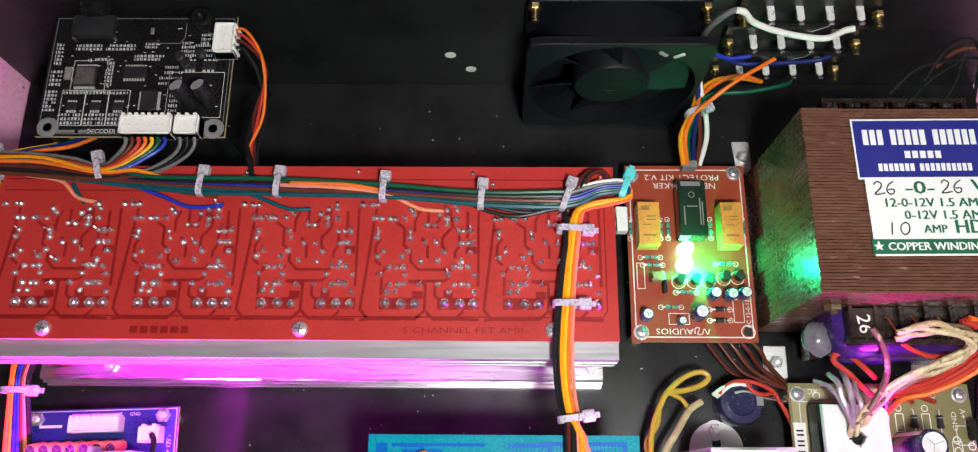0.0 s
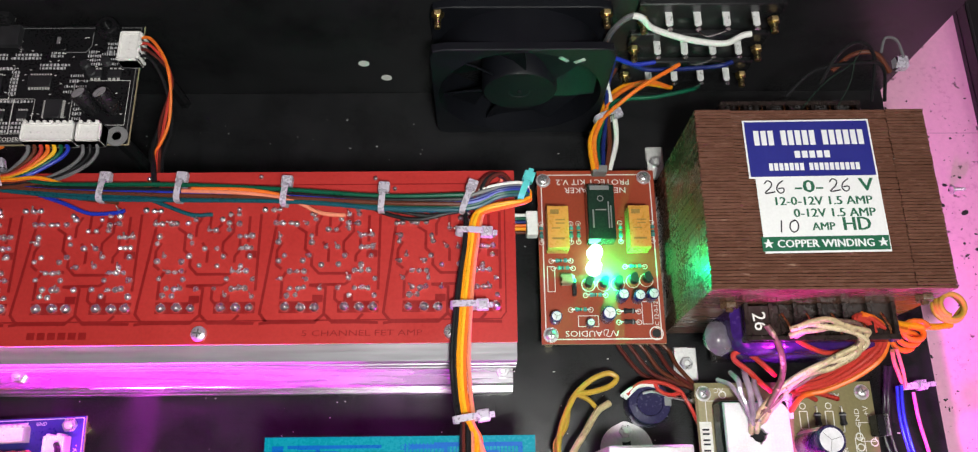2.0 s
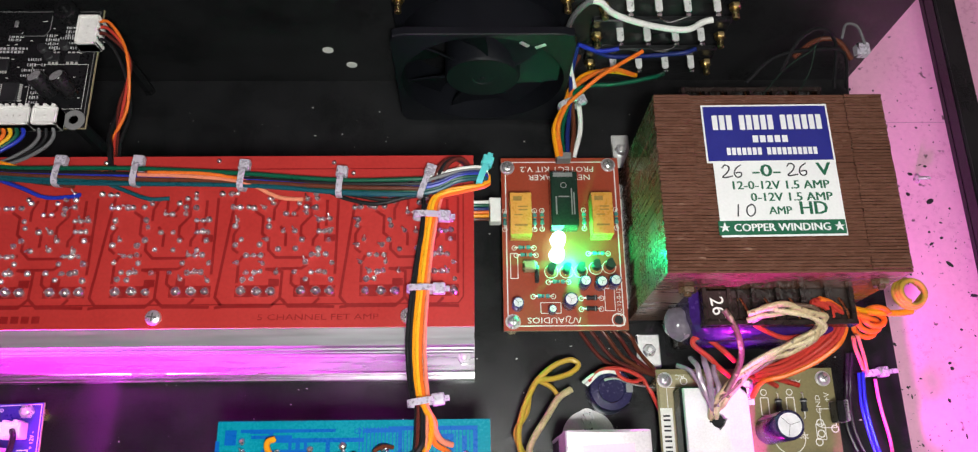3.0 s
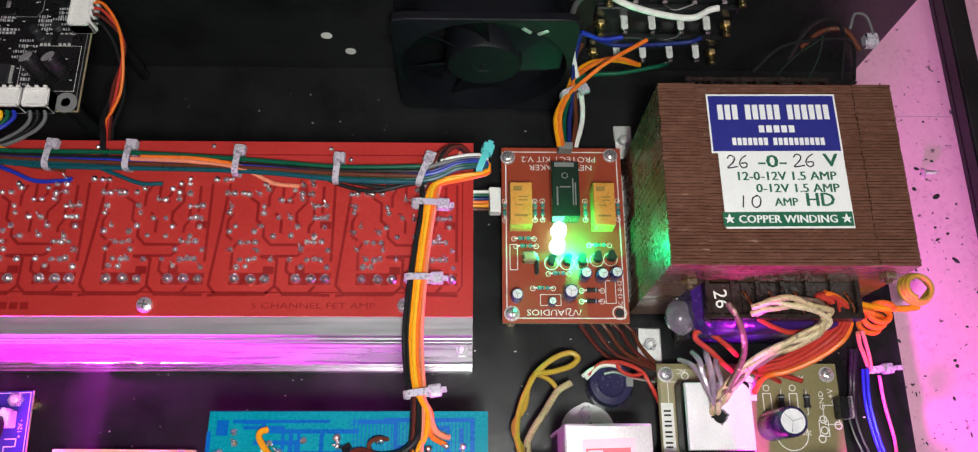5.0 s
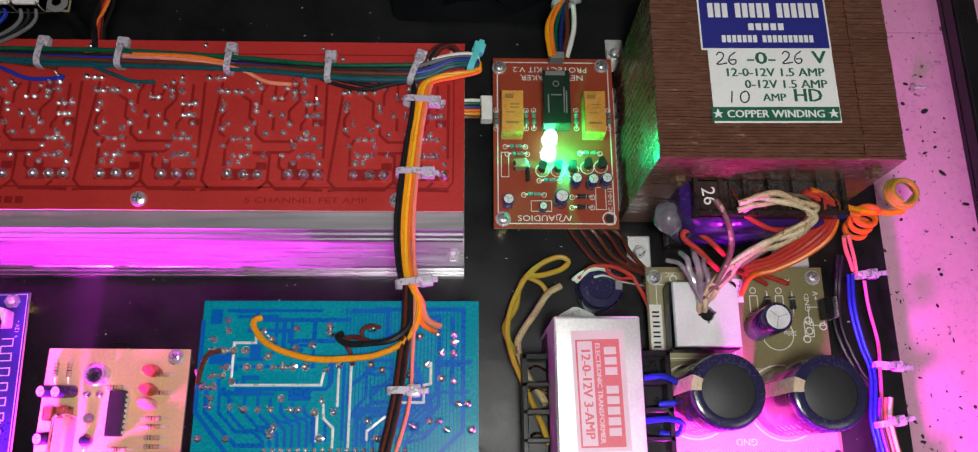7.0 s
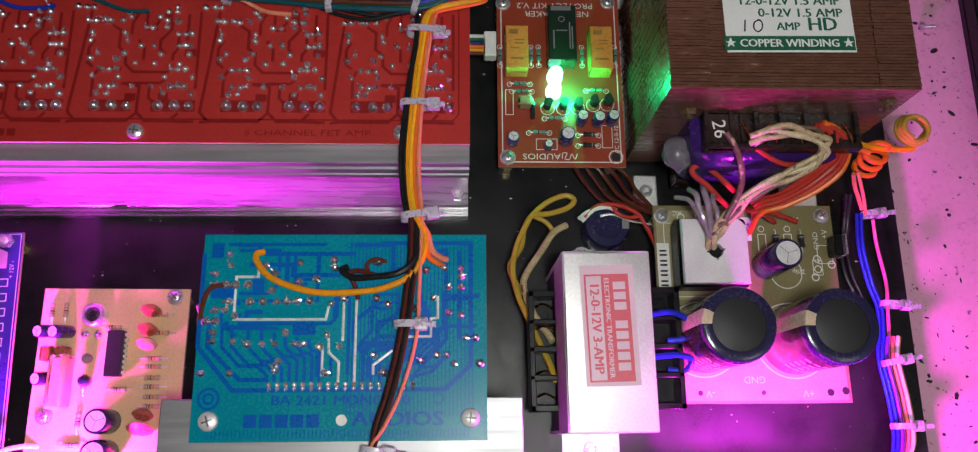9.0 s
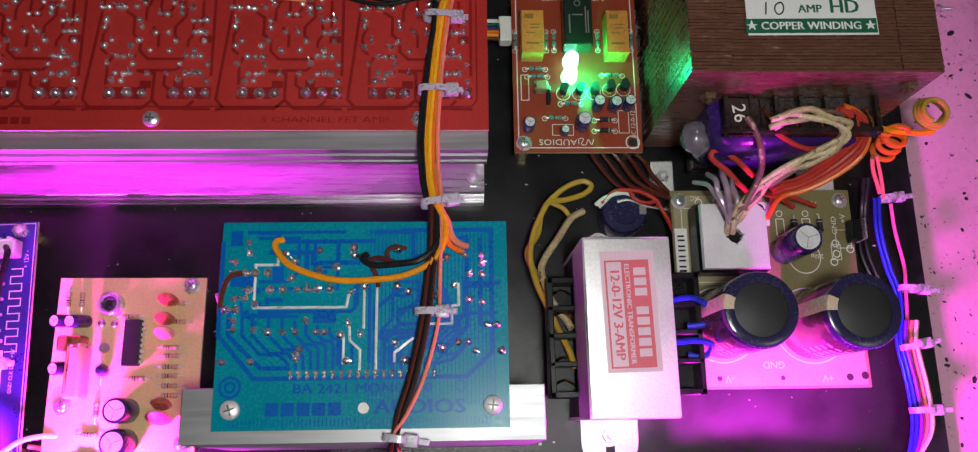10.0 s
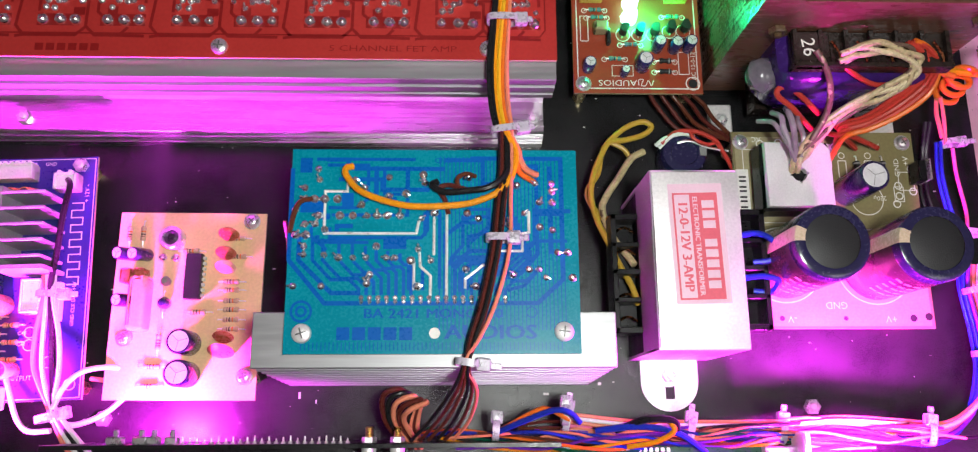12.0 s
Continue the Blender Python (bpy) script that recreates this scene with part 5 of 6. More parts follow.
for k, c in enumerate(("amber", "orange", "maroon", "black", "brown")):
    o = 3.0 - 2.0 * k
    pts = [(-192 + 0.3 * k, 137.5 - 1.7 * k, 72), (-172, 137.0 - 1.9 * k, 72), (-152, 131.6 - 0.9 * k, 72.2), (-143, 131 - 0.8 * k, 72)]
    wire(ml_, c, pts + [(-133, 132 - 0.7 * k, 71), (-118, 128 - k, 70), (-100, 125.5 - k, 70)], 0.95)
for k, c in enumerate(("grey", "brown", "red", "orange", "yellow", "green", "blue")):
    x = DX + 39.8 + 2.7 * k
    wire(ml_, c, [(x, 147.5, 71), (x - 0.5, 144.5, 69), (x - 3.5 - 0.4 * k, 139.5, 68.8), (-146 - 1.0 * (6 - k) * 0.4 + 0.6 * k, 132.5 - 0.4 * (k - 3), 71.5), (-160, 134 - 1.0 * (k - 3), 71.5), (-178, 136.5 - 0.9 * (k - 3), 71.5), (-193, 137.4 - 0.9 * (k - 3), 71)], 0.85)
for k, c in enumerate(("grey", "black", "grey")):
    x = DX + 62.5 + 3.0 * k
    wire(ml_, c, [(x, 147.5, 71), (x - 0.5, 143.5, 69), (x - 4, 138, 69.5), (x - 14, 132, 70), (x - 30, 129, 70)], 0.75)
for k, c in enumerate(("yellow", "green", "blue", "navy", "orange")):
    wire(ml_, c, [(-190, 140 - 0.6 * k, 70), (-183 + 0.5 * k, 143.5 - 0.3 * k, 66), (-177 + 1.8 * k, 149 - 0.2 * k, 58), (-172 + 2 * k, 156, 50)], 0.9)
for c, pts in (("salmon", [(-180, 130.5, 70), (-165, 128, 69.5), (-158, 121.5, 68.5), (-150, 119.5, 67.6)]), ("blue", [(-135, 126, 70), (-122, 121.5, 69), (-112, 117.5, 68.4), (-103, 117.8, 67.6), (-98, 119, 67.2)]),
               ("teal", [(-90, 124, 70), (-80, 120, 69), (-70, 116.5, 68.4), (-62, 117, 67.4)]), ("salmon", [(-74, 125.6, 72.2), (-50, 124.6, 72), (-30, 121.8, 71), (-18, 117, 68.5), (-8, 116.2, 67.6)]),
               ("orange", [(-70, 126.4, 72.4), (-45, 125.6, 72), (-25, 122, 70.4)]), ("black", [(0, 120, 70), (10, 115.8, 69), (22, 113.6, 69), (34, 116, 69.6), (41, 117, 70)]),
               ("black", [(4, 119, 70), (14, 117, 69.4), (26, 115.2, 69), (38, 116.5, 70)]), ("maroon", [(-2, 119.6, 70), (12, 117.8, 69.6), (24, 117, 69)]), ("teal", [(-160, 127, 69), (-157, 122, 68), (-155, 119, 67)])):
    wire(ml_, c, pts, 0.85)
# the fold back and the run towards the front
SOUTH = [(50, 117.6, 72.5), (45.5, 113.5, 72.6), (43.6, 103, 72.2), (42, 90, 71.5), (40.6, 75.5, 71.2), (39.4, 58.6, 70.6), (39.8, 44.6, 70), (41.3, 34.5, 71.6)]
for k, c in enumerate(("amber", "yellow", "orange")):
    o = 1.2 * (k - 1)
    head = [(62.5, 128 - 1.5 * k, 70), (67.4, 124.5 - 1.3 * k, 71.2), (65, 120.3 - 0.5 * k, 72.8), (57, 119.0 - 0.9 * k, 73)]
    wire(ml_, c, head + [(x + (0 if i == 0 else o), y - (0.9 * k if i == 0 else 0), z + 0.5 * (k == 1)) for i, (x, y, z) in enumerate(SOUTH)], 0.86)
for k, c in enumerate(("black", "black", "salmon", "black")):
    o = (-3.3, -2.3, 2.6, -0.4)[k]
    head = [(38 + k, 119.5, 70), (40.8, 117, 70.6)] if c == "black" else [(56, 131, 68), (50, 121, 70), (47.6, 113.5, 70.5)]
    wire(ml_, c, head + [(x + o + 0.4 * math.sin(i + k), y, z - 0.9 * (k == 3)) for i, (x, y, z) in enumerate(SOUTH)][2:], 0.82)
for k, c in enumerate(("maroon", "black", "maroon")):
    wire(ml_, c, [(44 + 2 * k, 119, 70), (46.5 + 2 * k, 127 + k, 72), (52 + 2 * k, 132.5, 71), (58 + k, 131.5 - k, 68), (60, 129, 67)], 0.95)
for x, y, a, w in ((-148.9, 132.3, 105, 9.5), (-106.4, 126.2, 85, 9), (-75.2, 126, 85, 9), (-32.2, 124, 85, 9), (7.4, 121, 85, 9), (41.6, 121, 70, 11), (-192, 134.5, 100, 12)):
    cable_tie(ml_, x, y, 70.5, a, w, 6.5, 0)
for x, y, a, w, tl in ((43.0, 107.2, -3, 11, 2), (41.0, 77.2, 0, 11, 2), (41.6, 34.2, 8, 10, 2)):
    cable_tie(ml_, x, y, 71.8, a, w, 6.5, tl)
cable_tie(ml_, 65.0, 125, 72, 70, 9, 5, 2, material=TEAL_TIE)

# loom over the teal board
bl = thing("mono_board_loom", 0, 0, 0, "black, red and amber wires running over the teal board", "wiring loom")
wire(bl, "amber", [(41.0, 36, 72.5), (42.4, 32.5, 72), (45.2, 26.5, 71), (44, 18.5, 71), (39.5, 12.4, 71), (33, 8.8, 71.5), (24.7, 6.9, 71.5), (7.4, 6.4, 72), (-7.8, 11.2, 71), (-14.0, 17.3, 70), (-14.6, 20.6, 69.5), (-12.4, 21.8, 68)], 1.15)
wire(bl, "black", [(41, 35, 71), (42.5, 26, 71), (41.5, 18.5, 71.4), (36, 13.4, 71.8), (28, 12.2, 71), (20, 12.0, 70), (15.8, 14.5, 69.5), (17.5, 16.2, 68.4)], 1.2)
wire(bl, "maroon", [(39, 15, 71), (30, 12.6, 70), (22, 14.6, 69.4), (18, 13.4, 69), (20, 10, 68), (21.5, 4.5, 67.6)], 0.9)
wire(bl, "salmon", [(42.5, 34, 71.5), (45.0, 29, 71), (47.6, 22, 70), (50.4, 19.6, 69), (53.0, 19.0, 67.6)], 1.1)
wire(bl, "orange", [(42, 34, 70.5), (46.4, 27, 70), (46.2, 20, 69.5), (51.5, 16.4, 68)], 1.0)
wire(bl, "brown", [(25.5, 12.6, 68), (24.5, 16.5, 70), (27.5, 18.6, 70), (31, 18.4, 67.5)], 0.8)
DOWN = [(41.4, 34, 71), (41.2, 20, 70.6), (40, 8, 70.6), (38.6, -5, 71.4), (36.6, -16, 71), (33.6, -29, 71), (30.4, -39, 70.5), (28.0, -47.5, 69.6)]
for k, c in enumerate(("black", "maroon", "brown", "black", "maroon", "salmon")):
    o = 0.72 * (k - 2.5) * (1.0 if k < 5 else 1.3)
    tail = [(23 + 1.7 * k, -56, 62 - k), (15 + 2.8 * k, -66, 48 - 2 * k), (8 + 3 * k, -73, 38 - 2 * k)]
    body = [(x + o * (1.0 if i < 7 else 0.55) + (2.2 * math.sin(max(0, i - 1.5) * 0.75) if k == 5 else 0), y, z + 0.9 * (k % 2)) for i, (x, y, z) in enumerate(DOWN)]
    wire(bl, c, body + tail, 0.68)
cable_tie(bl, 38.8, -4.8, 71.4, 0, 8, 6, 3)
cable_tie(bl, 28.4, -47.2, 70, -8, 8, 6, 4)
for k, c in enumerate(("maroon", "black", "salmon", "maroon", "salmon")):
    wire(bl, c, [(4 + 1.4 * k, -74, 30), (-1.5 + 1.7 * k, -66, 40), (-2 + 2.4 * k, -57.5 - 1.2 * k, 46), (4 + 2.4 * k, -55 - 1.2 * k, 46), (7.5 + k, -60, 40), (5 + 1.2 * k, -68, 34), (7 + k, -76, 26)], 1.0)
wire(bl, "brown", [(-26, 10, 68), (-30.5, 7.5, 70), (-33.5, -1, 67), (-35.2, -8, 58), (-36.8, -20, 30), (-37.5, -30, 10)], 0.9)
wire(bl, "pink", [(-37.5, 4, 58), (-38, -8, 40), (-38, -20, 22)], 0.7)

# ---------------- supply board ----------------
SX, SY, SZ = 141.3, -30.5, 18.0
ps = board("supply_board", SX, 219.6, SY, 53.8, SZ, "olive power supply board with bridge rectifier and two large capacitors", OLIVE_MASK)
for x, y in ((3.6, 79.6), (73.8, 79.6)):
    pan_screw(ps, x, y, 0, 2.7, washer=3.4)
for x, y in ((3.6, 79.6), (73.8, 79.6), (3.6, 4), (76.2, 4.4)):
    standoff(ps, x, y, -SZ)
pale = box(1, 77, 1, 40, 0.0, 0.03)
box(1, 40, 43, 82, 0.0, 0.03, bm=pale)
part("copper_pour", pale, OLIVE_PALE, ps)
br = part("bridge_rectifier", box(6.4, 35.2, 46.0, 74.8, 2.5, 13.8, 1.0), BLACK_PLASTIC, ps, "square metal-topped bridge rectifier")
plate = bmesh.new()
nh, cx, cy = 48, 20.8, 60.4
rings = []
for k in range(nh):
    a = 2 * math.pi * k / nh
    m = max(abs(math.cos(a)), abs(math.sin(a)))
    ox, oy = 13.5 * math.cos(a) / m, 13.5 * math.sin(a) / m
    t = max(0, (ox + oy - 24.2) / 2)
    r = 3.9 if k % 12 in (0, 11) else 3.0
    hx, hy = r * math.cos(a + 0.2), r * math.sin(a + 0.2)
    rings.append([plate.verts.new((cx + u, cy + v, z)) for u, v, z in ((hx, hy, 14.2), (hx, hy, 16.9), ((ox - t) * 0.98, (oy - t) * 0.98, 16.9), (ox - t, oy - t, 16.5), (ox - t, oy - t, 14.2))])
for k in range(nh):
    p, q = rings[k], rings[(k + 1) % nh]
    for i in range(4):
        plate.faces.new((p[i], p[i + 1], q[i + 1], q[i]))
part("metal_case", plate, mat("matte_aluminium_case", (0.74, 0.73, 0.74), 0.45, 0.3, 0.1, 100, 1300, 0.12, second=((0.45, 0.3, 0.15), 60), cut=0.72), br, "dull aluminium heat plate with a centre hole")
for x, y, a in ((17.6, 26.3, 2.85), (55.5, 25.6, 2.85)):
    R, H, T = 14.1, 46.0, 4.1
    cp = part("large_capacitor", lathe([(R - 0.4, 0), (R, 0.8), (R, H - 1.6), (R - 0.5, H - 0.3), (R - 1.6, H + 0.2), (R - T, H + 0.1), (R - T, H - 0.6)], x, y, 0.2, 48), CAP_BROWN, ps, "large brown-sleeved smoothing capacitor with a black top")
    part("navy_band", lathe([(R + 0.05, H - 5), (R + 0.05, H - 1.6), (R - 0.45, H - 0.25), (R - 1.6, H + 0.26), (R - T, H + 0.16)], x, y, 0.2, 48, closed=False), CAP_SLEEVE, cp)
    part("vinyl_top", lathe([(R - T, H - 0.8), (R - T, H - 0.2), (R - T - 0.4, H + 0.0), (0, H + 0.05)], x, y, 0.2, 48), CAP_BLACK, cp)
    st = bmesh.new()
    prev = None
    for k in range(8):
        q = a + 0.42 * (k / 7 - 0.5) + math.pi * 0.02
        row = [st.verts.new((x + r * math.cos(q), y + r * math.sin(q), 0.2 + h)) for r, h in ((R + 0.12, 1.5), (R + 0.12, H - 1.6), (R - 0.35, H - 0.15), (R - 1.6, H + 0.36), (R - T + 0.1, H + 0.28))]
        if prev:
            for i in range(4):
                st.faces.new((prev[i], prev[i + 1], row[i + 1], row[i]))
        prev = row
    part("polarity_stripe", st, CAP_STRIPE, cp, "pale tan polarity stripe")
    pr = bmesh.new()
    for k in range(5):
        q0 = 4.0 + 0.0 * k
        for i in range(3):
            q = q0 + 0.25 * i
            row = [pr.verts.new((x + (R + 0.1) * math.cos(t), y + (R + 0.1) * math.sin(t), 12 + 5 * k + hh)) for t, hh in ((q, 0), (q + 0.18, 0), (q + 0.18, 1.6), (q, 1.6))]
            pr.faces.new(row)
    part("sleeve_print", pr, CAP_STRIPE, cp)
    flat = flat_ring(x, y, R + 1.6, 0.6, 0.04, None, 48)
    part("printed_ring", flat, WHITE_INK, ps)
electrolytic(ps, 47.2, 57.6, 0, 6.1, 25.0, CAP_SLEEVE)
part("printed_ring", flat_ring(56, 54.5, 6.8, 0.4, 0.04, None, 30), WHITE_INK, ps)
for x in (52.4, 63.4):
    resistor(ps, x, 68.0, 0, 5.5, 1.5, math.pi / 2, CHIP, 11, "diode")
silk = bmesh.new()
for x in (46.8, 58.2):
    outline(x - 1.7, x + 1.7, 64, 71.5, 0.4, 0, 0.04, silk)
    for y in (61.8, 73.8):
        flat_ring(x, y, 1.3, 0.4, 0.04, silk, 14)
for x, y in ((70, 60.5), (70, 56), (68.6, 52.5), (76.2, 58), (76.4, 68), (44, 77.5), (20, 79.5), (12, 79.0)):
    flat_ring(x, y, 1.5, 0.5, 0.04, silk, 14)
outline(68.0, 72.0, 53.5, 60.0, 0.35, 0, 0.04, silk)
outline(4.2, 36.8, 44.2, 76.4, 0.35, 0, 0.04, silk)
outline(70.5, 77, 58.5, 66.5, 0.35, 0, 0.04, silk)
part("silk_screen", silk, WHITE_INK, ps)
part("name_panel", box(0.7, 6.0, 41.5, 67.5, 0.03, 0.06, 0), WHITE_INK, ps)
bars([(3.3, 45.6 + 4.4 * k + d, 3.0, 0.8) for k in range(5) for d in (-0.9, 0.9)], 0.07, CHIP, ps)
part("name_panel", box(38.2, 42.4, 68.5, 79.0, 0.03, 0.06), WHITE_INK, ps)
lettering("PS-2", 40.3, 73.6, 0.07, 2.5, OLIVE_MASK, ps, rz=90)
lettering("GND", 70.4, 68.5, 0.04, 2.2, WHITE_INK, ps, rz=90, wide=1.2)
lettering("+V", 74.6, 71.5, 0.04, 2.6, WHITE_INK, ps, rz=90)
lettering("220\u00b5", 61.5, 55, 0.05, 2.0, WHITE_INK, ps, rz=180)
lettering("AC", 61.5, 78.2, 0.04, 2.4, WHITE_INK, ps, rz=180)
lettering("AC", 10.5, 81.0, 0.04, 2.2, WHITE_INK, ps, rz=180)
lettering("GND", 38.2, 9.6, 0.04, 3.0, WHITE_INK, ps, rz=180)
lettering("-V", 19.4, 4.0, 0.04, 3.0, WHITE_INK, ps, rz=180)
lettering("+V", 60.4, 4.0, 0.04, 3.0, WHITE_INK, ps, rz=180)
for x, y, r in ((15.2, 4.2, 1.1), (41.5, 4.2, 1.0), (69.6, 4.2, 1.5), (76.0, 4.8, 1.6)):
    part("solder_hole", lathe([(r, 0), (r, 0.05)], x, y, 0, 14), CHIP, ps)
reg = part("regulator", box(74.2, 77.6, 60.2, 69.0, 2.2, 9.5, 0.3), BLACK_PLASTIC, ps, "upright black voltage regulator with a metal tab")
part("metal_tab", box(77.6, 78.6, 60.1, 69.1, 2.2, 11.5, 0.2), NICKEL, reg)
lg = bmesh.new()
for y in (61.8, 64.3, 66.8):
    box(75.4, 76.1, y - 0.35, y + 0.35, 0, 3.6, bm=lg)
part("lead", lg, PINS, reg)

# ---------------- transformer secondary leads ----------------
tl_ = thing("transformer_leads", 0, 0, 0, "red and sleeved transformer leads twisted down to the supply board", "wiring loom")
for k in range(5):
    o = 1.7 * (k - 2)
    ends = ((203.2, 46.1, 20.0), (193.6, 45.8, 20.0), (184.4, 43.9, 20.0), (177.9, 51.9, 24.0), (182.2, 41.2, 20.0))
    line = [(x + o * (0.5 if i < 2 else 0.8 if i < 5 else 0.4), y + o * (0.2 if i < 3 else -0.7), z + 0.7 * math.sin(k * 2.1 + i)) for i, (x, y, z) in enumerate([(196.8, 73.3, 64.0), (202.9, 71.9, 62.0), (208.5, 67.3, 58.0), (207.8, 61.6, 52.0), (199.2, 54.6, 46.0), (189.4, 49.8, 40.0), (180.5, 47.8, 35.0)])]
    wire(tl_, "orange" if k == 4 else "red", line + [ends[k]], 1.15)
wire(tl_, "red", [(170.0, 66.2, 62.0), (176.8, 63.1, 58.0), (186.7, 60.5, 54.0), (197.7, 62.1, 52.0)], 1.05)
wire(tl_, "red", [(170, 53.5, 40), (163.7, 58.3, 43), (157.0, 62.6, 45), (152.6, 62.4, 45), (152.2, 59.6, 44), (158.1, 54.9, 43.0), (163.7, 50.3, 40.0), (169.8, 46.7, 36.0)], 1.15)


def sleeved(points, r=1.9, skin=SLEEVE_CLEAR):
    return part("sleeved_lead", tube(points, r, 10, 3), skin, tl_, "cream fibreglass sleeve over a lead")


base_line = smooth_path([(170.2, 66.7, 64.0), (175.4, 68.4, 67.0), (182.9, 69.4, 68.0), (192.5, 68.5, 67.0), (198.7, 65.8, 64.0), (197.4, 61.2, 60.0), (190.5, 57.3, 56.0), (182.5, 53.7, 53.0), (175.6, 50.2, 50.0), (169.4, 45.7, 47.0), (164.0, 40.2, 44.0), (160.6, 35.1, 41.0), (160.0, 32.1, 35.0)], 3)
for k, (r, skin) in enumerate(((1.25, SLEEVE_CLEAR), (1.15, SLEEVE_CREAM), (1.2, SLEEVE_CLEAR), (0.85, SLEEVE_BROWN))):
    a = 1.6 * k + 0.4
    sleeved([(x + 1.7 * math.cos(a + 0.27 * i + 0.3 * math.sin(0.9 * i + k)), y + 1.6 * math.sin(a + 0.27 * i + 0.3 * math.sin(0.9 * i + k)), z + 1.3 * math.sin(a + 0.27 * i)) for i, (x, y, z) in enumerate(base_line)], r, skin)
sleeved([(160.2, 69.9, 64.0), (164.0, 64.6, 62.0), (166.6, 59.3, 59.0), (168.3, 53.4, 54.0), (167.0, 47.5, 50.0), (163, 40, 46)], 1.25, SLEEVE_BROWN)
for line, r in (([(147.5, 53, 33), (150.5, 50, 40), (153, 46, 41), (155.7, 39.5, 42), (158, 35, 41), (159.2, 33.0, 37)], 1.0), ([(152.5, 55.5, 36), (153.2, 51, 43), (153.8, 46, 43), (156.4, 39.4, 42), (159.5, 33.0, 37)], 1.2),
                ([(157.5, 56.5, 38), (156.2, 52, 44), (157.4, 45.9, 44), (157.8, 38.1, 43), (159.7, 32.7, 37)], 1.3), ([(161, 53, 40), (159.5, 48, 44), (161, 42, 44), (160.4, 35, 41)], 1.1)):
    part("clear_sleeve", tube(line, r, 8, 5), FILM, tl_, "crumpled clear plastic sleeve")

oc = thing("coiled_lead", 0, 0, 0, "orange lead wound into two small coils at the transformer edge", "wire")
pts = []
for k in range(44):
    a = 2 * math.pi * k / 16
    pts.append((253.5 + 7.0 * math.cos(a) * (1 - 0.006 * k), 84 + 6.8 * math.sin(a) * (1 - 0.006 * k), 30 + 0.12 * k))
part("coil", tube([(252, 75.5, 30)] + pts, 1.2, 8, 2), WIRE["mustard"], oc)
pts = [(236.5 + 5.2 * math.cos(0.55 * k), 74.5 - 0.12 * k + 3.6 * math.sin(0.55 * k), 34 - 0.45 * k) for k in range(36)]
part("coil", tube(pts, 1.25, 8, 2), WIRE["orange"], oc)
wire(oc, "amber", [(212, 78, 44), (220, 77.5, 38), (232, 76, 33), (246, 75.5, 31), (254, 76.5, 30)], 1.4)
wire(oc, "orange", [(212, 76, 42), (222, 75, 36), (232, 73, 34)], 1.4)
wire(oc, "salmon", [(228, 66, 26), (231, 62, 20), (234, 58.5, 16), (237, 54, 12)], 0.9)
wire(oc, "salmon", [(230, 67, 26), (234, 61, 20), (237.5, 57, 14), (239.5, 52, 10)], 0.8)

# ---------------- loom along the right edge and the front ----------------
rl_ = thing("edge_loom", 0, 0, 0, "loom of blue, pink, white and black wires along the case edge", "wiring loom")
EDGE_RUN = [(240, 62, 9), (241, 53, 8), (240.5, 38, 7), (243, 22, 6), (246, 10, 6), (245, -2, 6), (243.5, -12, 6), (245.5, -30, 6), (245, -46, 7), (239, -58, 9), (229, -67, 13), (214, -72, 20), (196, -71, 24), (170, -69.5, 26), (146, -71, 26), (110, -71, 26), (88, -70.5, 26), (66, -68, 26)]
for k, c in enumerate(("blue", "blue", "violet", "pink", "salmon", "white", "salmon")):
    o = 1.5 * (k - 3)
    first = 1 if k < 2 else 5
    line = [(x + (o if i < 10 else o * 0.5) + (4.5 * math.sin(math.pi * min(1, max(0, (i - 1) / 3))) if c == "pink" else 0), y + (0 if i < 9 else o * 0.9), z + 0.9 * (k % 3)) for i, (x, y, z) in enumerate(EDGE_RUN)]
    if c == "pink":
        line[1] = (243, 50, 9)
        first = 1
    wire(rl_, c, line[first:], 0.8)
for k in range(2):
    wire(rl_, "black", [(232 + 2 * k, 62, 10), (232 + 1.5 * k, 48, 4), (230 + 3 * k, 30, 2.5), (236 + 2.5 * k, 12, 2.5), (244 + k, 0, 2.5), (247, -18 - 3 * k, 3), (248, -40, 3), (240, -60, 4)], 1.1)
for x, y, a, w in ((242.5, 52.8, 5, 7), (247, 11.8, -5, 9), (244.5, -13, 10, 9), (245, -40, 0, 9)):
    cable_tie(rl_, x, y, 8, a, w, 7, 5)
for x, y in ((206, -72), (148.5, -71), (113, -70.5), (66, -66)):
    cable_tie(rl_, x, y, 27, 80, 8, 7, 3)

fl = thing("front_loom", 0, 0, 0, "tangle of coloured wires along the front control board", "wiring loom")
for k, (c, r) in enumerate((("blue", 1.0), ("orange", 0.9), ("green", 0.9), ("amber", 0.9), ("violet", 0.9), ("salmon", 0.9), ("navy", 1.0), ("maroon", 0.9), ("brown", 0.9), ("violet", 0.8), ("salmon", 0.8), ("black", 0.9))):
    frng = random.Random(20 + k)
    n = 8
    x0, x1 = (0 + 6 * k, 150 + 7 * k)
    line = [(x0 + (x1 - x0) * i / n, -74 + 5.5 * math.sin(0.8 * i + k) * (0.4 + 0.6 * frng.random()) + 0.3 * k, 23 + 5 * frng.random() + (5 if i in (3, 4) else 0)) for i in range(n + 1)]
    wire(fl, c, line, r * 0.66)
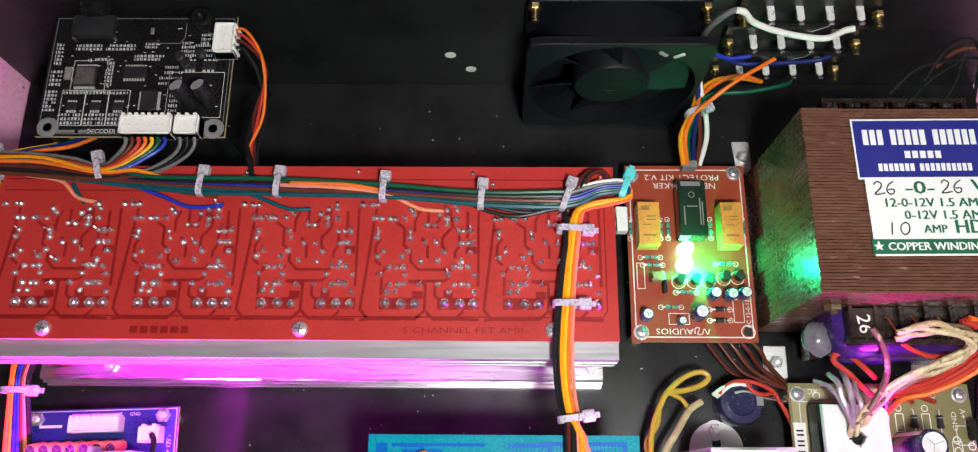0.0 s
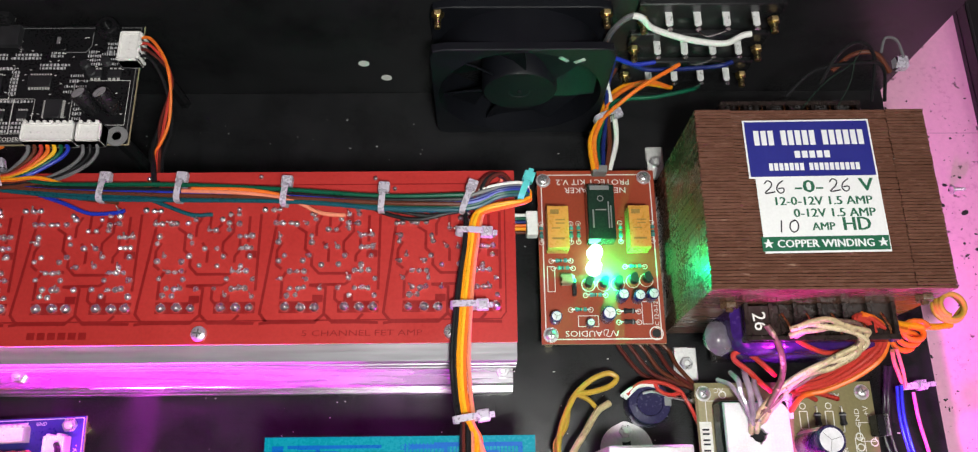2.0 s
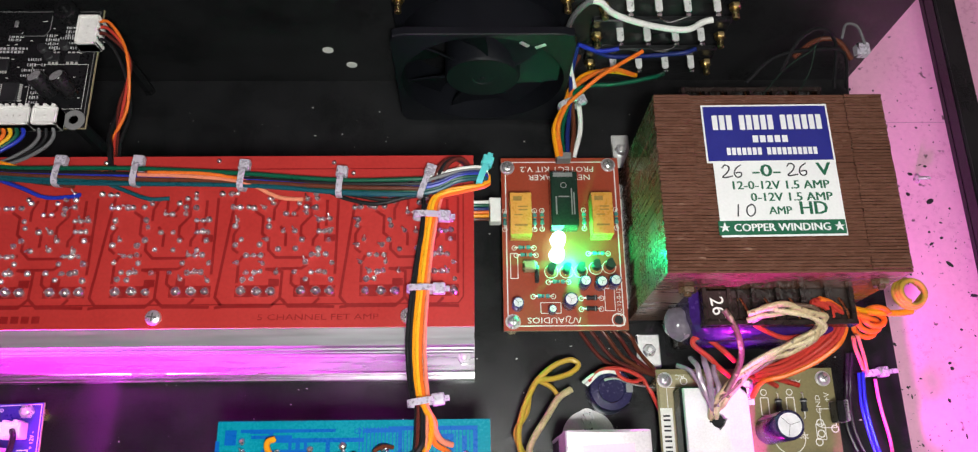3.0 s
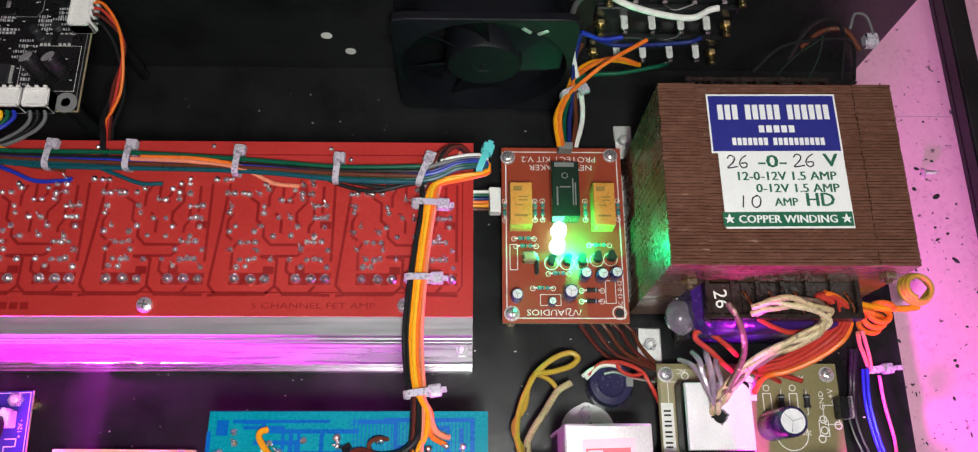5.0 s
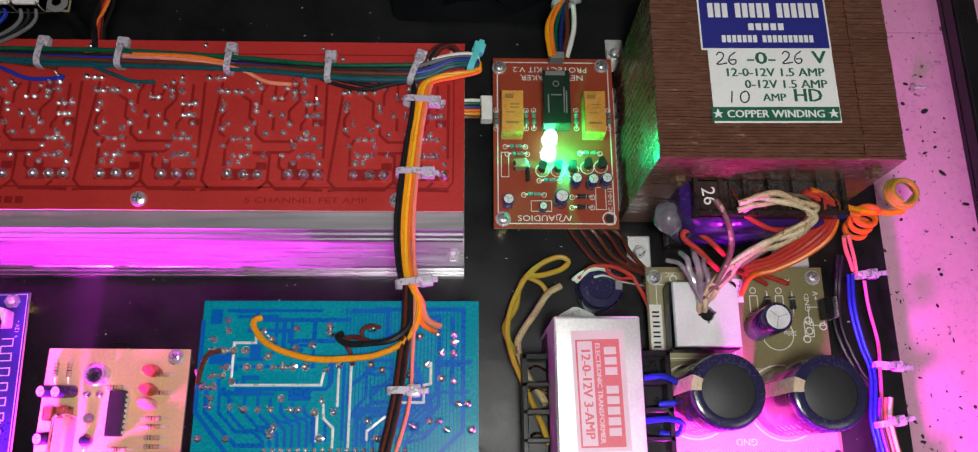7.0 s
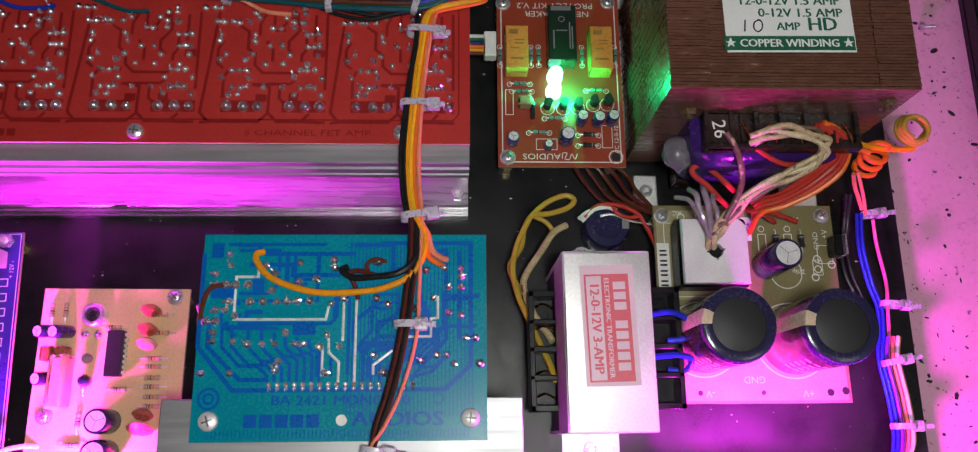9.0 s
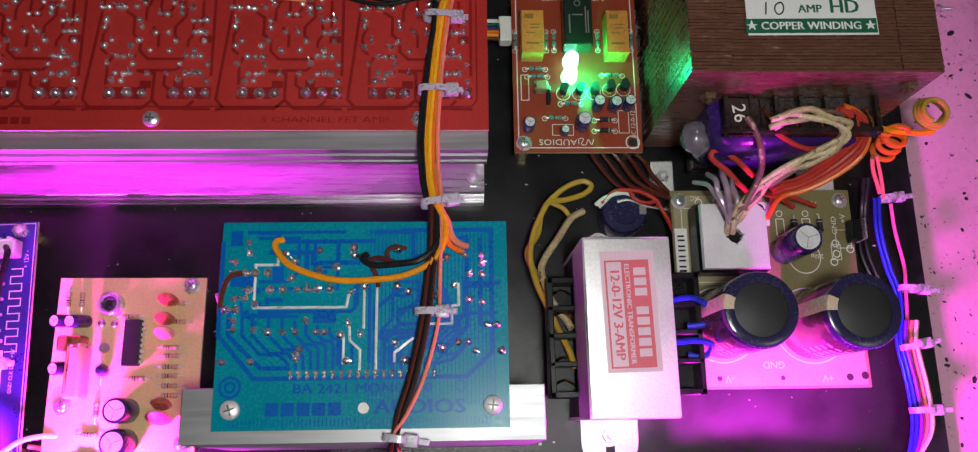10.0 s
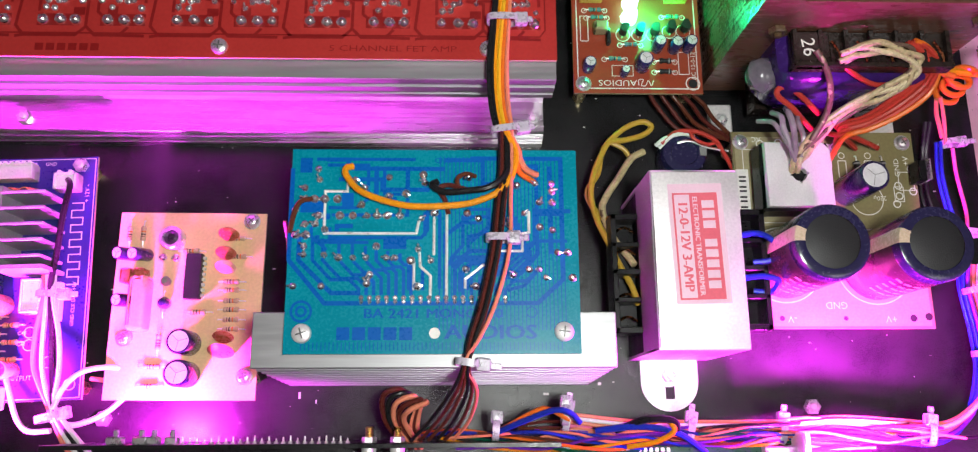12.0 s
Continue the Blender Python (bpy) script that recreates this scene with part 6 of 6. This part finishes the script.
for k, c in enumerate(("salmon", "brown", "violet", "salmon", "blue", "maroon", "green", "amber", "violet", "salmon")):
    frng = random.Random(60 + k)
    x0, x1 = 20 + 12 * k, 130 + 9 * k
    wire(fl, c, [(x0 + (x1 - x0) * i / 7, -72.5 + 4.5 * math.sin(0.9 * i + 2.1 * k) * frng.random(), 25 + 7 * frng.random()) for i in range(8)], 0.55)
wire(fl, "blue", [(38, -71, 30), (50, -66, 36), (60, -62.5, 40), (66, -63.5, 40), (70, -67, 36)], 1.1)
wire(fl, "orange", [(40, -70, 30), (52, -63.5, 36), (58, -62, 38), (66, -66, 36)], 0.9)
wire(fl, "amber", [(94, -69, 30), (101, -66, 38), (104, -70, 40), (98, -74, 36), (88, -76, 32)], 1.0)
wire(fl, "black", [(84, -70, 32), (94, -66, 40), (104, -66.5, 40), (106, -71, 36)], 1.3)
wire(fl, "blue", [(76, -70, 34), (92, -68.5, 38), (106, -71, 37), (118, -78, 30)], 1.2)
for x, y, a in ((65, -64, 85), (39, -69.5, 85)):
    cable_tie(fl, x, y, 33, a, 7, 7, 0)

# ---------------- supply choke and mustard leads ----------------
ck = thing("sensor_capsule", 122, 46, 0, "navy round capsule with tinned and red leads beside the small transformer", "choke")
part("body", lathe([(9.6, 0), (10, 1), (10, 12), (9.2, 13.5), (6, 13.8), (5.6, 13.2), (0, 13)], 0, 0, 0, 32), CAP_SLEEVE, ck)
part("mark", box(6.5, 9.5, -1.5, 2.5, 13.55, 13.9, 0.1), GREY_BODY, ck)
for p in ([(-12.5, 3, 13), (-8, 6, 15), (-1, 7.6, 15.5), (4, 6.5, 15)], [(-11, 2, 13), (-5, 7, 16), (3, 9, 15)]):
    part("tinned_lead", tube(p, 0.9, 8, 5), WIRE["white"], ck)
part("tinned_lead", tube([(-3, 4, 14), (2, 4.6, 15), (10, 2, 14), (19, 0.5, 14)], 0.8, 8, 5), SOLDER, ck)
wire(ck, "red", [(-10, 3.5, 14), (-4, 8.2, 16), (5, 8.4, 16), (13, 5, 15), (16, 1, 14), (19, -5, 14), (22, -14, 16)], 1.0)
wire(ck, "red", [(2, 9, 16), (4, 5, 16), (9, 3.0, 15.5), (14, 4, 15)], 0.9)
yw = thing("primary_leads", 0, 0, 0, "loose mustard leads of the small transformer", "wire")
wire(yw, "mustard", [(96, -22, 27), (93.5, -15, 28), (90, -6, 24), (85, 6, 22), (82, 14, 20), (80, 25, 18), (82, 36, 17), (86.5, 46, 16), (90, 51, 16), (97, 56.5, 16), (104, 58.8, 16), (107.5, 56.5, 16), (104, 53, 16), (96, 50.5, 16), (89, 49.5, 16), (85.5, 44, 15), (84, 36, 14), (79, 27, 14), (84, 16, 18), (90, 13.5, 25), (97, 13.5, 27)], 1.25)
wire(yw, "mustard", [(90, 49.5, 15), (95, 47, 15), (98, 43.5, 14)], 1.1)
part("sleeved_lead", tube([(104, 46, 14), (98, 42, 16), (92, 33, 17), (86, 24, 18), (84.5, 18, 19), (88, 6, 22), (93, -2, 25), (95, -6, 27)], 1.5, 8, 6), SLEEVE_CLEAR, yw)
wire(yw, "blue", [(133, 3, 41), (140, 3.4, 43), (146.5, 0, 42), (146, -6, 40), (139, -7, 38)], 1.2)
wire(yw, "blue", [(133, -13.5, 40), (141, -13, 42), (147, -14.5, 41), (145.5, -18.5, 38), (139, -18, 36)], 1.2)

# ---------------- paper-laminate tone board ----------------
OX, OY, OZ = -115.0, -57.6, 14.0
tone = board("filter_board", OX, -55.4, OY, 18.4, OZ, "pale yellow paper-laminate filter board with upright capacitors", PAPER_BOARD, rz=-0.4)
O = lambda x, y: (x - OX, y - OY)
for x, y in ((-61.3, 15.0), (-60.2, -48.4), (-108.8, -33.3)):
    pan_screw(tone, *O(x, y), 0, 2.8, washer=3.4)
    standoff(tone, *O(x, y), -OZ)
for x, y, r, h in ((-82.8, -35.5, 4.9, 13), (-82.6, -58.6 + 11.0, 5.2, 13)):
    electrolytic(tone, *O(x, y), 0, r, h, CAP_SLEEVE)
for x, y, lean in ((-108.0, 0.6, (-0.35, 0.1)), (-102.4, 0.4, (-0.3, 0.1)), (-106.4, -18.2, (-0.35, 0.1))):
    electrolytic(tone, *O(x, y), 0, 2.6, 10, CAP_SLEEVE, lean)
chip(tone, *O(-82.6, -8.6), 0.4, 6.4, 18.5, 3.6, 8, "y", body=CHIP)
trim = part("trimmer", lathe([(4.4, 0), (4.7, 0.6), (4.7, 5.2), (4.1, 5.8), (3.2, 5.8), (3.0, 4.6)], *O(-92.2, 7.0), 0, 26, closed=False), NICKEL, tone, "small round metal-rimmed trimmer")
part("rotor", lathe([(3.1, 0.2), (3.1, 4.4), (1.4, 4.9), (1.2, 4.4), (0, 4.4)], *O(-92.2, 7.0), 0, 20), VENT_DARK, trim)
for x, y in ((-96.4, -0.5), (-91.2, -0.6)):
    bmj = bmesh.new()
    joint(bmj, *O(x, y), 2.0, 2.4)
    part("solder_joint", bmj, SOLDER, tone)
part("film_capacitor", box(*[v for v in (O(-106, 0)[0], O(-98.6, 0)[0])], O(0, -31)[1], O(0, -9)[1], 0.3, 9, 2.0, seg=3), PINK_CASE, tone, "salmon film capacitor lying flat")
for x in (-108.0, -102.6):
    part("film_capacitor", box(O(x - 2.2, 0)[0], O(x + 2.2, 0)[0], O(0, -12)[1], O(0, -6)[1], 1.0, 8, 1.0, seg=2), FILM_RED, tone)
for x, y, m_ in ((-69.4, 8.8, FILM_RED), (-70.0, 1.0, FILM_RED), (-69.8, -4.8, PINK_CASE), (-68.6, -33.0, FILM_RED), (-69.2, -38.6, CERAMIC)):
    sc = 1.0 if m_ is not CERAMIC else 1.25
    dsk = lathe([(0, -1.5), (3.0, -1.2), (4.2 * sc, 0), (3.0, 1.2), (0, 1.5)], seg=20, tilt=Matrix.Rotation(math.pi / 2 - 0.5, 3, "X"))
    bmesh.ops.transform(dsk, matrix=Matrix.Translation((*O(x, y), 3.6)), verts=dsk.verts)
    part("disc_capacitor", dsk, m_, tone)
for x, y in ((-67.6, -10.4), (-67.4, -13.8), (-67.2, -18.2), (-67.0, -21.8), (-66.8, -25.8), (-66.6, -29.6), (-66.5, 7.6), (-65.5, 0), (-80.1, -22.8), (-96.4, -44.6), (-96.8, -52.2), (-84.8, 2.2)):
    resistor(tone, *O(x, y), 0, 6.2, 1.1, 0, RES_TAN, 11)
for x, y in ((-110.4, 9.2), (-104.9, 9.3), (-94.8, -35.0), (-94.2, -19.8)):
    resistor(tone, *O(x, y), 0, 6.0, 1.1, math.pi / 2, RES_TAN, 11)
part("diode_bead", lathe([(0, 0), (1.8, 0.8), (2.0, 3), (1.2, 4.6), (0, 5)], *O(-93.6, -10.6), 0, 14), GREY_BODY, tone)
part("tantalum_bead", lathe([(1, 0), (2.2, 1.5), (2.4, 4.5), (1.5, 6.5), (0, 7)], *O(-93.0, -19.6), 0, 14), CAP_SLEEVE, tone)

# ---------------- deep blue preamplifier board ----------------
pur = board("preamp_board", -189.2, -123.2, -59.6, 40.4, 13.5, "deep blue preamplifier board with a finned cooler and white connectors", PURPLE_MASK, rz=2.06)
for x, y in ((4.0, 96), (59.5, 96.2)):
    nut_on_stud(pur, x, y, 0)
    standoff(pur, x, y, -13.5)
for x, y in ((4, 4), (61, 5)):
    standoff(pur, x, y, -13.5)
socket_header(pur, 20.5, 42.5, 89.5, 96.0, 0, 6.5, 9)
socket_header(pur, 51.5, 60.5, 84.5, 91.5, 0, 7.0, 2)
for k in range(7):
    electrolytic(pur, 8 + 5.7 * k, 84.0, 0, 2.7, 9, ORANGE_CASE, (-0.12, 0.18), top=VENT_DARK)
for x, y in ((8, 77.5), (21, 77.5), (27, 77.5), (30, 68), (30, 74)):
    electrolytic(pur, x, y, 0, 2.8, 9, ORANGE_CASE, (-0.15, 0.2), top=VENT_DARK)
fin = part("finned_cooler", box(38, 56, 49.5, 51, 0.5, 19), FINS, pur, "small grey finned cooler")
part("cooler_back", box(36, 38, 49.5, 83, 0.5, 18), FINS, fin)
for k in range(5):
    part("cooler_fin", box(38, 55, 54 + 6.4 * k, 55.2 + 6.4 * k, 0.5, 19, 0.2), FINS, fin)
socket_header(pur, 42.5, 50.5, 34.0, 47.5, 0, 7.5, 4, "y")
part("pin_header", box(51.8, 56.5, 31, 46.5, 0.1, 4, 0.3), WHITE_NYLON, pur)
for x, y in ((24, 44), (24, 50), (30, 44), (30, 50)):
    part("box_capacitor", box(x - 2.4, x + 2.4, y - 2.6, y + 2.6, 0.2, 9, 0.5), CAP_BLUE, pur)
for x, y, s in ((33, 38, 4.2), (22, 36, 4.2), (28, 17, 4.0), (20, 17, 4.0), (38, 12, 3.6), (30, 10, 3.6)):
    electrolytic(pur, x, y, 0, s, 10, ORANGE_CASE, top=VENT_DARK)
for k in range(6):
    resistor(pur, 30 + (k % 2) * 7, 33.5 - 3.4 * k, 0, 6, 1.1, 0, RES_TAN, 10)
part("output_jack", box(22, 37, -3, 6, 0.3, 9, 0.6), WHITE_NYLON, pur)
zig = bmesh.new()
zp = []
for k in range(6):
    y = 80 - 6.2 * k
    zp += [(56.8, y), (61.5, y), (61.5, y - 3.1), (56.8, y - 3.1)]
ribbon(zp, 0.45, 0, 0.03, zig)
outline(0.8, 65.2, 0.8, 99.2, 0.3, 0, 0.03, zig)
for x, y in ((61, 6), (44, 27), (44, 22), (52, 15)):
    flat_ring(x, y, 2.2, 0.35, 0.03, zig, 16)
part("silk_screen", zig, WHITE_INK, pur)
lettering("GND", 46.8, 97.2, 0.03, 1.5, WHITE_INK, pur)
lettering("GND CLK DAT +5V", 60.2, 38, 0.03, 1.5, WHITE_INK, pur, rz=90)
lettering("+ 12V -", 62.6, 84, 0.03, 1.8, WHITE_INK, pur, rz=90)
lettering("OUTPUT", 41, 9, 0.03, 1.9, WHITE_INK, pur)
lettering("C48", 41, 26.8, 0.03, 1.5, WHITE_INK, pur)
lettering("C41", 41, 22.4, 0.03, 1.5, WHITE_INK, pur)
bars([(10, 92.8, 10, 1.2), (30, 97.6, 22, 0.8)], 0.01, WHITE_INK, pur)
part("logo_stroke", tube([(53, 25, 0.05), (54.5, 21, 0.05), (57, 18, 0.05), (53.5, 16.5, 0.05), (56, 13, 0.05), (52.5, 12, 0.05)], 0.5, 6, 4), WHITE_INK, pur)

pl_ = thing("preamp_wires", 0, 0, 0, "white and dark wires tied together at the preamplifier board", "wiring loom")
wire(pl_, "black", [(-134, 30, 22), (-131, 26, 26), (-132.5, 14, 26), (-134, 0, 24), (-136, -12, 22), (-136, -24, 20), (-131, -44, 20), (-129, -62, 20)], 1.2)
for k, c in enumerate(("salmon", "white", "black", "white")):
    wire(pl_, c, [(-140 + 1.4 * k, -9, 20), (-138 + 1.2 * k, -18, 22), (-139.5 + 3 * k, -33, 22), (-138.5 + 3.2 * k, -46, 22), (-131 + 0.9 * k, -59, 24), (-128 + k, -64, 25), (-124 + 2.2 * k, -74, 22), (-118 + 3 * k, -84, 18)], 1.0)
wire(pl_, "white", [(-129, -64, 25), (-126, -54, 24), (-121, -47.5, 22), (-114, -45, 17), (-107, -45.5, 11)], 1.1)
wire(pl_, "white", [(-128, -65, 25), (-121, -67, 22), (-113, -63, 16), (-108, -57, 11)], 1.1)
wire(pl_, "salmon", [(-122, -49, 10), (-115, -49.5, 9), (-108, -46, 9)], 0.9)
wire(pl_, "white", [(-128, -69, 25), (-137, -69, 24), (-143, -64, 22), (-148, -54, 20), (-152, -46, 18)], 1.0)
cable_tie(pl_, -135.4, -17, 22.5, 0, 9, 7, 3)
cable_tie(pl_, -129, -64, 25, 15, 9, 7, 0)

le = thing("left_edge_loom", 0, 0, 0, "tied bundle of orange, blue and brown wires at the case edge", "wiring loom")
for k, c in enumerate(("orange", "amber", "navy", "blue", "brown", "salmon", "black")):
    wire(le, c, [(-196 + 0.9 * k, 132, 62), (-196 + 1.3 * k, 100, 30), (-196 + 1.5 * k, 66, 27), (-194.5 + 1.2 * k, 52, 29), (-196 + 1.5 * k, 36, 24), (-200 + 2 * k, 12, 14), (-202 + 2 * k, -30, 8)], 1.15)
cable_tie(le, -191, 47.5, 29.5, 0, 11, 9, 3)

# ---------------- control board standing behind the front panel ----------------
cb = thing("control_board", 0, 0, 0, "control board standing on edge behind the front panel", "circuit board")
part("upright_laminate", box(-122, 62, -75.4, -73.8, 2, 45, 0.1), BLACK_MASK, cb)
for k in range(26):
    x = -78 + 2.54 * k
    part("pin", lathe([(0.9, 0), (0.5, 0.9), (0.35, 1.0), (0.3, 1.6 + 1.1 * ((k * 7) % 5) / 4), (0, 1.9 + 1.1 * ((k * 7) % 5) / 4)], x, -73.7, 42.4, 8, tilt=Matrix.Rotation(-math.pi / 2, 3, "X")), PINS, cb)
for x, w in ((-97, 5.6), (-88, 5.0), (-83.5, 4.4), (-77, 4.4)):
    kb = part("push_switch", box(x - w / 2, x + w / 2, -73.8, -71.0, 39, 43.5, 0.5), NICKEL, cb)
    part("plunger", box(x - 0.8, x + 0.8, -71.2, -68.6, 40, 42, 0.3), NICKEL, kb)
for x in (-7, 3.2):
    thread = [(1.7, 0.0)] + [(1.6 if i % 2 else 1.3, 1.8 + 0.3 * i) for i in range(13)] + [(1.1, 5.7), (0, 5.7)]
    to_back = Matrix.Rotation(-math.pi / 2, 3, "X")
    pt = part("control_shaft", lathe(thread, x, -73.6, 41, 18, tilt=to_back), BRASS, cb, "threaded brass control bush")
    part("hex_nut", lathe([(2.7, 0.1), (2.7, 1.8), (2.4, 2.1), (1.5, 2.1)], x, -73.6, 41, 6, tilt=to_back), NICKEL, pt)
    part("control_body", lathe([(2.6, -9), (2.6, -1.8)], x, -73.6, 41, 20, tilt=to_back), STEEL, pt)
gb = thing("display_board", 0, 0, 0, "green module board lying at the front among wires", "circuit board")
part("laminate", box(64, 150, -96 + 6, -76, 26, 27.6, 0.1), GREEN_MASK, gb)
for x, y, w, d in ((92, -79, 4, 2.4), (100, -79, 5, 2.4), (104, -83, 8, 6)):
    part("chip", box(x - w / 2, x + w / 2, y - d / 2, y + d / 2, 27.6, 29, 0.2), CHIP, gb)
tp = bmesh.new()
for k in range(10):
    box(84 + 2.2 * k, 85.2 + 2.2 * k, -77.8, -76.4, 27.6, 28.4, bm=tp)
tagged(part("contacts", tp, PINS, gb), kind="stuff")
lettering("M7.087", 127, -80, 27.62, 2.2, WHITE_INK, gb)
part("plug", box(140, 152, -82, -76, 27.6, 33, 0.5), WHITE_NYLON, gb)
part("button_post", box(152, 154.4, -80, -71, 22, 40, 0.5), WHITE_NYLON, gb)

fx = thing("floor_screw", 172.6, -61.2, 0, "bright hex nut and screw on the case floor", "screw", "floor screws")
nut_on_stud(fx, 0, 0, 0, r=3.4)
for x, y in ((-119.3, -64.6),):
    copy_thing(fx, pose(x * MM, y * MM, 0))
ls = thing("loose_screw", 289.5, 154.5, -9, "bright screw lying loose on the floor tile", "screw")
screw = lathe([(2.6, 0), (2.4, 0.9), (1.2, 1.5), (1.05, 1.6), (1.0, 6.4), (0.3, 7.2), (0, 7.3)], 0, 0, 0, 14, tilt=Matrix.Rotation(1.45, 3, "Y"))
bmesh.ops.translate(screw, vec=(0, 0, 2.4), verts=screw.verts)
part("screw_body", screw, NICKEL, ls)
lt = thing("back_lead", 0, 0, 0, "mains lead with white ties behind the transformer", "wire")
wire(lt, "black", [(196, 176, 66), (202, 186, 74), (212, 192, 74), (222, 190, 66), (226, 176, 50)], 0.8)
wire(lt, "black", [(180, 170, 66), (192, 180, 70), (210, 184, 70), (226, 186, 64), (232, 176, 50)], 0.8)
wire(lt, "grey", [(222, 188, 72), (224, 194, 74), (230, 194, 72), (234, 188, 68)], 0.6)
for line in (((186, 164, 64), (196, 174, 72), (206, 180, 76), (214, 190, 74)), ((203, 166, 64), (207, 174, 70), (208, 182, 76))):
    part("clear_filament", tube(line, 0.2, 6, 5), CLEAR_DARK, lt)
wire(lt, "brown", [(205, 186, 60), (214, 192, 64), (223, 191, 66), (230, 184, 62)], 1.1)
part("tie_head", box(231, 237, 184, 190, 62, 67, 0.8), TIE_NYLON, lt)

# bits of dust, clippings and paint chips on the case floor
drng = random.Random(5)
dust = bmesh.new()
for k in range(420):
    x, y = drng.uniform(-220, 250), drng.uniform(-70, 200)
    s = 0.1 + 0.4 * drng.random() ** 3
    box(x, x + s * drng.uniform(1, 3), y, y + s, 0.0, 0.15, bm=dust)
for x, y, w, d in ((60, -56, 2.4, 1.0), (83, -52, 1.4, 1.2), (89, -51, 1.0, 0.5), (-41, -57, 0.8, 2.6), (-34, -59, 0.5, 1.6), (26, -57, 1.8, 0.4)):
    box(x, x + w, y, y + d, 0.0, 0.4, 0.1, dust)
tagged(part("floor_dust", dust, WHITE_INK), "scattered pale dust and clippings on the black case floor", "dust", kind="stuff")
chips = bmesh.new()
for k in range(420):
    x, y = 262 + drng.random() ** 1.4 * 48, drng.uniform(-80, 210)
    r = 0.22 + 1.3 * drng.random() ** 4
    one = lathe([(r, 0), (r * 0.7, 0.15), (0, 0.2)], 0, 0, 0, drng.choice((5, 6, 7)))
    turn = Matrix.Translation((x, y, -8.98)) @ Matrix.Rotation(drng.uniform(0, 3.1), 4, "Z") @ Matrix.Diagonal((drng.uniform(0.5, 1.7), drng.uniform(0.4, 1.0), 1, 1))
    bmesh.ops.transform(one, matrix=turn, verts=one.verts)
    join(chips, one)
tagged(part("floor_specks", chips, CHIP), "dark specks and crumbs on the floor tile", "crumbs", kind="stuff")
